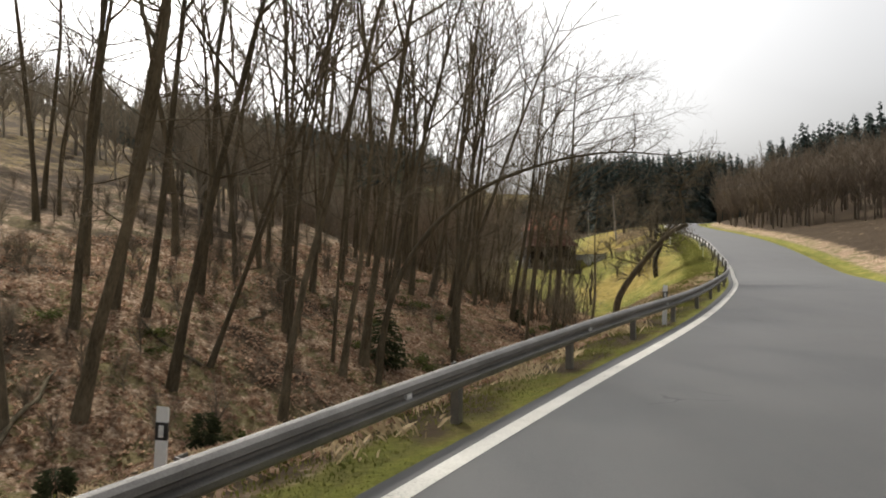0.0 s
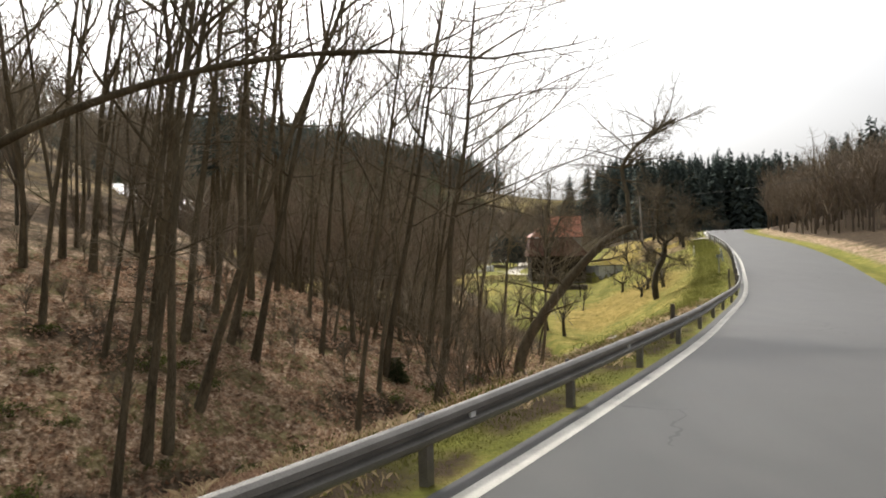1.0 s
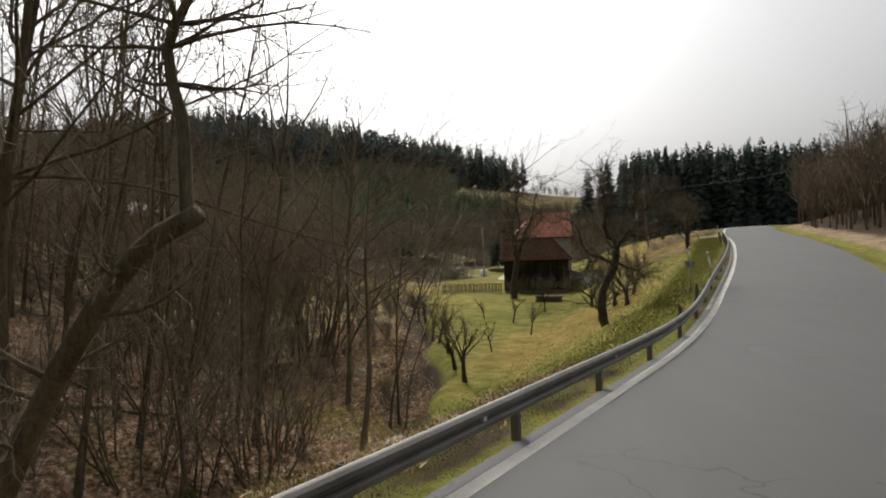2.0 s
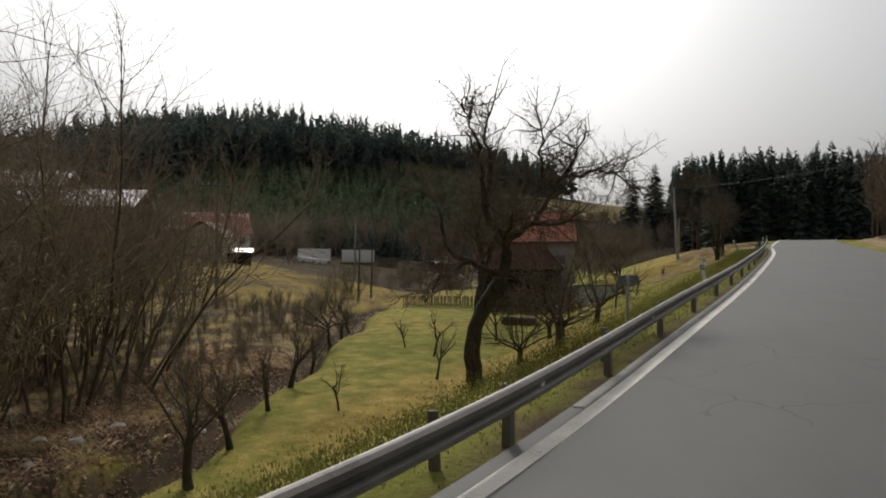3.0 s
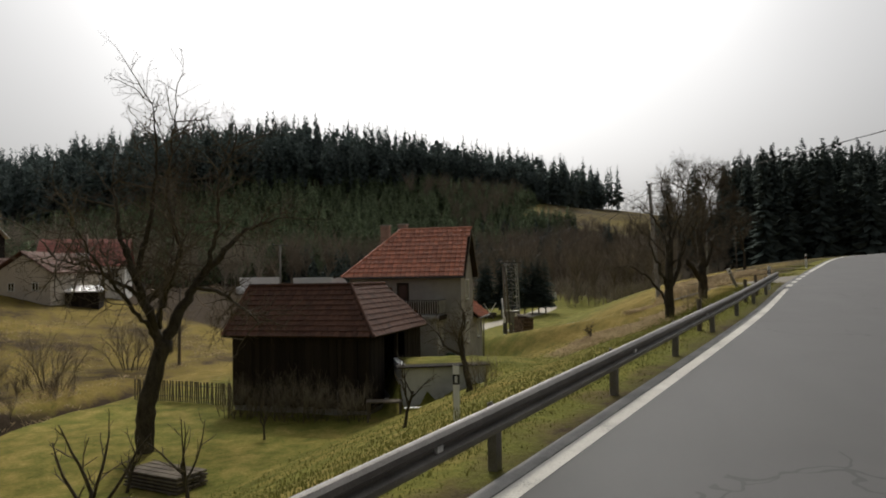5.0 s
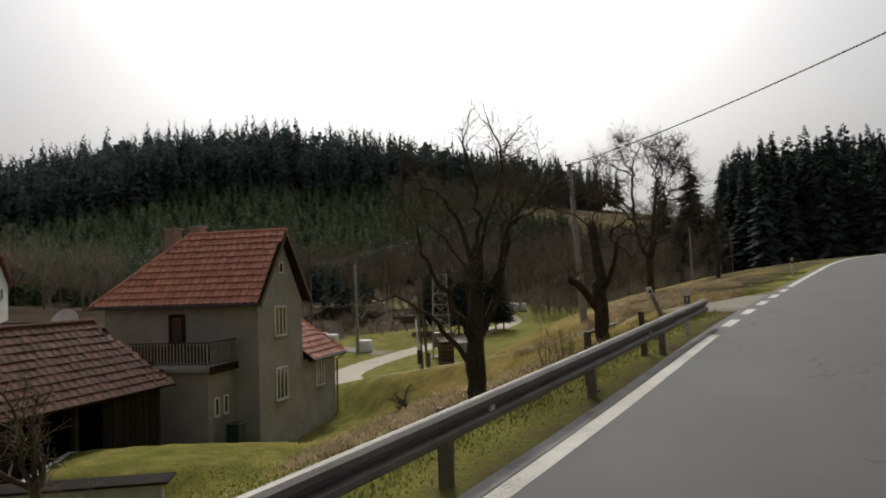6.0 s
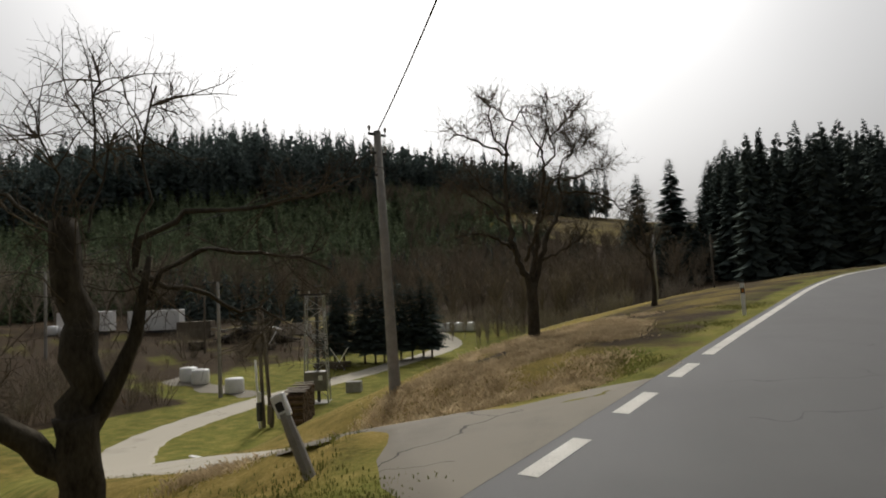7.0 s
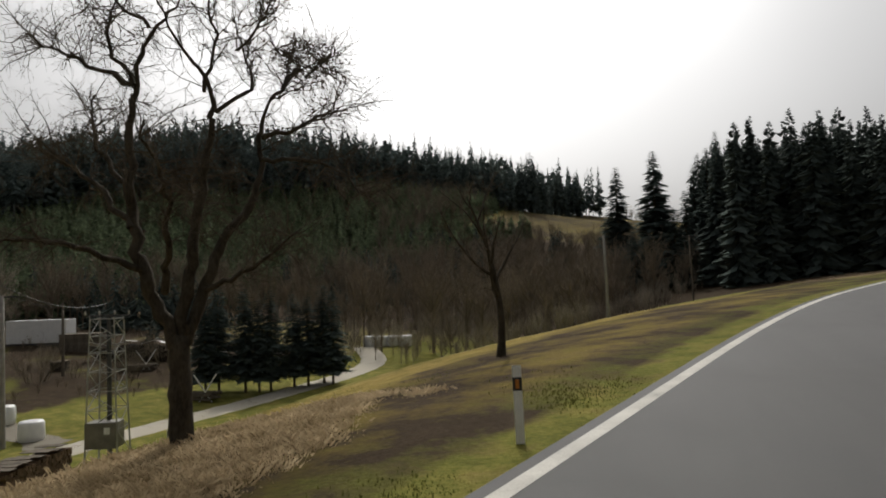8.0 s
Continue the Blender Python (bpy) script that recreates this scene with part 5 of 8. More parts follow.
# two old trees close to the rail
limbed_tree("fruit_tree", 309, 37.75, 107.6, (0.708, 0.71), ((0, -0.15), (0.02, 1.4), (0.1, 2.8), (0.18, 3.8)), (0.25, 0.15), (
    (0.12, 0.02, -0.3, (0.1, 1.7), (0.5, 2.4), (0.85, 3.5), (1.15, 4.4), (2.0, 5.8)),
    (0.06, 0.01, 0.6, (1.15, 4.3), (2.1, 4.7), (2.8, 5.6)),
    (0.07, 0.01, 0.3, (0.18, 3.6), (0.32, 4.9), (-0.05, 6.4)),
    (0.06, 0.01, -0.6, (0.2, 3.7), (0.6, 5.0), (0.55, 6.2)),
    (0.06, 0.01, 0.9, (0.85, 3.5), (1.2, 4.9), (1.4, 6.3)),
    (0.09, 0.012, -0.5, (-0.05, 1.6), (-0.8, 2.7), (-1.4, 3.6), (-1.6, 4.4)),
    (0.07, 0.01, 0.7, (0.1, 3.3), (-0.5, 4.8), (-1.3, 5.4)),
    (0.08, 0.012, 1.2, (-0.02, 1.0), (-0.6, 1.8), (-1.3, 2.5), (-2.0, 2.6)),
    (0.05, 0.01, 1.8, (0.1, 2.8), (-0.2, 3.9), (-0.6, 4.8)),
    (0.05, 0.01, -1.6, (0.1, 2.4), (0.3, 3.4), (0.2, 4.6))),
    "bare fruit tree with lopped trunk and long shoots beside the guardrail", twigs=12, reach=(0.6, 1.7), fine=0.014, size=0.92)


limbed_tree("pollard_tree", 77, 39.85, 116.0, (0.716, 0.698), ((0, -0.15), (-0.05, 0.7), (-0.08, 1.3), (-0.1, 1.8)), (0.25, 0.235), (
    (0.205, 0.15, 0.1, (-0.1, 1.6), (-0.02, 2.4), (-0.1, 3.2), (-0.2, 3.95)),
    (0.145, 0.10, -0.2, (0.0, 1.6), (0.36, 2.3), (0.58, 2.9), (0.58, 3.5)),
    (0.15, 0.11, -0.2, (-0.15, 1.2), (-0.55, 1.55), (-1.1, 2.0), (-1.4, 2.3)),
    (0.04, 0.008, 0.5, (0.58, 3.1), (1.2, 3.6), (2.0, 3.6), (2.9, 3.4)),
    (0.04, 0.008, -0.5, (0.5, 3.4), (0.9, 3.9), (1.9, 4.1), (2.7, 4.3)),
    (0.035, 0.008, 0.8, (0.55, 3.3), (1.1, 3.1), (1.8, 2.9), (2.5, 2.7)),
    (0.03, 0.008, 0.7, (-0.2, 3.8), (-0.8, 4.3), (-1.5, 4.4)),
    (0.016, 0.005, 0.2, (-0.15, 3.85), (0.05, 4.8), (0.1, 5.9)),
    (0.016, 0.005, -0.2, (0.5, 3.4), (0.62, 4.4), (0.7, 5.5)),
    (0.014, 0.005, 0.3, (-0.2, 3.85), (-0.3, 4.6), (-0.6, 5.1)),
    (0.014, 0.005, 0.3, (0.0, 3.8), (0.15, 4.4), (0.3, 5.0))),
    "stout pollarded old tree with stubby limbs and shoots", twigs=10, reach=(0.5, 1.3), fine=0.012, start=0.55)
# spreading tree in the garden before the barn
limbed_tree("garden_tree", 321, 18.45, 98.9, (0.65, 0.76), ((0, -0.2), (0.1, 1.8), (0.42, 3.2), (0.75, 4.3)), (0.36, 0.28), (
    (0.24, 0.03, 0.4, (0.75, 4.2), (1.3, 5.4), (2.2, 6.7), (3.4, 8.1), (4.4, 8.8), (5.8, 9.2)),
    (0.21, 0.03, -0.5, (0.6, 4.1), (0.1, 5.4), (-0.35, 6.6), (-0.9, 8.4), (-1.2, 10.6)),
    (0.13, 0.02, 0.3, (0.1, 5.6), (0.9, 6.8), (1.3, 7.8), (0.9, 9.6), (1.0, 12.0), (1.3, 13.6)),
    (0.12, 0.02, -1.0, (-0.3, 6.6), (0.1, 8.6), (0.3, 10.8), (0.1, 13.4)),
    (0.10, 0.02, 1.2, (1.9, 6.3), (3.0, 6.0), (4.2, 5.2), (4.9, 4.5)),
    (0.11, 0.02, -1.8, (2.2, 6.7), (2.6, 8.4), (2.5, 10.4), (2.9, 11.8)),
    (0.10, 0.02, 2.4, (0.4, 4.8), (1.2, 7.4), (1.6, 10.4)),
    (0.10, 0.02, -2.6, (0.3, 4.6), (-1.2, 6.4), (-2.8, 8.6)),
    (0.09, 0.02, -1.4, (-0.2, 6.0), (-1.8, 7.0), (-3.4, 7.6)),
    (0.08, 0.02, -3.4, (0.5, 4.8), (0.6, 6.4), (0.8, 8.2))),
    "big bare spreading tree in the garden", twigs=18, reach=(1.4, 3.0), fine=0.03, start=0.25)
orchard_tree(apple_kinds[0], 29.8, 104.3, 40, 1.05, "small bare apple tree on the garage's grass roof")
for k, (x, y, i, size) in enumerate(((25.1, 70.6, 0, 1.2), (23.6, 71.8, 1, 1.05), (25.1, 75.8, 1, 1.3), (26.6, 77.2, 0, 1.15), (24.4, 82.8, 0, 1.1))):
    orchard_tree(vase_kinds[i], x, y, (10, 75, 200, 300, 140)[k], size, "bare apple tree with spreading shoots on the bank")
orchard_tree(apple_kinds[2], 11.0, 86.1, 20, 0.85, "small bare apple tree at the brook")
for k, (x, y, i, s) in enumerate(((15.97, 61.95, 2, 0.9), (15.2, 65.6, 0, 0.8), (14.4, 70.0, 1, 0.8), (13.4, 74.4, 0, 0.85), (12.3, 79.5, 1, 0.8), (9.6, 92.5, 2, 0.8), (8.6, 97.0, 1, 0.8))):
    orchard_tree(upright_kinds[i], x, y, k * 77, s * 1.1, "small bare fruit tree in a row along the brook")
for k, (x, y, i, s) in enumerate(((19.5, 76.6, 1, 1.35), (18.3, 82.0, 0, 1.2), (21.0, 88.0, 2, 1.2), (16.0, 85.0, 1, 1.0), (25.5, 92.0, 0, 1.2), (17.0, 70.5, 0, 0.9), (28.0, 86.0, 2, 1.0), (21.0, 95.0, 1, 1.0), (30.0, 95.5, 0, 1.0), (22.0, 101.5, 1, 1.0))):
    orchard_tree(young_kinds[i], x, y, k * 51, s, "young staked fruit tree on the orchard grass", "young_fruit_tree", "young fruit trees")
orchard_tree(apple(333, 5.2, 0.13, 0.8, style=LEADER), 46.05, 146.0, 75, 1.0, "slim bare tree on the meadow edge")
orchard_tree(apple_kinds[1], 34.0, 113.5, 75, 0.5, "low bare bush tree on the dry bank")


def leaning_tree():
    """The tree that leans out over the rail, with a limb standing up at its bend."""
    rng = random.Random(5)
    x0, y0 = 11.3, 37.6
    base = Vector((x0, y0, gz(x0, y0)))
    out = []
    rel = [Vector((0, 0, -0.1)), Vector((0.15, -0.1, 1.0)), Vector((0.8, -0.3, 2.2)), Vector((1.9, -0.7, 3.7)), Vector((2.9, -1.0, 4.75)), Vector((3.7, -1.2, 5.15))]
    line = smooth_path(rel, 0.3)
    out.append((0, line, [0.2 - 0.09 * i / len(line) for i in range(len(line))]))
    up = smooth_path([Vector((3.55, -1.15, 5.1)), Vector((3.5, -1.1, 6.2)), Vector((3.35, -1.1, 7.0)), Vector((3.9, -1.2, 7.8)), Vector((5.0, -1.4, 8.5))], 0.3)
    out.append((1, up, [0.08 - 0.045 * i / len(up) for i in range(len(up))]))
    st = dict(segs=(5, 5, 4, 3), crook=(0.1, 0.16, 0.24, 0.26), lift=(0, 0.03, 0.03, 0.02), taper=(0.5, 0.25, 0.3, 0.5), count=(6, 9, 6), ratio=(1, 0.42, 0.45), spread=((30, 60), (25, 60), (25, 60)), thin=(0.4, 0.4, 0.5))
    st["from"] = (0.2, 0.15, 0.1)
    for k in range(30):
        p = up[len(up) // 4 + rng.randrange(len(up) * 3 // 4)]
        a = rng.uniform(-1.5, 1.5) if k % 4 else rng.uniform(2.4, 3.9)
        grow(rng, p, Vector((math.cos(a), math.sin(a) * 0.8, rng.uniform(-0.15, 0.9))), rng.uniform(0.8, 2.4), 0.026, 1, st, out)
    for k in range(9):
        p = line[len(line) // 3 + rng.randrange(len(line) // 2)]
        a = rng.uniform(0, 6.28)
        grow(rng, p, Vector((math.cos(a), math.sin(a), rng.uniform(-0.2, 0.7))), rng.uniform(1.0, 2.4), 0.04, 1, st, out)
    me = tree_meshes("leaning_tree", out)
    ob = finish_tree("leaning_tree", me, (BARK, TWIG), pose(*base), "dark tree leaning out towards the road, one limb upright", "tree", "")
    return ob


leaning_tree()


def arching_tree():
    """The long trunk that bows over towards the road."""
    rng = random.Random(15)
    x0, y0 = from_uw(22.0, 10.2)
    out = []
    line = smooth_path([Vector((0, 0, -0.1)), Vector((0.4, 0.1, 2.6)), Vector((1.4, 0.2, 4.8)), Vector((3.4, 0.5, 6.8)), Vector((6.2, 0.8, 8.0)), Vector((9.0, 1.2, 8.5)), Vector((11.6, 1.5, 8.4))], 0.4)
    out.append((0, line, [0.13 - 0.11 * i / len(line) for i in range(len(line))]))
    st = dict(segs=(5, 5, 4, 3), crook=(0.1, 0.16, 0.24, 0.26), lift=(0, 0.05, 0.03, 0.02), taper=(0.5, 0.25, 0.3, 0.5), count=(6, 7, 5), ratio=(1, 0.42, 0.45), spread=((30, 60), (25, 60), (25, 60)), thin=(0.4, 0.4, 0.5))
    st["from"] = (0.2, 0.15, 0.1)
    for k in range(16):
        p = line[len(line) // 2 + rng.randrange(len(line) // 2)]
        grow(rng, p, Vector((rng.uniform(0.2, 1.0), rng.uniform(-0.7, 0.7), rng.uniform(-0.2, 0.9))), rng.uniform(0.8, 2.0), 0.022, 1, st, out)
    me = tree_meshes("arching_tree", out)
    return finish_tree("arching_tree", me, (BARK, TWIG), pose(x0, y0, gz(x0, y0)), "thin bare tree bowed in an arch towards the road", "tree", "")


arching_tree()


# ---- conifers ----
def bough_spruce(rng, h, r, boughs, bare=0.08, slim=0.85):
    """A far spruce: uneven drooping boughs with hanging sprays round a thin stem; returns vertices and triangles."""
    v, f = [], []
    for t in range(boughs):
        a = ((t + rng.random()) / boughs) ** 1.12
        z = h * (bare + (0.985 - bare) * a)
        ln = r * max(0.0, 1 - a) ** slim * rng.uniform(0.55, 1.1) + 0.35
        ang = rng.uniform(0, 6.28)
        c, sn = math.cos(ang), math.sin(ang)
        wd = ln * rng.uniform(0.14, 0.26) + 0.1
        drop = ln * (rng.uniform(0.15, 0.6) if a < 0.9 else rng.uniform(-0.5, 0.2))
        s = len(v)
        mx, my, mz = c * ln * 0.55, sn * ln * 0.55, z - drop * 0.4
        v.extend([(0, 0, z + ln * 0.18), (mx - sn * wd, my + c * wd, mz - wd * 0.4), (c * ln, sn * ln, z - drop), (mx + sn * wd, my - c * wd, mz - wd * 0.4)])
        v.append((mx * 0.8 + rng.uniform(-0.2, 0.2), my * 0.8 + rng.uniform(-0.2, 0.2), mz - ln * rng.uniform(0.25, 0.5)))
        f.extend([(s, s + 1, s + 2), (s, s + 2, s + 3), (s, s + 2, s + 4)])
    s = len(v)
    for k in range(4):
        v.append((math.cos(k * 1.571) * h * 0.010, math.sin(k * 1.571) * h * 0.010, -0.5))
    v.append((0, 0, h * 0.985))
    f += [(s + k, s + (k + 1) % 4, s + 4) for k in range(4)]
    return np.array(v), np.array(f)


def far_pine(rng, h, r, tufts_count):
    """A far pine: a bare stem under an uneven rounded crown of tufts."""
    v, f = [], []
    for k in range(tufts_count):
        a = rng.uniform(0, 6.28)
        t = rng.random()
        rad = r * math.sin(math.pi * (0.12 + 0.85 * t)) ** 0.7 * rng.uniform(0.35, 1.1)
        p = Vector((math.cos(a) * rad, math.sin(a) * rad, h * (0.56 + 0.43 * t)))
        d = Vector((math.cos(a) + rng.gauss(0, 0.6), math.sin(a) + rng.gauss(0, 0.6), rng.gauss(0.15, 0.5))).normalized() * r * rng.uniform(0.35, 0.7)
        q = d.cross(Vector((rng.gauss(0, 1), rng.gauss(0, 1), rng.gauss(0, 1)))).normalized() * r * rng.uniform(0.2, 0.36)
        s = len(v)
        v.extend([tuple(p - d), tuple(p + q), tuple(p + d), tuple(p - q)])
        f.extend([(s, s + 1, s + 2), (s, s + 2, s + 3)])
    s = len(v)
    for k in range(4):
        v.append((math.cos(k * 1.571) * h * 0.011, math.sin(k * 1.571) * h * 0.011, -0.5))
    v.append((0, 0, h * 0.92))
    f += [(s + k, s + (k + 1) % 4, s + 4) for k in range(4)]
    return np.array(v), np.array(f)


def bare_mass(rng, h, r, stems, twigs):
    """A far bare broadleaf tree: thin stems and a cloud of slivers."""
    v, f = [], []

    def sliver(p, q, wdt):
        d = q - p
        side = d.cross(Vector((rng.gauss(0, 1), rng.gauss(0, 1), rng.gauss(0, 1)))).normalized() * wdt
        s = len(v)
        v.extend([tuple(p - side), tuple(p + side), tuple(q)])
        f.append((s, s + 1, s + 2))

    tips = []
    for k in range(stems):
        a = rng.uniform(0, 6.28)
        p = Vector((0, 0, h * rng.uniform(0.2, 0.55)))
        q = p + Vector((math.cos(a) * r * rng.uniform(0.3, 1), math.sin(a) * r * rng.uniform(0.3, 1), h * rng.uniform(0.2, 0.45)))
        sliver(p, q, h * 0.006)
        sliver(p, q, h * 0.006)
        tips.append((p, q))
    for k in range(3):
        sliver(Vector((0, 0, -0.5)), Vector((0, 0, h * 0.95)), h * 0.011)
    for k in range(twigs):
        p, q = rng.choice(tips)
        b = p.lerp(q, rng.uniform(0.3, 1.0))
        d = Vector((rng.gauss(0, 0.6), rng.gauss(0, 0.6), rng.uniform(0.2, 1.2))).normalized() * h * rng.uniform(0.06, 0.16)
        sliver(b, b + d, h * 0.0022)
    return np.array(v), np.array(f)


def scatter(name, templates, spots, mat, label, category):
    """Many far trees as one mesh: spots are rows of x, y, z, turn, scale, which."""
    vs, fs, base = [], [], 0
    for x, y, z, turn, s, k in spots:
        v, f = templates[int(k)]
        c, sn = math.cos(turn), math.sin(turn)
        vs.append(np.stack([(v[:, 0] * c - v[:, 1] * sn) * s + x, (v[:, 0] * sn + v[:, 1] * c) * s + y, v[:, 2] * s + z], 1))
        fs.append(f + base)
        base += len(v)
    v, f = np.concatenate(vs), np.concatenate(fs)
    me = bpy.data.meshes.new(name)
    me.vertices.add(len(v))
    me.vertices.foreach_set("co", v.reshape(-1).astype(np.float32))
    me.loops.add(len(f) * 3)
    me.loops.foreach_set("vertex_index", f.reshape(-1).astype(np.int32))
    me.polygons.add(len(f))
    me.polygons.foreach_set("loop_start", np.arange(0, len(f) * 3, 3, dtype=np.int32))
    me.update(calc_edges=True)
    me.materials.append(mat)
    return tagged(new(name, me), label, category, kind="stuff")


rng = random.Random(21)
far_spruce = [bough_spruce(rng, rng.uniform(19, 26), rng.uniform(2.8, 3.9), 84, bare=rng.uniform(0.1, 0.35), slim=rng.uniform(0.65, 0.95)) for _ in range(7)]
far_spruce += [bough_spruce(rng, rng.uniform(17, 22), 2.6, 60, bare=0.42, slim=0.6), far_pine(rng, 20, 2.3, 60)]
low_spruce = [bough_spruce(rng, 8, 2.2, 44, bare=0.03) for _ in range(4)]
far_bare = [bare_mass(rng, 13, 3.8, 24, 190) for _ in range(5)]


def hill_spots(count, us, ws, keep, smin, smax, kinds, seed):
    r = np.random.RandomState(seed)
    u, w = r.uniform(*us, count * 6), r.uniform(*ws, count * 6)
    ok = keep(u, w)
    u, w = u[ok][:count], w[ok][:count]
    x, y = from_uw(u, w)
    z = land(u, w) - 0.3
    return np.stack([x, y, z, r.uniform(0, 6.28, len(u)), r.uniform(smin, smax, len(u)), r.randint(0, kinds, len(u))], 1)


def crest_w(u):
    return np.clip(251 - (u - 280) * 0.34, 150, 330)


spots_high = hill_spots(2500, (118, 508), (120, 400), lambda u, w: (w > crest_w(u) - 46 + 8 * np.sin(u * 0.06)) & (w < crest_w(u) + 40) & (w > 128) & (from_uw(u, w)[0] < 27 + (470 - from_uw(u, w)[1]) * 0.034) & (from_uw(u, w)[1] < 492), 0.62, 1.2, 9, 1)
# the hilltop's haze is in the needle colour
scatter("spruce_forest", far_spruce, spots_high, NEEDLE_HAZED, "dark spruce forest covering the top of the hill", "forest")
def open_field(u, w):
    x, y = from_uw(u, w)
    return (y > 345) & (x > -10) & (w < crest_w(u) - 20)


spots_young = hill_spots(4600, (110, 400), (104, 260), lambda u, w: (w < crest_w(u) - 38 + 8 * np.sin(u * 0.06)) & (w > 114) & ~open_field(u, w), 0.45, 1.2, 4, 2)
scatter("young_plantation", low_spruce, spots_young, NEEDLE_YOUNG, "lighter green young conifers on the lower hillside", "forest")
spots_brown = hill_spots(1500, (60, 470), (40, 215), lambda u, w: ~open_field(u, w) & (((w > 98) & (w < 126) & (u > 90) & (u < 210)) | ((u > 192) & (w > 34 + 0.1 * (u - 190)) & (w < np.where(u < 285, 128, 150))) | ((u > 300) & (w < crest_w(u) - 50)) | ((u > 60) & (u < 150) & (w > 100) & (w < 190))), 0.35, 1.05, 5, 3)
near_field = (spots_brown[:, 0] > -14) & (spots_brown[:, 1] > 190)
spots_brown[near_field, 4] *= np.interp(spots_brown[near_field, 1], (190, 270, 300, 340), (1.05, 1.0, 0.8, 0.55))
spots_mixed = hill_spots(300, (180, 300), (84, 132), lambda u, w: (np.sin(u * 0.11) + np.sin(w * 0.23 + u * 0.05) > 0.35) & ~open_field(u, w), 0.4, 1.15, 4, 31)
scatter("scattered_conifers", low_spruce, spots_mixed, NEEDLE, "dark young conifers scattered in the leafless woods", "forest")
# woods behind the first stretch take the twig colour lightened for haze
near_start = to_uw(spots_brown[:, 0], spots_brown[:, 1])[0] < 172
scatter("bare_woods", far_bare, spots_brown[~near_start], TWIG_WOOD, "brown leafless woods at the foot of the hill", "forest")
scatter("pale_bare_woods", far_bare, spots_brown[near_start], TWIG_HAZED, "leafless woods above the farm, haze painted into their grey-brown", "forest")
spots_rim = hill_spots(26, (468, 510), (110, 160), lambda u, w: (from_uw(u, w)[0] > 30) & (from_uw(u, w)[0] < 66) & (from_uw(u, w)[1] > 470), 0.35, 0.75, 5, 23)
scatter("rim_bare_trees", far_bare, spots_rim, TWIG_HAZED, "rounded leafless trees on the far rim of the field", "trees")
spots_right = hill_spots(820, (215, 330), (-130, 80), lambda u, w: ((w - at(EDGE, u) > 9) & (from_uw(u, w)[0] > 56 + 0.045 * (from_uw(u, w)[1] - 125)) & (from_uw(u, w)[1] > 244)) | ((w - at(EDGE, u) < -12) & (u > 250)), 0.98, 1.14, 6, 4)
stand_spruce = [bough_spruce(rng, rng.uniform(22, 26.5), rng.uniform(3.6, 4.9), 270, bare=0.04, slim=rng.uniform(0.6, 0.9)) for _ in range(6)]
scatter("spruce_stand", stand_spruce, spots_right, NEEDLE, "dense dark spruce stand where the road goes on", "forest")
spots_verge = hill_spots(750, (70, 250), (-60, -6), lambda u, w: (w - at(EDGE, u) < -11.0 - np.clip(110 - u, 0, 40) * 0.4), 0.6, 1.1, 5, 5)
scatter("roadside_bare_woods", far_bare, spots_verge, TWIG_RED, "dark leafless woods beyond the far side of the road", "forest")
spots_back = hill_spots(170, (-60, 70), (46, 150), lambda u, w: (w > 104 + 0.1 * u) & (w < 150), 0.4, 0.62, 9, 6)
# same haze-paled needles as on the hilltop
scatter("upper_spruce_wood", far_spruce, spots_back, NEEDLE_HAZED, "spruce wood above the brown grassy slope", "forest")
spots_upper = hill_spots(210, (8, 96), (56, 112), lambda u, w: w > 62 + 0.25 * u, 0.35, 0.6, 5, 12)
# haze over these slopes is painted into the twig colour
scatter("upper_bare_woods", far_bare, spots_upper, TWIG_HAZED, "thin leafless woods above the grassy slope", "forest")
spots_under = hill_spots(800, (188, 300), (20, 78), lambda u, w: (w > 33 + 0.1 * (u - 190)) & (w - at(EDGE, u) > 24), 0.16, 0.38, 5, 8)
scatter("woodland_undergrowth", far_bare, spots_under, TWIG_HAZED, "dark leafless undergrowth along the edge of the woods", "forest")
spots_fill = hill_spots(75, (44, 84), (28, 84), lambda u, w: (w > 30 + 0.3 * (u - 44)) & (w < 60 + 0.4 * (u - 44)), 0.5, 0.9, 5, 7)
scatter("slope_bare_woods", far_bare, spots_fill, TWIG_HAZED, "thin leafless woods on the slope", "forest")

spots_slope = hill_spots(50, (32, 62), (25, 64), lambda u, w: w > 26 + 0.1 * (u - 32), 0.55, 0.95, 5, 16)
scatter("hillside_bare_woods", far_bare, spots_slope, TWIG_HAZED, "grey-brown leafless trees on the slope behind the wood", "forest")
spots_brush = hill_spots(420, (-8, 62), (10, 46), lambda u, w: (w - at(EDGE, u) > 12.5 + 3 * np.sin(u * 0.4)) & (w - at(EDGE, u) < 36), 0.07, 0.2, 5, 14)
scatter("woodland_brush", far_bare, spots_brush, TWIG, "grey-brown leafless brush under the bare trees", "brush")
spots_bank = hill_spots(420, (54, 104), (17, 52), lambda u, w: (w > brook_w(u) + 1.6) & (w < brook_w(u) + 15 + 4 * np.sin(u * 0.4)), 0.05, 0.17, 5, 19)
scatter("brookside_brush", far_bare, spots_bank, TWIG_WOOD, "brown dead stalks and low brush on the brook's far bank", "brush")
spots_yard = hill_spots(300, (146, 192), (54, 92), lambda u, w: (np.sin(u * 0.31) + np.sin(w * 0.43 + 1) > -0.5) & (from_uw(u, w)[0] < 15.5), 0.05, 0.14, 5, 15)
scatter("yard_brush", far_bare, spots_yard, TWIG_RED, "brown dead weeds and brush over the untidy yard", "brush")


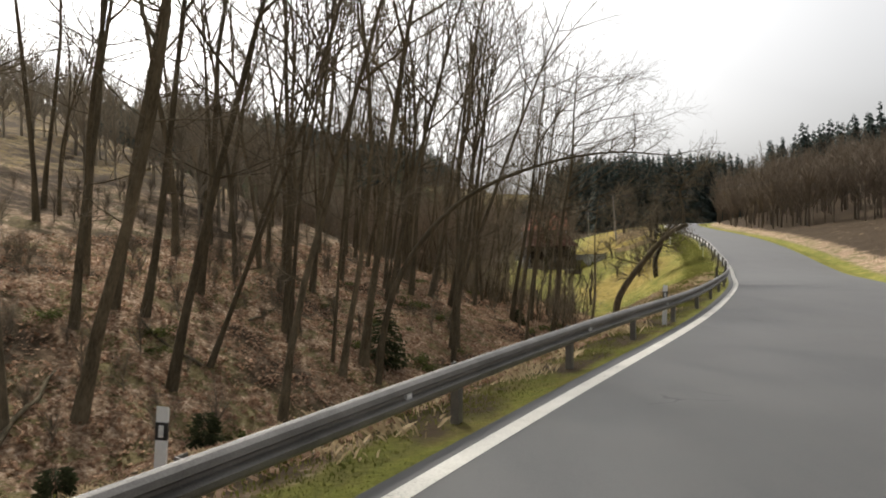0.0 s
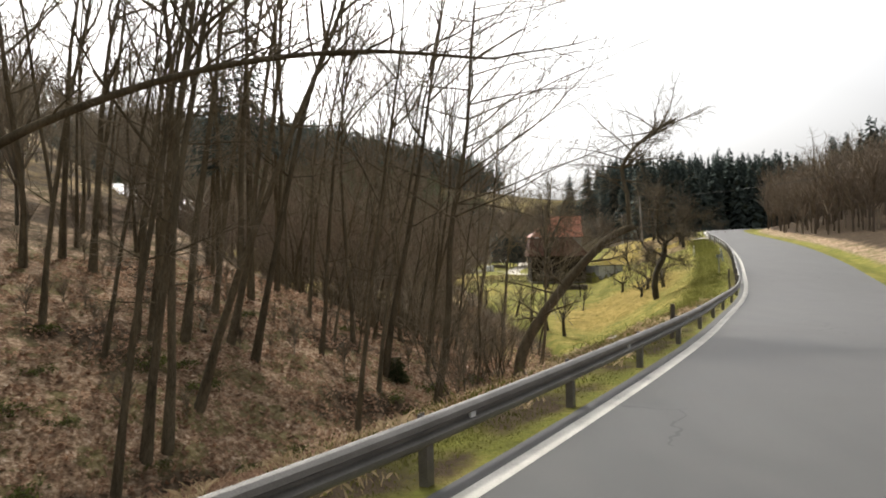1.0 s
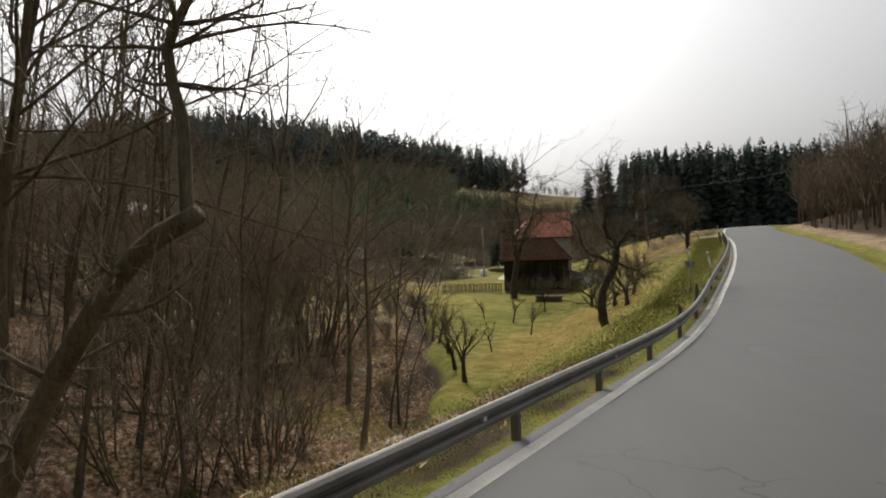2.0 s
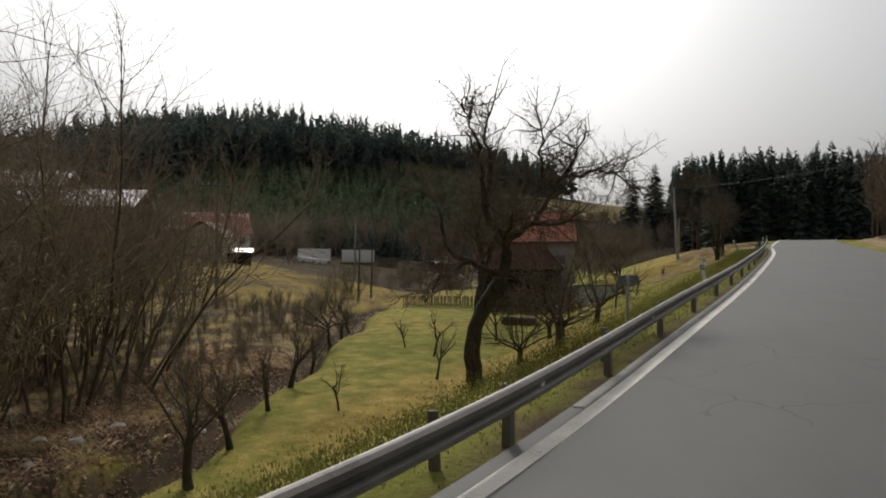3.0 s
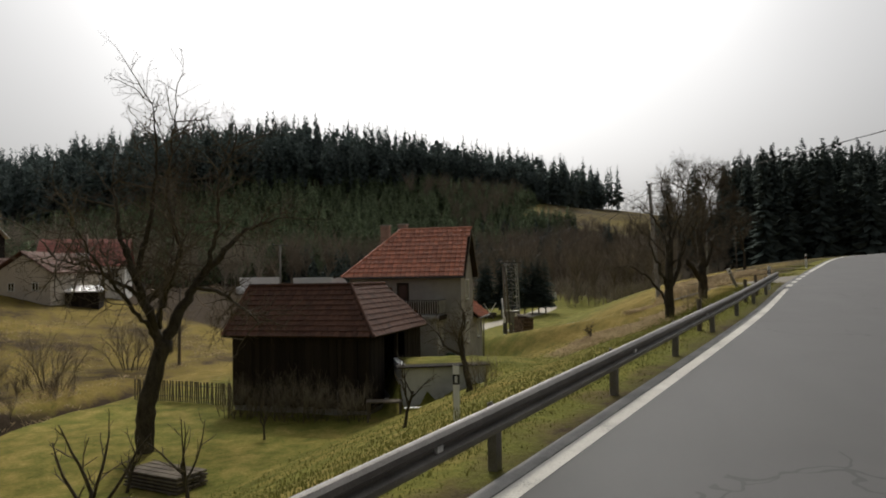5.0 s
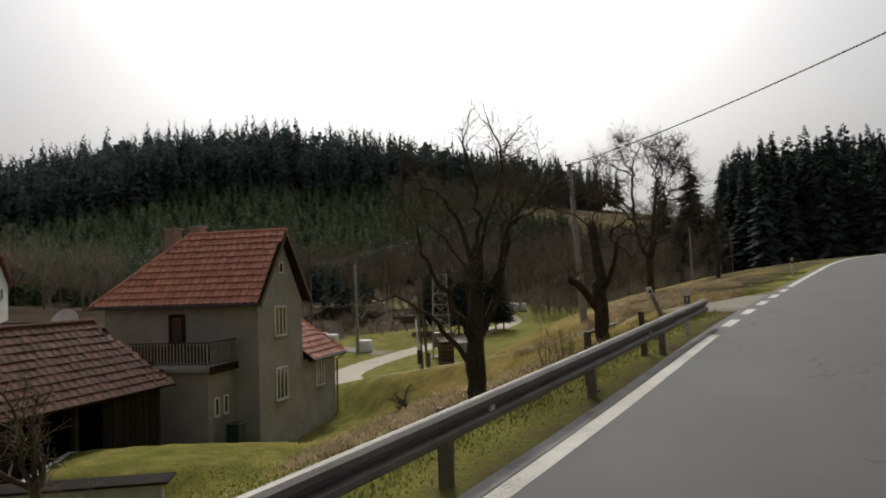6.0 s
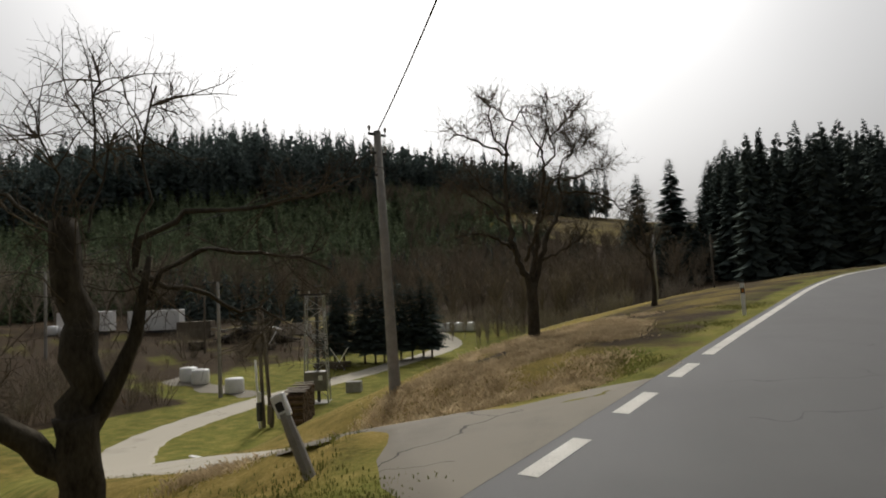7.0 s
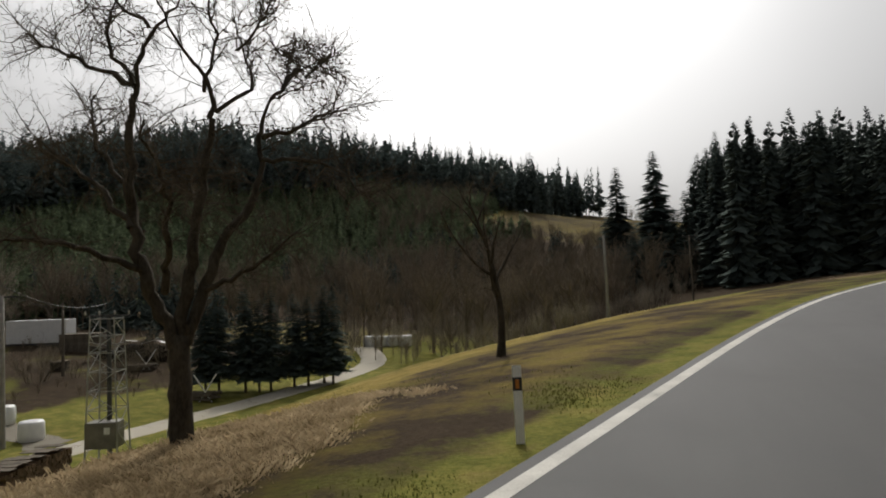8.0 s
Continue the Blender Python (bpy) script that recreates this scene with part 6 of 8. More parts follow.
def spruce_thing(x, y, h, r, seed, label, bare=0.05, group="spruces", boughs=12):
    rng = random.Random(seed)
    ob = thing("spruce", pose(x, y, gz(x, y) - 0.2, 0, 0, rng.uniform(0, 360)), label, "tree", group)
    v, f = [], []
    tube(v, f, [Vector((0, 0, -0.2)), Vector((0, 0, h * 0.5)), Vector((0, 0, h * 0.97))], [h * 0.014, h * 0.009, 0.015], 7)
    put("trunk", v, f, BARK, ob, smooth=True)
    v, f = [], []
    whorls = max(16, int(h * (4.0 if h < 12 else 2.4)))
    for t in range(whorls):
        a = t / whorls
        z = h * (bare + (0.985 - bare) * a)
        rad = r * (1 - a) ** 0.7 * rng.uniform(0.7, 1.2) + 0.2
        for k in range(boughs):
            ang = rng.uniform(0, 6.28)
            ln = rad * rng.uniform(0.7, 1.1)
            out = Vector((math.cos(ang), math.sin(ang), 0))
            side = Vector((-out.y, out.x, 0))
            p0 = Vector((0, 0, z + ln * 0.12))
            p1 = p0 + out * ln * 0.55 + Vector((0, 0, -ln * 0.12))
            p2 = p0 + out * ln + Vector((0, 0, -ln * rng.uniform(0.15, 0.3)))
            wd = ln * (rng.uniform(0.2, 0.3) if 9 < boughs < 20 else rng.uniform(0.05, 0.09))
            s = len(v)
            v += [p0, p1 + side * wd + Vector((0, 0, -0.25 * wd)), p1 + Vector((0, 0, 0.12 * wd)), p1 - side * wd + Vector((0, 0, -0.25 * wd)), p2]
            f += [(s, s + 2, s + 1), (s, s + 3, s + 2), (s + 1, s + 2, s + 4), (s + 2, s + 3, s + 4)]
            for q in range(3):
                b = p0.lerp(p2, rng.uniform(0.25, 0.95))
                e = b + side * rng.uniform(-1, 1) * wd * 1.3 + out * ln * 0.15 + Vector((0, 0, -ln * 0.16))
                s = len(v)
                v += [b, b + out * 0.12, e]
                f += [(s, s + 1, s + 2)]
    put("crown", v, f, NEEDLE if h > 3 else MOSS, ob)
    return ob


spruce_thing(51.7, 270.6, 32.8 - gz(51.7, 270.6), 6.2, 1, "tall spruce standing free at the forest edge")
for k, (x, y, h) in enumerate(((60.2, 285.0, 24.0), (62.6, 279.0, 27.5), (61.8, 293.0, 26.5), (65.0, 283.0, 31.0))):
    spruce_thing(x, y, h, 4.4, 70 + k, "tall dark spruce at the edge of the stand", bare=0.03)
for k, (x, y, h) in enumerate(((47.5, 258.0, 12.0), (55.0, 262.0, 16.0), (57.5, 270.0, 19.0), (50.0, 280.0, 15.0), (41.5, 272.0, 13.0))):
    spruce_thing(x, y, h, 3.9, 80 + k, "dark spruce in the woods below the tall ones", bare=0.03)
spruce_thing(44.5, 266.0, 29.3 - gz(44.5, 266.0), 5.0, 2, "tall slim spruce standing free at the forest edge")
for k in range(9):
    t = k / 8
    spruce_thing(14.6 + 8.0 * t + random.uniform(-0.5, 0.5), 174.0 + 8.0 * t + random.uniform(-0.8, 0.8), random.uniform(7.5, 9.5), 1.75, 10 + k, "dense dark spruce in a row beside the lane", bare=0.16, group="spruces beside the lane")
for k, (x, y, top) in enumerate(((-0.6, 45.9, 13.3), (-2.6, 47.2, 11.0))):
    h = top - gz(x, y)
    spruce_thing(x, y, h, 1.7 - 0.25 * k, 30 + k, "slender thin-crowned spruce among the bare trees", bare=0.5, boughs=5)
for k, (u, w, h) in enumerate(((24.1, 10.9, 2.4), (13.5, 11.0, 1.1), (42.4, 10.0, 1.2), (8.0, 9.6, 0.9))):
    x, y = from_uw(u, w)
    spruce_thing(x, y, h, h * 0.36, 50 + k, "small dark olive-green spruce seedling in leaf litter", bare=0.0, group="spruce seedlings", boughs=20)


# ---- buildings ----
def roof_plane(parent, a, b, c, d, tile, mat, limit, thick=0.09):
    """A roof slope with corners a, b (eave, left to right) and c, d (ridge, right to left): boarding under rows of tiles.
    Tiles up to limit are parts of their own; the rest are joined."""
    a, b, c, d = (Vector(p) for p in (a, b, c, d))
    n = (b - a).cross(d - a).normalized()
    under = [p - n * 0.03 for p in (a, b, c, d)] + [p - n * (0.03 + thick) for p in (a, b, c, d)]
    slope = put("roof_slope", under, [(0, 1, 2, 3), (7, 6, 5, 4), (0, 4, 5, 1), (1, 5, 6, 2), (2, 6, 7, 3), (3, 7, 4, 0)], BOARD, parent)
    x = (b - a).normalized()
    up = n.cross(x).normalized()
    w, h = tile
    rise = (d - a).dot(up)
    rows = max(1, round(rise / h))
    h = rise / rows
    made = 0
    base = TILES.get((round(w, 3), round(h, 3), mat.name))
    if base is None:
        verts, faces = [], []
        old = mat is TILE_OLD
        roll, lift, lip = (0.008, 0.055, 0.006) if old else (0.045, 0.085, 0.02)
        for yy, zz, nose in ((0.0, lift, 1), (0.045, lift * 0.94, 0), (h * 1.12, 0.012, 0)):
            for xx, hz, up_z in ((0, 0.0, 0.25), (w * 0.16, roll, 1.0), (w * 0.36, roll * 0.12, 0.3), (w * 0.7, -0.012, 0.15), (w * 0.97, 0.0, 0.25)):
                verts.append((xx, yy, zz + hz + lip * up_z * nose))
        for r in range(2):
            for k in range(4):
                faces.append((r * 5 + k, r * 5 + k + 1, r * 5 + k + 6, r * 5 + k + 5))
        verts += [(p[0], p[1] + 0.004, p[2] - 0.07) for p in verts[:5]]
        for k in range(4):
            faces.append((15 + k, 16 + k, k + 1, k))
        base = bpy.data.meshes.new("tile")
        base.from_pydata(verts, [], faces)
        base.materials.append(mat)
        TILES[(round(w, 3), round(h, 3), mat.name)] = base
    bulk_v, bulk_f = [], []
    rng = random.Random(int(rise * 1000) + int(abs(a.x) * 10))
    for r in range(rows):
        t = (r + 0.25) / rows
        lo, hi = a.lerp(d, t), b.lerp(c, t)
        span = (hi - lo).dot(x)
        cols = max(1, int(span / w))
        first = lo + x * ((span - cols * w) / 2)
        for k in range(cols):
            o = first + x * (k * w) - up * (h * 0.25)
            m = Matrix((x, up, n)).transposed().to_4x4()
            m.translation = o
            m = m @ pose(0, 0, 0, rng.uniform(-1, 1) * (3.0 if mat is TILE_OLD else 1.5), rng.uniform(-1.2, 1.2), rng.uniform(-0.8, 0.8))
            if made < limit:
                share("tile", base, m, slope)
                made += 1
            else:
                s = len(bulk_v)
                bulk_v += [m @ v.co for v in base.vertices]
                bulk_f += [tuple(s + i for i in p.vertices) for p in base.polygons]
    if bulk_v:
        tagged(put("tiles", bulk_v, bulk_f, mat, slope), kind="stuff")
    return slope


TILES = {}


def ridge_cap(parent, p, q, mat, r=0.09):
    v, f = [], []
    p, q = Vector(p), Vector(q)
    n = max(2, int((q - p).length / 0.38))
    for i in range(n):
        a, b = p.lerp(q, i / n), p.lerp(q, (i + 1.08) / n)
        tube(v, f, [a, b], [r * 1.08, r * 0.9], 7)
    return put("ridge_tiles", v, f, mat, parent)


def wall_block(name, x0, x1, y0, y1, z0, z1, mat, parent, label=""):
    bm = bmesh.new()
    box(bm, x0, x1, y0, y1, z0, z1)
    return part(name, bm, mat, parent, label)


def window(parent, m, w, h, bars=1, sill=True):
    """A casement window in the plane y = 0 of m, looking towards -y, standing 4 cm proud."""
    f = 0.06
    outer = ((-w / 2, 0), (w / 2, 0), (w / 2, h), (-w / 2, h))
    inner = ((-w / 2 + f, f), (w / 2 - f, f), (w / 2 - f, h - f), (-w / 2 + f, h - f))
    verts = [(x, y, z) for y in (-0.05, 0.03) for ring in (outer, inner) for x, z in ring]
    faces = []
    for i in range(4):
        j = (i + 1) % 4
        faces += [(i, j, 4 + j, 4 + i), (8 + j, 8 + i, 12 + i, 12 + j), (j, i, 8 + i, 8 + j), (4 + i, 4 + j, 12 + j, 12 + i)]
    ob = put("window", verts, faces, FRAME_WHITE, parent, "white wooden casement window")
    for k in range(bars):
        c = -w / 2 + w * (k + 1) / (bars + 1)
        bm = bmesh.new()
        box(bm, c - 0.035, c + 0.035, -0.045, 0.02, f, h - f, 0.006)
        part("mullion", bm, FRAME_WHITE, ob)
    ob.matrix_basis = m
    for k in range(bars + 1):
        a = -w / 2 + w * k / (bars + 1) + 0.04
        b = -w / 2 + w * (k + 1) / (bars + 1) - 0.04
        bm = bmesh.new()
        box(bm, a, b, -0.022, -0.010, f * 0.8, h - f * 0.8)
        part("pane", bm, GLASS, ob)
    if sill:
        bm = bmesh.new()
        box(bm, -w / 2 - 0.06, w / 2 + 0.06, -0.14, 0.0, -0.06, -0.012, 0.01)
        part("sill", bm, CONCRETE, ob, "pale window sill")
    return ob


def facing(x, y, z, side):
    """Pose of a window on a wall whose outside looks to the given side of the local frame."""
    return pose(x, y, z, 0, 0, {"front": 0, "right": 90, "back": 180, "left": -90}[side])


SLAT = simple("slat_grey", (0.30, 0.29, 0.27), (0.48, 0.47, 0.44), 3.0, 0.6, bumps=0.05, vary=0.3)


def main_house():
    ob = thing("house", pose(25.9, 118.25, -3.05, 0, 0, 3.5), "grey plastered two-storey house with red tiled half-hipped roof", "house")
    wall = wall_block("wall", -7.3, 0, 0, 4.2, -0.9, 6.1, PLASTER, ob, "weathered grey plaster wall")
    # gables as one prism under the roof
    put("gable", [(0, 0, 6.1), (0, 4.2, 6.1), (0, 2.1, 9.0), (-0.25, 0, 6.1), (-0.25, 4.2, 6.1), (-0.25, 2.1, 9.0)], [(0, 1, 2), (5, 4, 3), (0, 2, 5, 3), (1, 4, 5, 2)], PLASTER, ob)
    wall_block("plinth", -7.32, 0.035, -0.035, 8.0, -0.9, 0.35, CONCRETE, ob, "darker rendered plinth")
    e, r = 6.12, 9.25
    roof_plane(ob, (-7.7, -0.4, e), (0.35, -0.4, e), (0.35, 2.1, r), (-4.4, 2.1, r), (0.31, 0.36), TILE_RED, 300)
    roof_plane(ob, (0.35, 4.6, e), (-7.7, 4.6, e), (-4.4, 2.1, r), (0.35, 2.1, r), (0.31, 0.36), TILE_RED, 0)
    roof_plane(ob, (-7.7, 4.6, e), (-7.7, -0.4, e), (-4.4, 2.1, r), (-4.4, 2.1001, r), (0.31, 0.36), TILE_RED, 0)
    ridge_cap(ob, (-4.4, 2.1, r + 0.03), (0.37, 2.1, r + 0.03), TILE_RED)
    ridge_cap(ob, (-7.7, -0.4, e + 0.05), (-4.4, 2.1, r + 0.03), TILE_RED)
    boxes("bargeboard", [(0.30, 0.36, -0.42, -0.38, e - 0.16, e + 0.02)], TIMBER, ob)
    for s in (-1, 1):
        a, b = Vector((0.37, 2.1 - s * 2.5, e - 0.02)), Vector((0.37, 2.1, r - 0.02))
        put("verge_board", [a, b, b - Vector((0, 0, 0.2)), a - Vector((0, 0, 0.2)), a - Vector((0.03, 0, 0)), b - Vector((0.03, 0, 0)), b - Vector((0.03, 0, 0.2)), a - Vector((0.03, 0, 0.2))], [(0, 1, 2, 3), (7, 6, 5, 4), (0, 4, 5, 1), (2, 6, 7, 3)], TIMBER, ob, "dark timber verge board")
    v, f = [], []
    tube(v, f, [Vector((-7.7, -0.47, e - 0.03)), Vector((0.3, -0.47, e - 0.06))], [0.06, 0.06], 8)
    put("gutter", v, f, STEEL_DARK, ob, "dark metal gutter")
    for x, y, h in ((-4.45, 2.75, 0.38), (-5.6, 2.5, 0.32)):
        bm = bmesh.new()
        box(bm, x - 0.3, x + 0.3, y - 0.25, y + 0.25, 7.6, r + h, 0.02)
        c = part("chimney", bm, CHIMNEY, ob, "short brick chimney")
        boxes("cap", [(x - 0.36, x + 0.36, y - 0.31, y + 0.31, r + h + 0.003, r + h + 0.08)], CONCRETE, c)
    for y, z, w, h in ((1.95, 4.62, 1.05, 1.3), (1.95, 1.87, 1.05, 1.4)):
        window(ob, facing(0.012, y, z, "right"), w, h, 2)
    window(ob, facing(0.012, 2.1, 7.35, "right"), 0.4, 0.5, 0, False)
    # ground-floor projection with the balcony on it
    wall_block("porch_wall", -4.4, -1.15, -1.9, 0, -0.9, 3.55, PLASTER, ob)
    boxes("balcony_slab", [(-4.5, -0.95, -2.1, -0.003, 3.56, 3.74)], CONCRETE, ob, "pale concrete balcony slab")
    railing = boxes("balcony_railing", [(-4.5, -0.97, -2.08, -2.03, 4.66, 4.72), (-1.02, -0.97, -2.03, -0.01, 4.66, 4.72), (-4.5, -0.97, -2.08, -2.03, 3.86, 3.90), (-1.02, -0.97, -2.03, -0.01, 3.86, 3.90)], RAILING, ob, "dark railing with pale upright slats", 0.004)
    boxes("lining_board", [(-4.45, -1.06, -2.015, -1.995, 3.92, 4.62)], BOARD, railing, "dark boarding behind the slats", 0.004)
    boxes("lining_board", [(-1.06, -1.04, -1.99, -0.02, 3.92, 4.62)], BOARD, railing, "", 0.004)
    boxes("fascia", [(-0.945, -0.915, -2.12, -0.006, 3.48, 3.78)], BOARD, ob, "dark timber fascia of the balcony", 0.004)
    slat = boxes("slat", [(-0.022, 0.022, -0.012, 0.012, 0, 0.78)], SLAT, railing, bevel=0.003)
    slat.matrix_basis = pose(-4.4, -2.055, 3.89)
    for k in range(1, 24):
        share("slat", slat.data, pose(-4.4 + k * 0.145, -2.055, 3.89), railing)
    for k in range(13):
        share("slat", slat.data, pose(-0.995, -1.9 + k * 0.145, 3.89, 0, 0, 90), railing)
    for y in (-1.35, -0.7):
        window(ob, facing(-1.138, y, 1.75, "right"), 0.32, 0.75, 0)
    bm = bmesh.new()
    box(bm, -4.15, -3.35, -0.035, 0.02, 3.76, 5.75, 0.01)
    door = part("balcony_door", bm, BOARD, ob, "dark wooden balcony door")
    bm = bmesh.new()
    box(bm, -3.98, -3.52, -0.045, -0.03, 4.6, 5.6)
    part("pane", bm, GLASS, door)
    # annex
    wall_block("annex_wall", -3.9, 0, 4.2, 8.05, -0.9, 3.3, PLASTER, ob)
    e2, r2 = 3.28, 5.45
    roof_plane(ob, (0.4, 4.22, e2), (0.4, 8.5, e2), (-1.9, 6.9, r2), (-1.9, 4.22, r2), (0.31, 0.36), TILE_RED, 120)
    roof_plane(ob, (0.4, 8.5, e2), (-4.2, 8.5, e2), (-1.9, 6.9, r2), (-1.9001, 6.9, r2), (0.31, 0.36), TILE_RED, 0)
    roof_plane(ob, (-4.2, 8.5, e2), (-4.2, 4.22, e2), (-1.9, 4.22, r2), (-1.9, 6.9, r2), (0.31, 0.36), TILE_RED, 0)
    ridge_cap(ob, (0.4, 8.5, e2 + 0.04), (-1.9, 6.9, r2 + 0.02), TILE_RED)
    window(ob, facing(0.012, 6.05, 1.85, "right"), 0.9, 1.25, 2)
    v, f = [], []
    tube(v, f, [Vector((0.47, 4.3, e2 - 0.03)), Vector((0.47, 8.5, e2 - 0.05))], [0.055, 0.055], 8)
    tube(v, f, [Vector((0.47, 8.4, e2 - 0.05)), Vector((0.1, 8.1, e2 - 0.4)), Vector((0.06, 8.1, 0.0))], [0.045, 0.045, 0.045], 8)
    put("downpipe", v, f, STEEL_DARK, ob, "dark metal downpipe")
    return ob


main_house()


def barn():
    ob = thing("barn", pose(-0.08, 0.16, -0.08), "dark timber barn with old brown tiled hipped roof", "barn")
    x0, x1, y0, y1, e, r = 17.15, 25.0, 105.85, 114.3, 0.45, 2.8
    a0, a1, b0, b1 = 17.45, 23.05, 107.85, 112.4
    for quad, lim in ((((x0, y0, e), (x1, y0, e), (a1, b0, r), (a0, b0, r)), 200), (((x1, y0, e), (x1, y1, e), (a1, b1, r), (a1, b0, r)), 220), (((x1, y1, e), (x0, y1, e), (a0, b1, r), (a1, b1, r)), 0), (((x0, y1, e), (x0, y0, e), (a0, b0, r), (a0, b1, r)), 0)):
        roof_plane(ob, *quad, (0.30, 0.32), TILE_OLD, lim)
    put("roof_top", [(a0, b0, r), (a1, b0, r), (a1, b1, r), (a0, b1, r), (a0 + 1.9, b0 + 2.2, r - 0.4), (a0 + 2.2, b0 + 2.3, r - 0.4)], [(0, 1, 5, 4), (1, 2, 5), (2, 3, 4, 5), (3, 0, 4)], BOARD, ob)
    for p, q in (((a0, b0, r), (a1, b0, r)), ((a1, b0, r), (a1, b1, r)), ((x1, y0, e), (a1, b0, r)), ((x0, y0, e), (a0, b0, r))):
        ridge_cap(ob, Vector(p) + Vector((0, 0, 0.05)), Vector(q) + Vector((0, 0, 0.05)), TILE_OLD, 0.085)
    wx0, wx1, wy0, wy1, g = 17.5, 24.65, 106.2, 113.9, -3.5
    wall_block("stone_base", wx0 + 0.05, wx1 - 0.05, wy0 + 0.05, wy1 - 0.05, g, -2.75, CONCRETE, ob, "low rubble base")
    frame = boxes("timber_frame", [(x, x + 0.18, y, y + 0.18, -2.75, 0.5) for x in (wx0 + 0.04, (wx0 + wx1) / 2, wx1 - 0.22) for y in (wy0 + 0.04, (wy0 + wy1) / 2, wy1 - 0.22)] + [(wx0 + 0.05, wx1 - 0.05, wy0 + 0.05, wy1 - 0.05, 0.3, 0.42)], BOARD, ob)
    board = boxes("board", [(-0.098, 0.098, -0.015, 0.015, 0, 3.3)], BOARD, ob, bevel=0.004)
    board.matrix_basis = pose(wx0 + 0.1, wy0, -2.9)
    rng = random.Random(3)
    n = int((wx1 - wx0) / 0.205)
    for k in range(1, n):
        share("board", board.data, pose(wx0 + 0.1 + k * 0.205, wy0 + rng.uniform(-0.012, 0.012), -2.9 + rng.uniform(-0.08, 0.04), 0, rng.uniform(-0.5, 0.5), 0), ob)
    n = int((wy1 - wy0) / 0.205)
    for k in range(n):
        if 8 < k < 24:
            continue        # the open bay
        share("board", board.data, pose(wx1, wy0 + 0.1 + k * 0.205, -2.9, rng.uniform(-0.5, 0.5), 0, 90), ob)
        share("board", board.data, pose(wx0, wy0 + 0.1 + k * 0.205, -2.9, 0, 0, 90), ob)
    for k in range(16):
        share("board", board.data, pose(wx0, wy0 + 0.1 + (k + 8) * 0.205, -2.9, 0, 0, 90), ob)
    n = int((wx1 - wx0) / 0.205)
    for k in range(n):
        share("board", board.data, pose(wx0 + 0.1 + k * 0.205, wy1, -2.9), ob)
    return ob


barn()


def garage():
    a, b = GARAGE_A, GARAGE_B
    yaw = math.degrees(math.atan2(b.y - a.y, b.x - a.x))
    ob = thing("garage", pose(a.x, a.y, -3.2, 0, 0, yaw), "low whitewashed garage dug into the bank, grass roof", "garage")
    ln = (b - a).length
    wall_block("wall", -0.05, ln + 0.1, 0.0, 0.3, -0.4, 2.2, WHITEWASH, ob, "stained whitewashed wall")
    wall_block("side_wall", -0.05, 0.25, 0.3, 4.5, -0.4, 2.15, WHITEWASH, ob)
    boxes("roof_slab", [(-0.3, ln + 0.3, -0.2, 0.75, 2.203, 2.27)], BOARD, ob, "thin dark roof edge", 0.02)
    return ob


garage()


def rubbish_table():
    ob = thing("workbench", pose(25.6, 105.5, gz(25.6, 105.5), 0, 0, 15), "grey wooden bench standing by the barn corner", "bench")
    boxes("top", [(-0.8, 0.8, -0.35, 0.35, 0.72, 0.78)], TIMBER, ob)
    for x in (-0.7, 0.7):
        for y in (-0.28, 0.28):
            boxes("leg", [(x - 0.04, x + 0.04, y - 0.04, y + 0.04, -0.15, 0.717)], TIMBER, ob)
    return ob


rubbish_table()


def crate_stack():
    x, y = 21.8, 95.8
    ob = thing("board_stack", pose(x, y, gz(x, y) - 0.05, 0, 0, -12), "low stack of grey boards on the lawn", "board stack")
    for k in range(5):
        for j in range(4):
            boxes("board", [(-1.25 + 0.05 * (k % 2), 1.2 + 0.05 * (k % 2), -0.6 + j * 0.31, -0.6 + j * 0.31 + 0.27, 0.05 + k * 0.11, 0.05 + k * 0.11 + 0.06)], TIMBER, ob, bevel=0.008)
    boxes("bearer", [(-1.0, -0.85, -0.62, 0.62, -0.1, 0.047), (0.8, 0.95, -0.62, 0.62, -0.1, 0.047)], TIMBER, ob)
    return ob


crate_stack()


def dish():
    ob = thing("satellite_dish", pose(19.0, 115.4, -3.0, 0, 0, 0), "white satellite dish on a mast by the house", "satellite dish")
    v, f = [], []
    tube(v, f, [Vector((0, 0, 0)), Vector((0, 0, 5.65))], [0.03, 0.03], 8)
    put("mast", v, f, STEEL_DARK, ob)
    v, f = [(0, 0, -0.22)], []
    for r in range(1, 5):
        for k in range(16):
            rr = 0.53 * r / 4
            v.append((math.cos(k * math.pi / 8) * rr, math.sin(k * math.pi / 8) * rr, -0.22 + 0.22 * (r / 4) ** 2))
    f += [(0, 1 + k, 1 + (k + 1) % 16) for k in range(16)]
    for r in range(3):
        f += [(1 + r * 16 + k, 1 + (r + 1) * 16 + k, 1 + (r + 1) * 16 + (k + 1) % 16, 1 + r * 16 + (k + 1) % 16) for k in range(16)]
    d = put("reflector_bowl", v, f, PLASTIC_WHITE, ob, smooth=True)
    d.matrix_basis = pose(0, -0.12, 5.65, 62, 0, 20)
    return ob


dish()


def bin_thing():
    ob = thing("waste_bin", pose(25.5, 117.1, gz(25.5, 117.1), 0, 0, 10), "dark green wheeled waste bin by the house wall", "bin")
    bm = bmesh.new()
    box(bm, -0.26, 0.26, -0.3, 0.3, 0.05, 0.95, 0.04)
    part("body", bm, GREEN_BIN, ob)
    bm = bmesh.new()
    box(bm, -0.29, 0.29, -0.34, 0.32, 0.953, 1.04, 0.03)
    part("lid", bm, GREEN_BIN, ob)
    return ob


bin_thing()


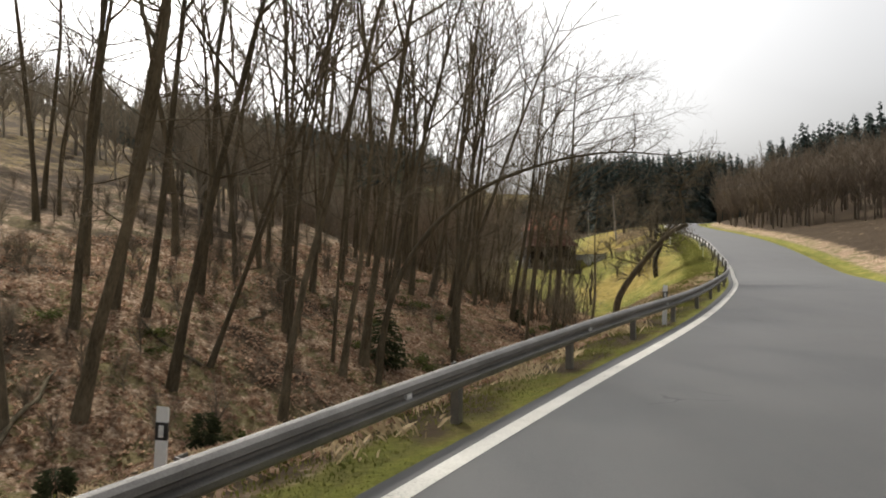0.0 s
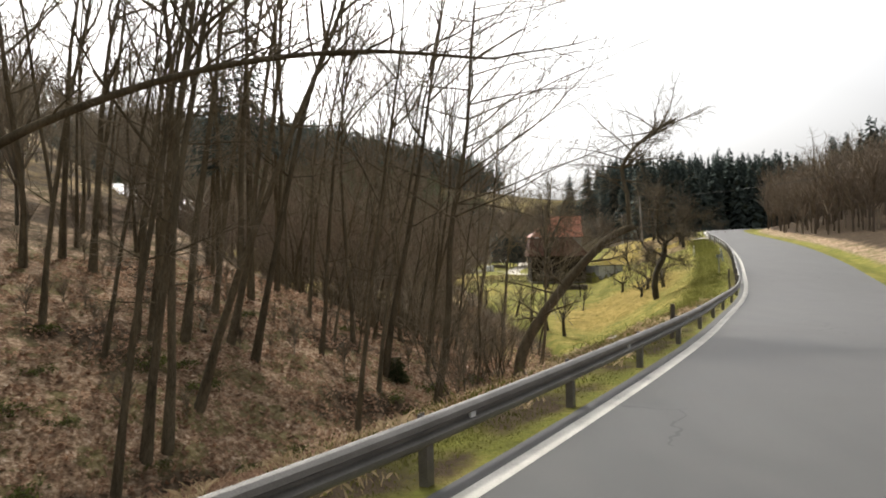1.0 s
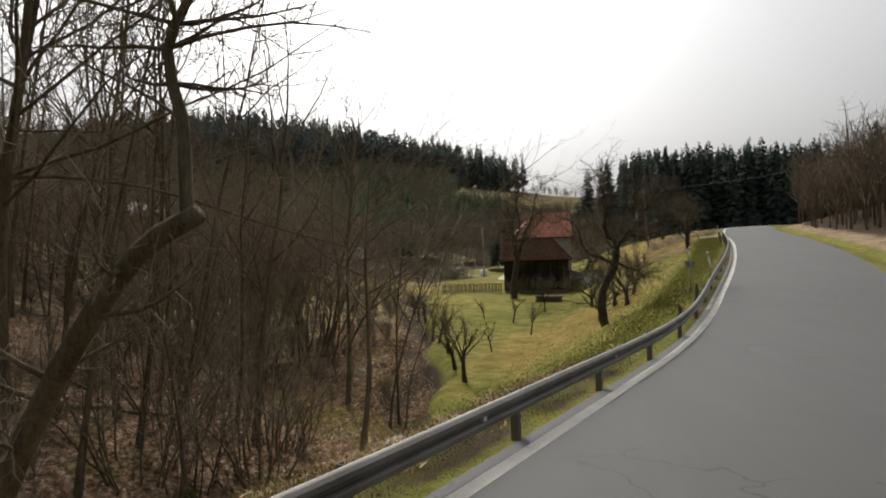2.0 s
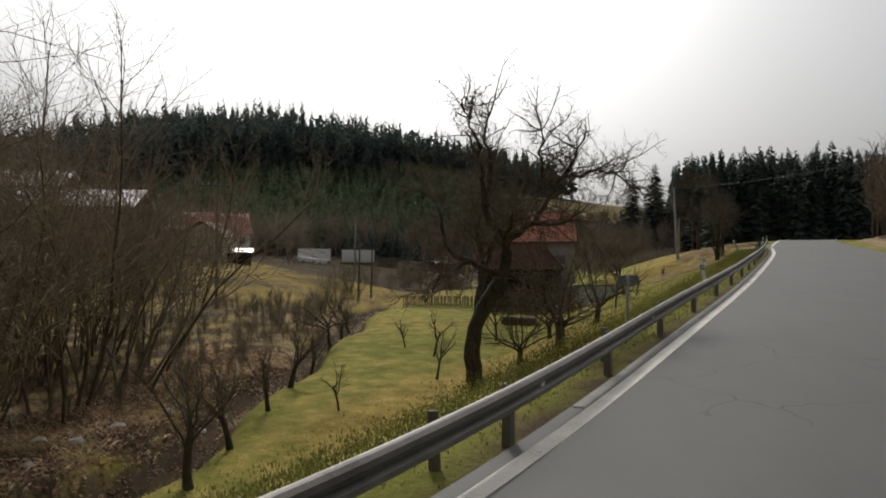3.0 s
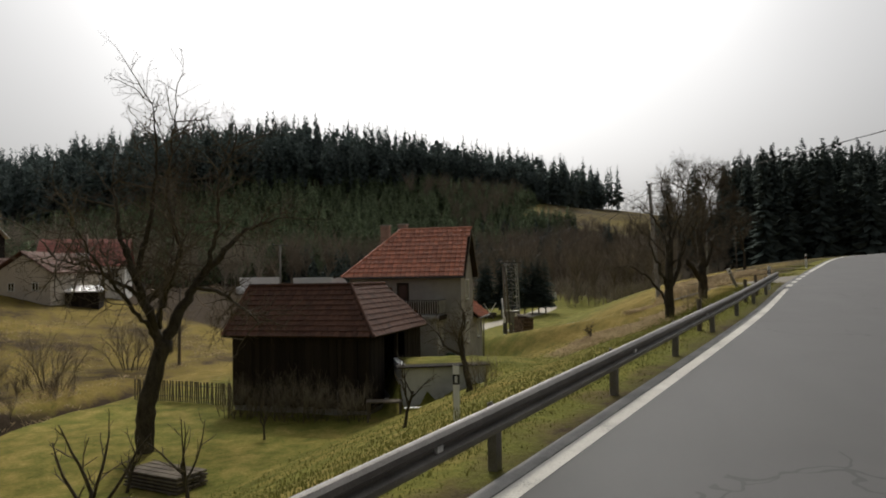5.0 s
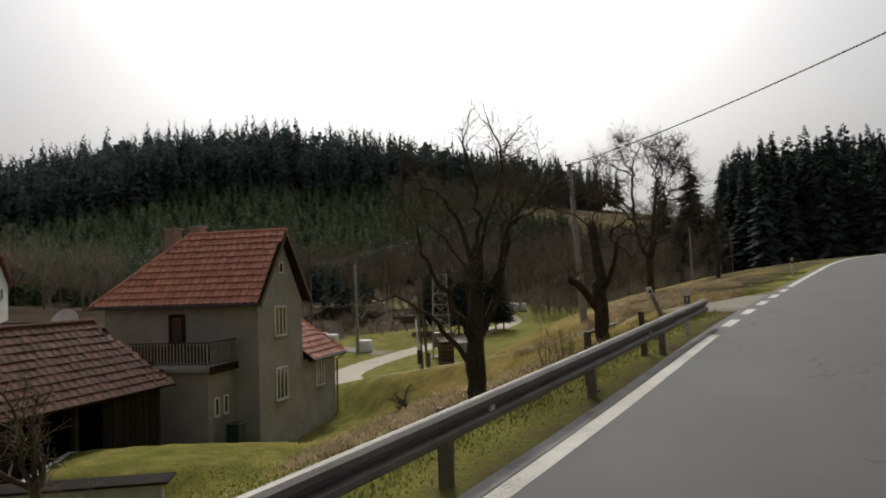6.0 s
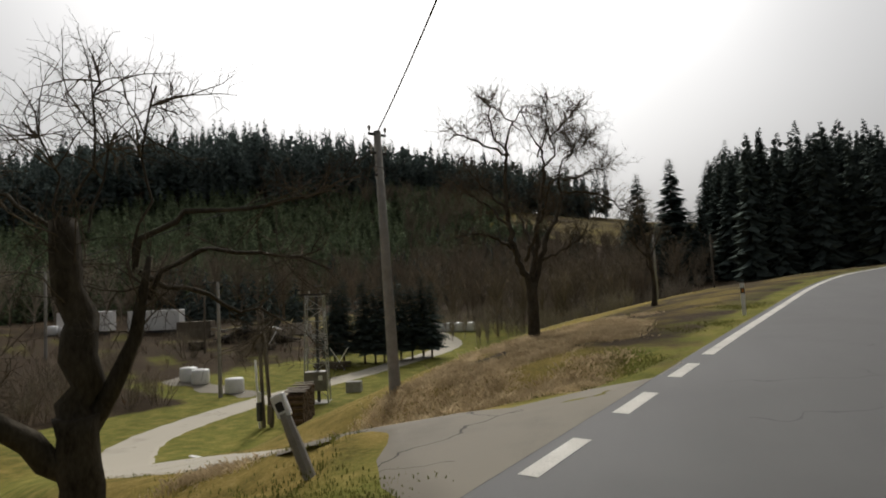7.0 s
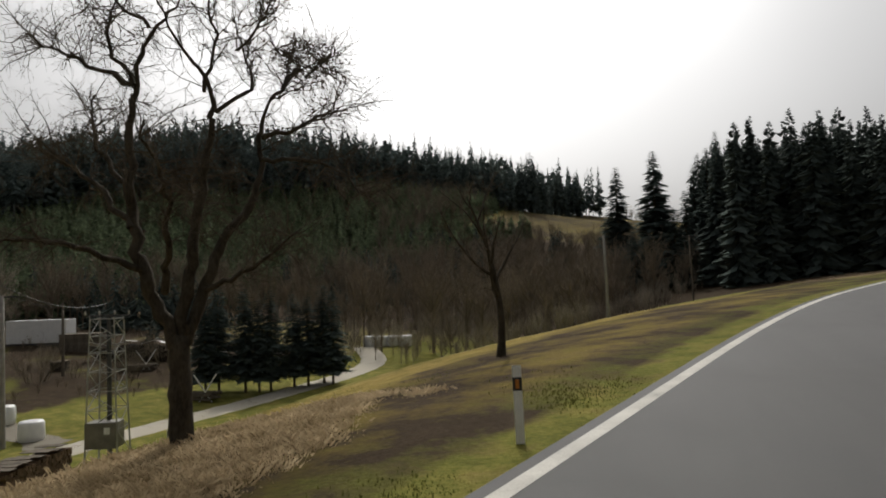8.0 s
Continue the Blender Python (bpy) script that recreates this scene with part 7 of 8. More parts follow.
def picket_fence(x0, y0, x1, y1, n, h, label):
    a, b = Vector((x0, y0)), Vector((x1, y1))
    yaw = math.degrees(math.atan2(y1 - y0, x1 - x0))
    ob = thing("picket_fence", pose(0, 0, 0), label, "fence")
    rng = random.Random(9)
    pk = boxes("picket", [(-0.04, 0.04, -0.012, 0.012, 0, h)], TIMBER, ob, bevel=0.004)
    for k in range(n):
        p = a.lerp(b, k / (n - 1))
        m = pose(p.x, p.y, gz(p.x, p.y) - 0.05, rng.uniform(-3, 3), rng.uniform(-3, 3), yaw)
        if k == 0:
            pk.matrix_basis = m
        else:
            share("picket", pk.data, m, ob)
    for hh in (0.25, 0.75):
        v, f = [], []
        tube(v, f, [Vector((*a.lerp(b, k / 6), gz(*a.lerp(b, k / 6)) + h * hh)) + Vector((0, 0.03, 0)) for k in range(7)], [0.03] * 7, 4)
        put("rail", v, f, TIMBER, ob)
    return ob


picket_fence(10.2, 108.2, 17.0, 107.0, 44, 1.15, "dark weathered picket fence beside the barn")


# ---- farm on the far slope ----
def gable_house(name, x, y, yaw, length, depth, eave, rise, wall_mat, roof_mat, label, category, windows=(), overhang=0.4, doors=()):
    """length along local x, depth along local y; the ridge runs along x."""
    ob = thing(name, pose(x, y, gz(x, y) - 0.2, 0, 0, yaw), label, category, "farm buildings")
    hx, hy = length / 2, depth / 2
    wall_block("wall", -hx, hx, -hy, hy, -2.0, eave, wall_mat, ob)
    put("gable", [(-hx, -hy, eave), (-hx, hy, eave), (-hx, 0, eave + rise * hy / (hy + overhang)), (hx, -hy, eave), (hx, hy, eave), (hx, 0, eave + rise * hy / (hy + overhang))], [(0, 2, 1), (3, 4, 5), (0, 3, 5, 2), (1, 2, 5, 4)], wall_mat, ob)
    top = eave + rise + 0.08
    low = eave - rise * overhang / hy * 0.5 + 0.05
    for s in (-1, 1):
        q = [Vector((-hx - overhang, s * (hy + overhang), low)), Vector((hx + overhang, s * (hy + overhang), low)), Vector((hx + overhang, 0, top)), Vector((-hx - overhang, 0, top))]
        up = Vector((0, 0, 0.12))
        put("roof_slope", q + [p + up for p in q], [(0, 1, 2, 3), (7, 6, 5, 4), (0, 4, 5, 1), (1, 5, 6, 2), (3, 2, 6, 7), (0, 3, 7, 4)], roof_mat, ob)
        if roof_mat is METAL_ROOF:
            v, f = [], []
            for k in range(int(length / 0.7)):
                xx = -hx + k * 0.7
                tube(v, f, [Vector((xx, s * (hy + overhang), low + 0.13)), Vector((xx, 0, top + 0.13))], [0.035, 0.035], 4)
            put("roof_seams", v, f, roof_mat, ob)
        else:
            v, f = [], []
            for k in range(1, int(depth * 1.3)):
                t = k / (depth * 1.3)
                p = [q[0].lerp(q[3], t), q[1].lerp(q[2], t)]
                tube(v, f, [p[0] + Vector((0, 0, 0.13)), p[1] + Vector((0, 0, 0.13))], [0.035, 0.035], 4)
            tagged(put("roof_tiling", v, f, roof_mat, ob), kind="stuff")
    for side, px, pz, w, h in windows:
        if side == "front":
            window(ob, facing(px, -hy - 0.012, pz, "front"), w, h, 1)
        elif side == "right":
            window(ob, facing(hx + 0.012, px, pz, "right"), w, h, 1)
        elif side == "left":
            window(ob, facing(-hx - 0.012, px, pz, "left"), w, h, 1)
    for px, w, h in doors:
        boxes("door", [(px - w / 2, px + w / 2, -hy - 0.05, -hy - 0.004, 0.0, h)], BOARD, ob, "dark wooden door")
    return ob


gable_house("metal_roofed_barn", -46.6, 137.3, 15, 18, 8.5, 3.9, 2.6, BOARD, METAL_ROOF, "dark timber barn with bright sheet-metal roof", "barn")
gable_house("metal_roofed_shed", -60.0, 141.5, 15, 14, 8, 6.6, 2.6, BOARD, METAL_ROOF, "tall dark shed with bright sheet-metal roof", "shed")
gable_house("farm_cottage", -26.1, 137.9, 103, 9, 6, 2.9, 2.1, PINK_WALL, TILE_OLD, "low pale cottage with worn grey-brown roof", "cottage", windows=(("left", -1.4, 1.0, 0.7, 0.9), ("left", 1.2, 1.0, 0.7, 0.9)))
gable_house("farm_wing", -31.0, 135.6, 32, 6.0, 4.5, 2.1, 1.1, PINK_WALL, TILE_OLD, "low pale outbuilding with dark worn roof", "outbuilding", windows=(("front", 1.6, 0.9, 0.6, 0.8),), doors=((-1.2, 1.2, 1.9),))
farmhouse = gable_house("farmhouse", -31.2, 148.6, 34, 9.8, 7.5, 3.6, 3.3, PLASTER_WHITE, TILE_MAROON, "white farmhouse with steep red tiled roof", "house", windows=(("front", 3.8, 2.0, 0.9, 1.2), ("right", -1.6, 2.0, 0.9, 1.2), ("right", 1.4, 2.0, 0.9, 1.2)))
bm = bmesh.new()
box(bm, -0.3, 0.3, -1.25, -0.65, 5.2, 7.6, 0.02)
part("chimney", bm, CHIMNEY, farmhouse, "short plastered chimney")
boxes("dormer", [(-0.7, 0.8, -3.3, -1.7, 4.1, 5.2)], METAL_ROOF, farmhouse, "bright sheet-metal dormer", 0.03)
gable_house("farm_outbuilding", -22.4, 138.6, 32, 4.0, 3.0, 1.7, 0.5, BOARD, METAL_ROOF, "small dark lean-to shed with tin roof", "outbuilding", doors=((0.5, 1.0, 1.5),))


def container(x, y, yaw, length, h, mat, label):
    ob = thing("storage_container", pose(x, y, gz(x, y), 0, 0, yaw), label, "container", "white storage containers")
    bm = bmesh.new()
    box(bm, -length / 2, length / 2, -1.25, 1.25, 0.15, h, 0.03)
    body = part("body", bm, mat, ob)
    rib = boxes("rib", [(-0.04, 0.04, -0.03, 0.0, 0.3, h - 0.15)], mat, body, bevel=0.006)
    rib.matrix_basis = pose(-length / 2 + 0.3, -1.252, 0)
    for k in range(1, int(length / 0.6)):
        share("rib", rib.data, pose(-length / 2 + 0.3 + k * 0.6, -1.252, 0), body)
    boxes("skid", [(-length / 2, length / 2, -1.1, -0.95, -0.5, 0.147), (-length / 2, length / 2, 0.95, 1.1, -0.5, 0.147)], STEEL_DARK, ob)
    return ob


container(-20.4, 190.6, 20, 7.0, 2.9, PLASTIC_WHITE, "white storage container in the yard")
container(-29.2, 187.2, 20, 7.0, 2.9, METAL_ROOF, "grey-white storage container in the yard")


def bale(x, y, r, h, yaw, label="round hay bale wrapped in white plastic"):
    ob = thing("hay_bale", pose(x, y, gz(x, y) - 0.04, 0, 0, yaw), label, "hay bale", "wrapped hay bales")
    rng = random.Random(int(x * 10 + y))
    prof = [(0.0, 0.0), (r * 0.86, 0.0), (r * 0.97, h * 0.07), (r * 1.02, h * 0.3), (r, h * 0.6), (r * 0.97, h * 0.9), (r * 0.86, h * 0.985), (r * 0.45, h), (0.0, h * 1.01)]
    v, f, k = [], [], 20
    for pr, pz in prof:
        for a in range(k):
            b = 1 + rng.uniform(-0.012, 0.012)
            v.append((math.cos(a * 2 * math.pi / k) * pr * b, math.sin(a * 2 * math.pi / k) * pr * b, pz + rng.uniform(-0.01, 0.01)))
    for i in range(len(prof) - 1):
        f += [(i * k + a, i * k + (a + 1) % k, (i + 1) * k + (a + 1) % k, (i + 1) * k + a) for a in range(k)]
    put("wrapping", v, f, PLASTIC_WHITE, ob, smooth=True)
    return ob


for x, y in ((6.6, 161.7), (8.1, 161.3), (12.9, 159.2)):
    bale(x, y, 0.76, 1.3, x * 40)
for k in range(4):
    bale(-30.5 + k * 1.55, 182.6 + k * 0.5, 0.72, 1.25, k * 33)
for k in range(4):
    bale(16.5 + k * 1.5, 204.5 + k * 0.3, 0.8, 1.35, k * 33, "round hay bale in white film at the lane's bend")
def trodden_patch():
    verts, faces = [], []
    for i in range(13):
        for j in range(5):
            x = 4.6 + i * 0.92
            y = 163.0 - i * 0.27 - j * (0.62 + 0.12 * math.sin(i * 1.3)) + 0.2 * math.sin(i * 2.1)
            verts.append((x, y, gz(x, y) + 0.035))
    for i in range(12):
        for j in range(4):
            a = i * 5 + j
            faces.append((a, a + 1, a + 6, a + 5))
    return tagged(put("yard_patch", verts, faces, LANE, smooth=True), "pale trodden patch under the hay bales", "yard", kind="structure")


trodden_patch()


# ---- poles, wires and the yard ----
def pole(name, base, top, r0, r1, mat, label, arms=(), sides=10):
    base, top = Vector(base), Vector(top)
    ob = thing(name, pose(*base), label, "utility pole", "utility poles")
    v, f = [], []
    d = top - base
    tube(v, f, [Vector((0, 0, 0)) - d.normalized() * 0.6, d * 0.5, d], [r0 * 1.05, (r0 + r1) / 2, r1], sides)
    put("shaft", v, f, mat, ob, smooth=True)
    for drop, half, yaw, n in arms:
        c = d - d.normalized() * drop
        bm = bmesh.new()
        box(bm, -half, half, -0.04, 0.04, -0.04, 0.04, 0.006)
        arm = part("crossarm", bm, STEEL_DARK, ob, "steel crossarm")
        arm.matrix_basis = Matrix.Translation(c) @ pose(0, 0, 0, 0, 0, yaw)
        for k in range(n):
            v, f = [], []
            xx = -half * 0.92 + 2 * half * 0.92 * k / max(1, n - 1)
            tube(v, f, [Vector((xx, 0, 0.04)), Vector((xx, 0, 0.12)), Vector((xx, 0, 0.16)), Vector((xx, 0, 0.24)), Vector((xx, 0, 0.28))], [0.015, 0.02, 0.05, 0.055, 0.02], 8)
            put("insulator", v, f, STONE, arm, "pale insulator")
    return ob


def wire(p, q, sag, label, r=0.012):
    p, q = Vector(p), Vector(q)
    v, f = [], []
    tube(v, f, [p.lerp(q, k / 24) - Vector((0, 0, sag * 4 * (k / 24) * (1 - k / 24))) for k in range(25)], [r] * 25, 5)
    return tagged(put("overhead_wire", v, f, STEEL_DARK), label, "wire", "overhead wires")


pole("concrete_utility_pole", (37.95, 130.45, 1.0), (37.49, 130.78, 9.8), 0.19, 0.12, POLE_CONCRETE, "tall grey concrete utility pole leaning on the bank", arms=((0.12, 0.36, 60, 2), (0.75, 0.32, 60, 2), (1.5, 0.2, 60, 1)))
wire((37.49, 130.78, 9.75), (37.49 + 0.454 * 62, 130.78 - 0.891 * 62, 13.0), 1.8, "dark overhead cable crossing the road to the concrete pole", 0.022)
wire((37.5, 130.9, 9.5), (13.0, 157.1, 5.85), 0.8, "thin overhead wire running down into the valley")
wire((37.6, 130.7, 9.6), (22.35, 155.4, 5.2), 1.6, "dark cable hanging from the concrete pole to the lattice tower", 0.016)
wire((37.45, 130.7, 9.1), (26.1, 122.0, 4.6), 0.6, "thin house service wire from the concrete pole")
pole("utility_pole", (13.0, 157.1, gz(13.0, 157.1)), (12.95, 157.1, 5.8), 0.17, 0.12, POLE_CONCRETE, "grey concrete utility pole with crossarm beside the bales", arms=((0.05, 1.05, 25, 4),))
pole("utility_pole", (-6.8, 104.7, gz(-6.8, 104.7)), (-6.8, 104.7, 8.0), 0.16, 0.11, TIMBER, "brown wooden utility pole with crossarm in the meadow", arms=((0.1, 1.5, 40, 6),))
pole("utility_pole", (-12.8, 165.0, gz(-12.8, 165.0)), (-12.8, 165.0, 7.9), 0.17, 0.12, POLE_CONCRETE, "grey utility pole with crossarm before the yard", arms=((0.05, 1.0, 25, 4),))
pole("utility_pole", (46.7, 187.8, gz(46.7, 187.8)), (46.6, 187.8, 9.6), 0.15, 0.1, POLE_CONCRETE, "slim grey utility pole on the meadow crest")
pole("utility_pole", (56.0, 228.0, gz(56.0, 228.0) - 1.0), (55.8, 228.0, 11.6), 0.15, 0.1, TIMBER, "far utility pole with crossarm before the forest", arms=((0.1, 0.9, 10, 3),))
pole("utility_pole", (12.0, 215.0, gz(12, 215)), (12.0, 215.0, 6.5), 0.15, 0.1, TIMBER, "far brown utility pole beside the lane")
pole("utility_pole", (-2.0, 176.0, gz(-2, 176)), (-2.0, 176.0, 5.2), 0.15, 0.1, TIMBER, "brown utility pole in the yard")
for x, y, top in ((1.9, 120.6, 2.9), (3.2, 121.2, 2.5)):
    pole("wooden_pole", (x, y, gz(x, y)), (x + 0.1, y, top), 0.12, 0.09, TIMBER, "plain weathered wooden pole in the field behind the barn")
wire((12.95, 157.1, 5.9), (-12.8, 165.0, 8.0), 0.7, "thin overhead wire across the valley")
wire((13.3, 157.2, 5.9), (22.35, 155.4, 4.9), 0.4, "thin overhead wire to the transformer tower")


def twin_pole():
    x, y = 23.4, 146.4
    z = gz(x, y)
    ob = thing("twin_utility_pole", pose(x, y, z), "two slim dark poles standing together with meter boxes", "utility pole")
    for dx, dy, h, r, lean, mat in ((0.0, 0.0, 7.2, 0.12, -0.25, TIMBER), (0.45, 0.15, 7.3, 0.12, -0.55, TIMBER), (-0.12, -0.22, 4.0, 0.08, -0.25, POST_WHITE)):
        v, f = [], []
        tube(v, f, [Vector((dx, dy, -0.4)), Vector((dx + lean / 2, dy, h / 2)), Vector((dx + lean, dy, h))], [r, r * 0.9, r * 0.75], 9)
        put("pole", v, f, mat, ob, smooth=True)
    boxes("meter_box", [(-0.3, -0.02, -0.32, -0.12, 0.4, 1.5)], STEEL_DARK, ob, "dark metal meter box")
    boxes("meter_box", [(0.35, 0.68, -0.2, 0.05, 0.2, 1.3)], TIMBER, ob, "brown meter box")
    boxes("white_box", [(-0.28, -0.05, -0.3, -0.12, 1.53, 2.1)], POST_WHITE, ob, "small white box")
    return ob


twin_pole()


def lattice_tower():
    x, y = 22.35, 155.4
    z = gz(x, y)
    ob = thing("transformer_tower", pose(x, y, z, 0, 0, 20), "grey steel lattice tower carrying a transformer box", "transformer tower")
    h, b, t = 7.8, 0.85, 0.62

    def corner(k, hh):
        s = b + (t - b) * hh / h
        return Vector((s * (1 if k in (1, 2) else -1), s * (1 if k in (2, 3) else -1), hh))

    for k in range(4):
        v, f = [], []
        tube(v, f, [corner(k, -0.2), corner(k, h)], [0.055, 0.045], 4)
        put("leg", v, f, STEEL_PALE, ob)
    levels = [0.5, 1.9, 2.9, 3.9, 4.9, 5.9, 6.8, 7.7]
    for i, (a, c) in enumerate(zip(levels, levels[1:])):
        for k in range(4):
            v, f = [], []
            p, q = (corner(k, a), corner((k + 1) % 4, c)) if i % 2 else (corner((k + 1) % 4, a), corner(k, c))
            tube(v, f, [p, q], [0.026, 0.026], 4)
            put("diagonal", v, f, STEEL_PALE, ob)
            v, f = [], []
            tube(v, f, [corner(k, c), corner((k + 1) % 4, c)], [0.026, 0.026], 4)
            put("strut", v, f, STEEL_PALE, ob)
    v, f = [], []
    tube(v, f, [Vector((0.1, 0, 0)), Vector((0.1, 0, h))], [0.13, 0.11], 8)
    put("cable_duct", v, f, STEEL_DARK, ob)
    bm = bmesh.new()
    box(bm, -0.8, 0.8, -0.95, 0.2, 0.95, 2.3, 0.03)
    cab = part("cabinet", bm, STEEL, ob, "grey metal transformer cabinet")
    boxes("sign", [(0.2, 0.5, -0.965, -0.952, 1.7, 2.05)], POST_WHITE, cab, "small pale sign")
    bm = bmesh.new()
    box(bm, -1.25, 1.25, -0.05, 0.05, h, h + 0.09)
    arm = part("crossarm", bm, STEEL_DARK, ob)
    for xx in (-1.15, -0.4, 0.4, 1.15):
        v, f = [], []
        tube(v, f, [Vector((xx, 0, h + 0.09)), Vector((xx, 0, h + 0.2)), Vector((xx, 0, h + 0.34))], [0.03, 0.06, 0.03], 8)
        put("insulator", v, f, STONE, arm)
    boxes("footing", [(-1.0, 1.0, -1.0, 1.0, -0.5, 0.06)], CONCRETE, ob, "concrete footing", 0.03)
    return ob


lattice_tower()


def woodpile(x, y, yaw, cols, rows, label, slope=0.0):
    ob = thing("woodpile", pose(x, y, gz(x, y) - 0.05, 0, 0, yaw) @ pose(0, 0, 0, 0, slope, 0), label, "woodpile")
    rng = random.Random(4)
    v, f = [], []
    log = None
    for r in range(rows):
        for c in range(cols):
            rad = rng.uniform(0.085, 0.13)
            cx, cz = (c + 0.5 * (r % 2)) * 0.215 + rng.uniform(-0.02, 0.02), 0.18 + r * 0.175 + rng.uniform(-0.015, 0.015)
            y0, y1 = -0.5 + rng.uniform(-0.06, 0.06), 0.5 + rng.uniform(-0.06, 0.06)
            if log is None:
                lv, lf = [], []
                tube(lv, lf, [Vector((0, -0.5, 0)), Vector((0, 0.5, 0))], [0.085, 0.085], 6)
                lf.append(tuple(reversed(range(6))))
                log = put("log", lv, lf, FIREWOOD, ob)
                log.matrix_basis = pose(cx, 0, cz)
            else:
                o = share("log", log.data, pose(cx, (y0 + y1) / 2, cz, rng.uniform(-3, 3), rng.uniform(0, 360), rng.uniform(-3, 3)), ob)
                o.scale = (rad / 0.085, 1.0, rad / 0.085)
    boxes("bearer", [(-0.1, cols * 0.215 + 0.1, -0.4, -0.28, -0.1, 0.09), (-0.1, cols * 0.215 + 0.1, 0.28, 0.4, -0.1, 0.09)], TIMBER, ob)
    for k in range(max(1, int(cols * 0.215 / 0.62))):
        lid = boxes("cover_board", [(-0.15 + k * 0.62, 0.42 + k * 0.62, -0.6, 0.6, 0.26 + rows * 0.175, 0.29 + rows * 0.175)], TIMBER, ob, "grey cover board")
        lid.matrix_basis = pose(0, rng.uniform(-0.06, 0.06), rng.uniform(0.0, 0.05), rng.uniform(-2, 2), rng.uniform(-1, 1), 0)
    return ob


near_end, far_end = (25.75, 145.85), (23.87, 150.95)
woodpile(*near_end, 110.2, 25, 11, "long stack of split firewood covered with boards", math.degrees(math.atan2(gz(*near_end) - gz(*far_end), 5.43)))


def concrete_block():
    ob = thing("concrete_block", pose(23.0, 160.4, gz(23.0, 160.4), 0, 0, 15), "grey concrete block standing beside the lane", "concrete block")
    bm = bmesh.new()
    box(bm, -0.6, 0.6, -0.5, 0.5, -0.1, 0.85, 0.05)
    part("block", bm, CONCRETE, ob)
    return ob


concrete_block()


def heap(x, y, yaw, length, h, label):
    """A fallen-in shed: dark boards, rafters and pale sheets lying over one another."""
    ob = thing("collapsed_shed", pose(x, y, gz(x, y) - 0.2, 0, 0, yaw), label, "collapsed shed")
    rng = random.Random(14)
    for k in range(26):
        xx, l = rng.uniform(-length / 2, length / 2), rng.uniform(1.5, 4.0)
        b = boxes("plank", [(-l / 2, l / 2, -0.12, 0.12, -0.03, 0.03)], BOARD, ob, bevel=0.005)
        b.matrix_basis = pose(xx, rng.uniform(-1.2, 1.2), h * rng.uniform(0.1, 0.75) * (1 - abs(xx) / length), rng.uniform(-35, 35), rng.uniform(-30, 30), rng.uniform(-50, 50))
    for k in range(6):
        xx, l = -length / 2 + length * (k + 0.5) / 6, rng.uniform(1.2, 2.2)
        b = boxes("sheet", [(-l / 2, l / 2, -0.6, 0.6, -0.015, 0.015)], METAL_ROOF, ob, "pale bent roofing sheet", 0.004)
        b.matrix_basis = pose(xx, rng.uniform(-1.0, 0.0), h * (1.0 - 0.5 * abs(xx) / length) + rng.uniform(-0.2, 0.1), rng.uniform(-28, 5), rng.uniform(-16, 16), rng.uniform(-25, 25))
    bm = bmesh.new()
    made = bmesh.ops.create_icosphere(bm, subdivisions=3, radius=1.0)["verts"]
    for p in made:
        p.co = Vector((p.co.x * length * 0.48, p.co.y * 1.4, p.co.z * h * 0.8)) * (1 + 0.18 * noise.noise(p.co * 2.5))
    part("rubble", bm, BOARD, ob)
    return ob


heap(-2.5, 187.0, 15, 10.5, 2.4, "dark fallen-in shed with pale bent roofing sheets")


def board_pile(x, y, yaw, label):
    ob = thing("timber_pile", pose(x, y, gz(x, y), 0, 0, yaw), label, "timber pile")
    rng = random.Random(8)
    for k in range(14):
        b = boxes("beam", [(-1.6, 1.6, -0.11, 0.11, -0.08, 0.08)], TIMBER, ob, bevel=0.01)
        b.matrix_basis = pose(rng.uniform(-0.25, 0.25), -0.7 + (k % 5) * 0.33, 0.1 + (k // 5) * 0.2, 0, rng.uniform(-3, 3), rng.uniform(-6, 6))
    for s in (-1, 1):
        b = boxes("prop", [(-1.3, 1.3, -0.05, 0.05, -0.04, 0.04)], POST_WHITE, ob, "pale propped lath", 0.006)
        b.matrix_basis = pose(0.9 + s * 0.2, -0.6, 0.9, 0, -58 * s, 10)
    return ob


board_pile(15.2, 172.6, 10, "pile of grey beams with pale laths propped on it")
board_pile(2.0, 181.0, 30, "pile of grey boards in the yard")


def lone_plank(x, y, yaw, ln, mat, label):
    ob = thing("plank", pose(x, y, gz(x, y) + 0.03, 0, 2, yaw), label, "plank")
    boxes("board", [(-ln / 2, ln / 2, -0.11, 0.11, 0.0, 0.035)], mat, ob, bevel=0.008)
    return ob


lone_plank(24.9, 138.3, -12, 1.4, POST_WHITE, "white painted plank lying on the meadow")
lone_plank(27.4, 104.6, 35, 1.1, POST_WHITE, "pale board lying in the grass by the garage")


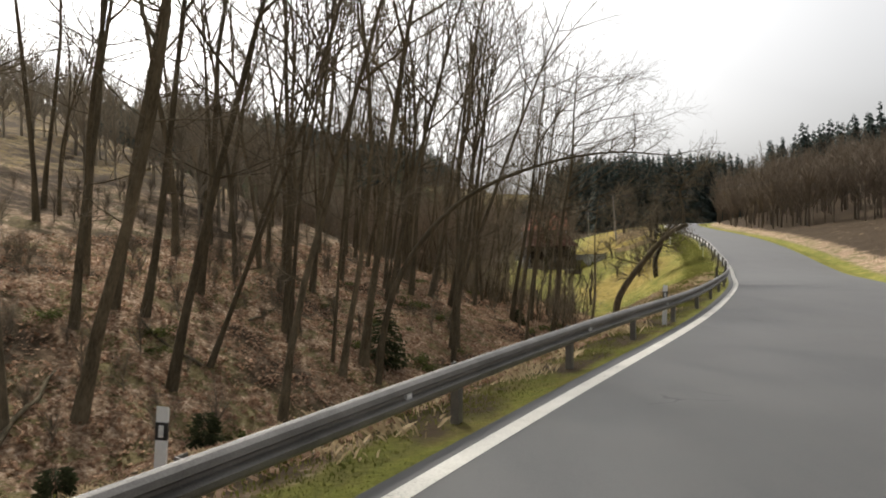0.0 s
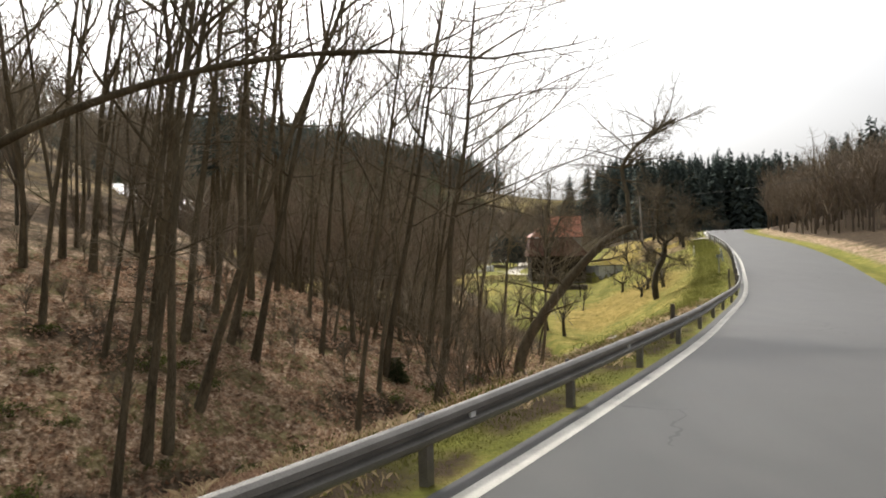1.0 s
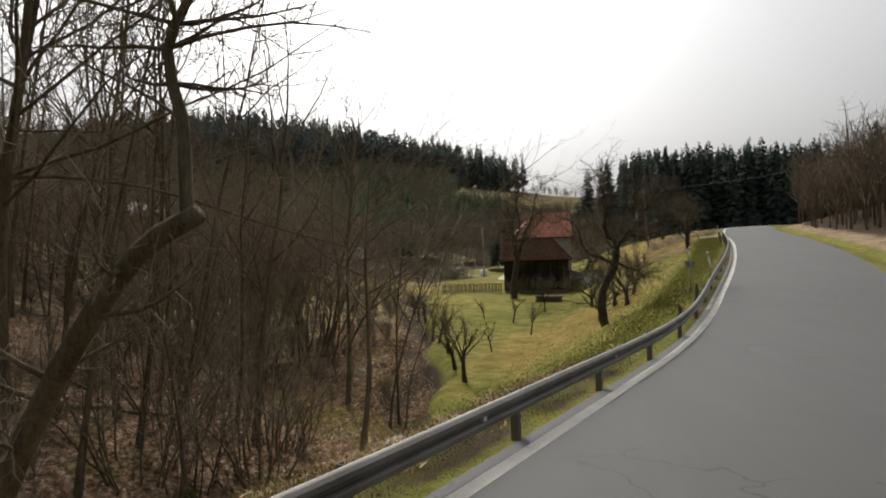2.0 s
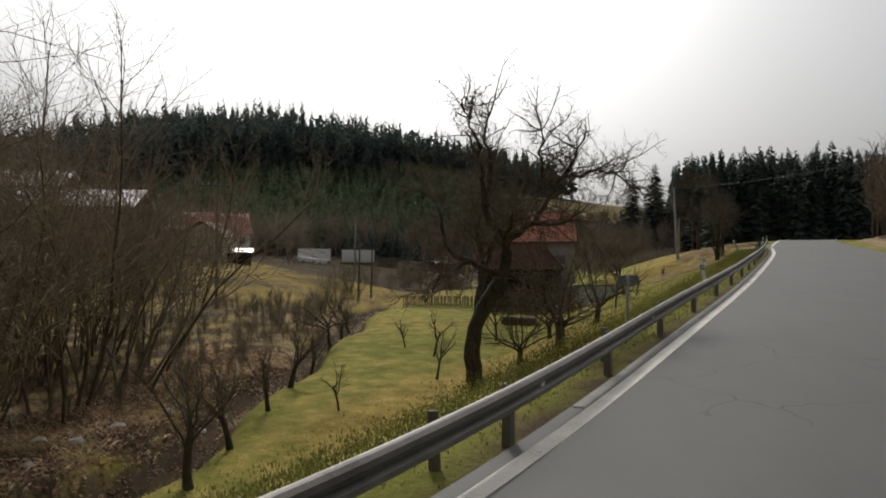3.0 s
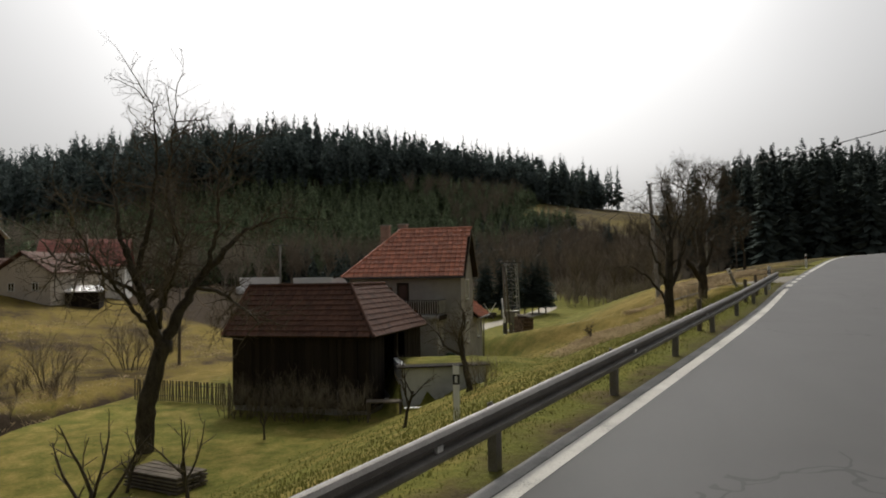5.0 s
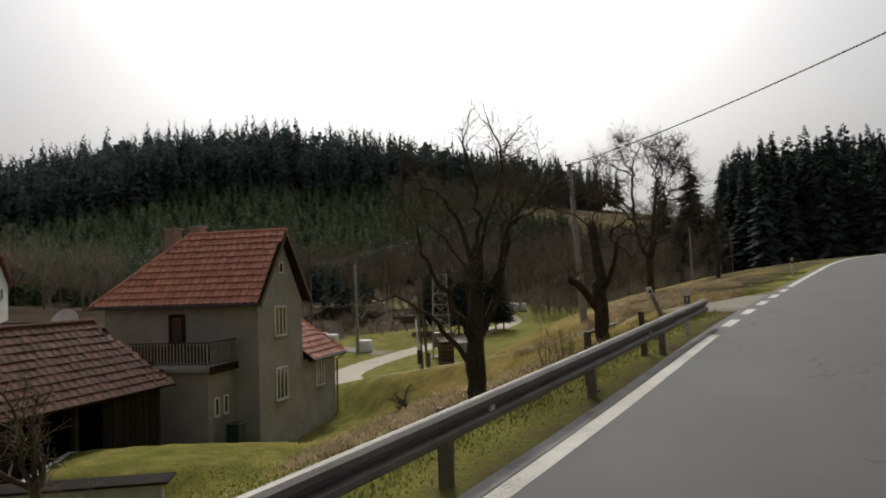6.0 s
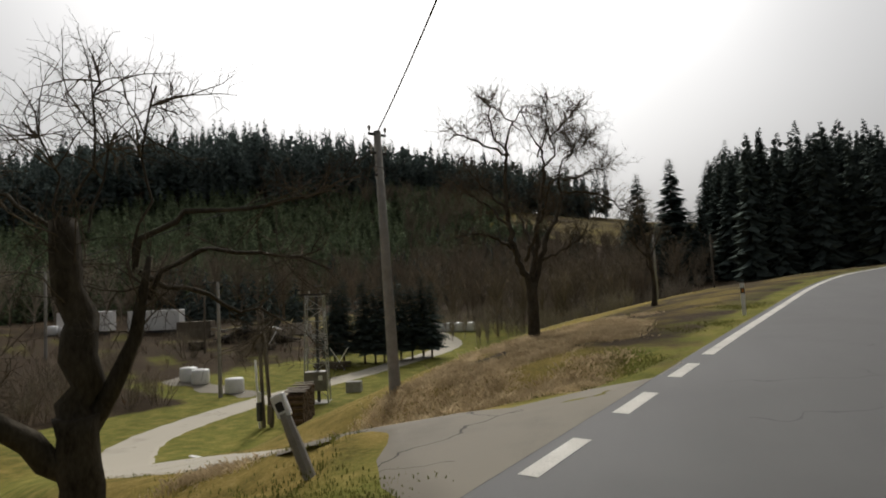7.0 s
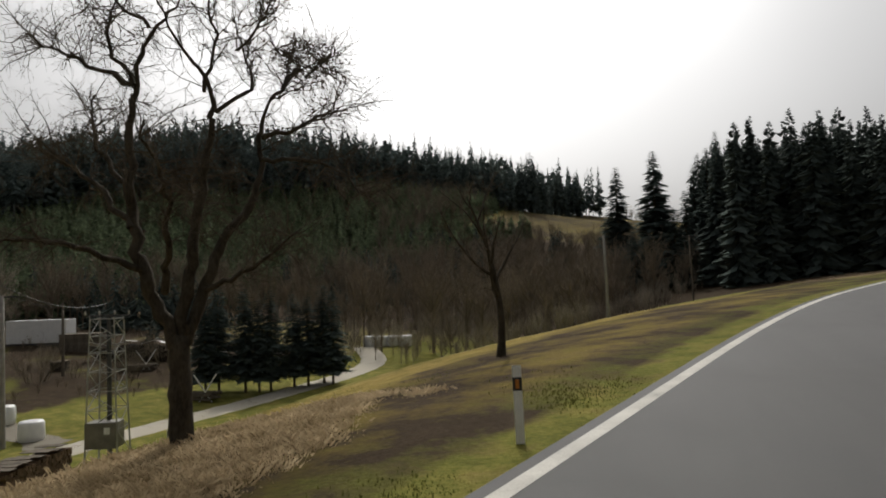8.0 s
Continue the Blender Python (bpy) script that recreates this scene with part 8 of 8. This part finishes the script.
def junk_crate(x, y, yaw, w, d, h, mat, label):
    """A slatted crate or box on skids, with a lid."""
    ob = thing("yard_crate", pose(x, y, gz(x, y), 0, 0, yaw), label, "crate", "crates in the yard")
    boxes("body", [(-w / 2, w / 2, -d / 2, d / 2, 0.08, h)], mat, ob, bevel=0.03)
    for k in range(int(h / 0.25)):
        boxes("slat", [(-w / 2 - 0.02, w / 2 + 0.02, -d / 2 - 0.025, -d / 2 - 0.002, 0.12 + k * 0.25, 0.28 + k * 0.25)], mat, ob, bevel=0.006)
    boxes("lid", [(-w / 2 - 0.05, w / 2 + 0.05, -d / 2 - 0.05, d / 2 + 0.05, h + 0.003, h + 0.05)], TIMBER, ob)
    boxes("skid", [(-w / 2, w / 2, -d / 2 + 0.1, -d / 2 + 0.2, -0.2, 0.077), (-w / 2, w / 2, d / 2 - 0.2, d / 2 - 0.1, -0.2, 0.077)], TIMBER, ob)
    return ob


for x, y, yaw, w, d, h, mat, text in ((-13.5, 190.0, 20, 4.5, 2.2, 2.0, TIMBER, "grey slatted shed box beside the white container"), (5.5, 189.0, 10, 1.6, 1.1, 1.0, PLASTIC_WHITE, "small white box in the yard"), (8.5, 184.5, 35, 1.8, 1.2, 0.9, TIMBER, "grey slatted crate in the yard"), (-5.0, 178.5, 60, 1.5, 1.0, 0.9, BOARD, "dark slatted crate among brush"), (11.0, 190.5, 5, 2.4, 1.3, 1.2, CONCRETE, "pale grey box at the yard's edge"), (-1.0, 196.0, 15, 3.0, 1.6, 1.5, PINK_WALL, "pale boarded box behind the fallen-in shed")):
    junk_crate(x, y, yaw, w, d, h, mat, text)


# ---- undergrowth ----
def tufts(name, count, area, keep, height, mat, label, category, seed, blades=7, spread=0.12):
    """Grass tufts as one mesh; area in u and v."""
    r = np.random.RandomState(seed)
    u, v = r.uniform(*area[0], count * 4), r.uniform(*area[1], count * 4)
    w = v + at(EDGE, u)
    ok = keep(u, v, w)
    u, w = u[ok][:count], w[ok][:count]
    n = len(u)
    x, y = from_uw(u, w)
    z = land(u, w)
    k = n * blades
    bx, by, bz = (np.repeat(a, blades) for a in (x, y, z))
    bx, by = bx + r.normal(0, spread, k), by + r.normal(0, spread, k)
    hgt = height * r.uniform(0.45, 1.15, k) * np.repeat(r.uniform(0.6, 1.2, n), blades)
    ang = r.uniform(0, 6.283, k)
    lean = r.uniform(0.1, 0.75, k) * hgt * (2.2 if mat is STRAW else 1.0)
    wid = (0.006 + 0.006 * r.rand(k)) * (1.0 if height > 0.1 else 1.15)
    dx, dy = np.cos(ang), np.sin(ang)
    p0 = np.stack([bx - dy * wid, by + dx * wid, bz - 0.03], 1)
    p1 = np.stack([bx + dy * wid, by - dx * wid, bz - 0.03], 1)
    p2 = np.stack([bx + dx * lean * 0.45 + dy * wid * 0.7, by + dy * lean * 0.45 - dx * wid * 0.7, bz + hgt * 0.65], 1)
    p3 = np.stack([bx + dx * lean, by + dy * lean, bz + hgt * 0.95], 1)
    vv = np.stack([p0, p1, p2, p3], 1).reshape(-1, 3)
    base = np.arange(k)[:, None] * 4
    ff = np.concatenate([base + np.array([[0, 1, 2]]), base + np.array([[0, 2, 3]])], 1).reshape(-1, 3)
    me = bpy.data.meshes.new(name)
    me.vertices.add(len(vv))
    me.vertices.foreach_set("co", vv.reshape(-1).astype(np.float32))
    me.loops.add(len(ff) * 3)
    me.loops.foreach_set("vertex_index", ff.reshape(-1).astype(np.int32))
    me.polygons.add(len(ff))
    me.polygons.foreach_set("loop_start", np.arange(0, len(ff) * 3, 3, dtype=np.int32))
    me.update(calc_edges=True)
    me.materials.append(mat)
    return tagged(new(name, me), label, category, kind="stuff")


def lane_gap(u, w):
    x, y = from_uw(u, w)
    d = np.hypot(x[:, None] - LANE_XY[None, :, 0], y[:, None] - LANE_XY[None, :, 1]) - LANE_HALF[None, :]
    return d.min(1)


def off_lane(u, w):
    return lane_gap(u, w) > 0.25


def off_green(u, w):
    x, y = from_uw(u, w)
    return ((x - 38.2) / 4.2) ** 2 + ((y - 119.0) / 3.6) ** 2 > 1


tufts("verge_grass", 42000, ((-10, 150), (0.5, 3.0)), lambda u, v, w: off_lane(u, w) & ((u < 131) | (ripple(u * 1.1, v * 1.5) > 0.45)) & ((u > 52) | (ripple(u * 1.7, v * 2.3) > 0.0)) & ((u < 55) | (u > 131) | (v > 0.85)), 0.026, BLADE, "short green grass on the road verge", "grass", 1, 5, 0.4)
tufts("bank_straw", 13000, ((112, 147), (2.0, 10.0)), lambda u, v, w: off_lane(u, w) & off_green(u, w) & (v > 2.0 + 2.0 * (u < 126) + 1.5 * np.clip((u - 134) / 6, 0, 2)) & (ripple(u * 0.8, v * 1.1) > -0.25), 0.12, STRAW, "dry straw-coloured grass on the bank", "grass", 2, 9, 0.22)
tufts("slope_grass", 14000, ((50, 150), (2.4, 13)), lambda u, v, w: off_lane(u, w) & ((u < 124) | (ripple(u * 0.9, v * 1.3) > 0.45)), 0.03, BLADE, "short meadow grass on the embankment", "grass", 3, 5, 0.35)
tufts("field_straw", 2600, ((58, 122), (18, 62)), lambda u, v, w: (w > brook_w(u) + 2.0) & (ripple(u * 0.35, w * 0.5) > -0.1), 0.2, STRAW, "tufts of dead grass over the field beyond the brook", "grass", 17, 6, 0.3)
tufts("lane_edge_grass", 3200, ((108, 150), (0.7, 24)), lambda u, v, w: (lane_gap(u, w) > -0.06) & (lane_gap(u, w) < 0.3), 0.06, BLADE, "short grass creeping over the lane's edge", "grass", 8, 8, 0.1)
tufts("ditch_straw", 1500, ((-8, 54), (1.2, 9)), lambda u, v, w: ripple(u * 1.3, v * 1.5) > 0.15, 0.17, STRAW, "dry grass in the ditch below the road", "grass", 4, 12, 0.16)
tufts("brook_straw", 700, ((52, 104), (6, 40)), lambda u, v, w: (np.abs(w - brook_w(u) - 1.2) < 2.5), 0.22, STRAW, "dry grass and reeds along the brook", "grass", 5, 8, 0.25)


def litter(count, seed, us, off, along, label):
    r = np.random.RandomState(seed)
    u, v = r.uniform(*us, count), r.uniform(*off, count)
    w = v + (brook_w(u) if along == "brook" else at(EDGE, u))
    x, y = from_uw(u, w)
    z = land(u, w) + 0.015
    s = r.uniform(0.03, 0.10, count)
    a = r.uniform(0, 6.283, count)
    tilt = r.uniform(-0.9, 0.9, (count, 2))
    quad = np.array([(-1, 0), (0, -0.6), (1, 0), (0, 0.6)])
    px = quad[:, 0][None] * np.cos(a)[:, None] - quad[:, 1][None] * np.sin(a)[:, None]
    py = quad[:, 0][None] * np.sin(a)[:, None] + quad[:, 1][None] * np.cos(a)[:, None]
    vv = np.stack([x[:, None] + px * s[:, None], y[:, None] + py * s[:, None], z[:, None] + (px * tilt[:, :1] + py * tilt[:, 1:]) * s[:, None] + s[:, None] * 0.3], 2).reshape(-1, 3)
    base = np.arange(count)[:, None] * 4
    ff = np.concatenate([base + np.array([[0, 1, 2]]), base + np.array([[0, 2, 3]])], 1).reshape(-1, 3)
    me = bpy.data.meshes.new("leaf_litter")
    me.vertices.add(len(vv))
    me.vertices.foreach_set("co", vv.reshape(-1).astype(np.float32))
    me.loops.add(len(ff) * 3)
    me.loops.foreach_set("vertex_index", ff.reshape(-1).astype(np.int32))
    me.polygons.add(len(ff))
    me.polygons.foreach_set("loop_start", np.arange(0, len(ff) * 3, 3, dtype=np.int32))
    me.update(calc_edges=True)
    me.materials.append(LITTER_LEAF)
    return tagged(new("leaf_litter", me), label, "leaf litter", kind="stuff")


litter(120000, 6, (-8, 54), (1.6, 26), "road", "brown fallen leaves covering the wood's floor")
litter(15000, 9, (54, 80), (-0.8, 8), "brook", "pale fallen leaves on the far bank of the brook")


def fallen(x, y, yaw, ln, r, label):
    ob = thing("fallen_branch", pose(x, y, gz(x, y) + r * 0.6, 0, 0, yaw), label, "fallen branch", "fallen branches")
    rng = random.Random(int(x * 7 + y))
    pts = []
    for k in range(7):
        xx = -ln / 2 + ln * k / 6
        wx, wy = x + math.cos(radians(yaw)) * xx, y + math.sin(radians(yaw)) * xx
        pts.append(Vector((xx, rng.uniform(-0.08, 0.08), gz(wx, wy) - gz(x, y) + rng.uniform(0, 0.05))))
    v, f = [], []
    tube(v, f, pts, [r * (1 - 0.09 * k) for k in range(7)], 7)
    put("limb", v, f, BARK, ob, smooth=True)
    return ob


rng = random.Random(31)
for k in range(22):
    u = rng.uniform(0, 50)
    x, y = from_uw(u, float(at(EDGE, u)) + rng.uniform(4, 20))
    fallen(x, y, rng.uniform(0, 180), rng.uniform(1.2, 4.0), rng.uniform(0.03, 0.09), "broken branch lying in the leaf litter")


def stones(u0, u1, v0, v1, n, seed, label):
    rng = random.Random(seed)
    for k in range(n):
        u = rng.uniform(u0, u1)
        x, y = from_uw(u, float(at(EDGE, u)) + rng.uniform(v0, v1))
        bm = bmesh.new()
        made = bmesh.ops.create_icosphere(bm, subdivisions=2, radius=1.0)["verts"]
        s = rng.uniform(0.1, 0.28)
        for p in made:
            p.co = Vector((p.co.x * s * 1.3, p.co.y * s, p.co.z * s * 0.7)) * (1 + 0.35 * noise.noise(p.co * 1.4 + Vector((k, 0, 0))))
        me = bpy.data.meshes.new("stone")
        bm.to_mesh(me)
        bm.free()
        me.materials.append(STONE)
        ob = new("stone", me)
        ob.matrix_basis = pose(x, y, gz(x, y), 0, 0, rng.uniform(0, 360))
        tagged(ob, label, "stone", "stones")


stones(46, 52, 4.5, 9, 14, 1, "pale broken stone in the brook bed")
stones(60, 70, 17, 19.5, 8, 2, "pale stone on the brook's bank")
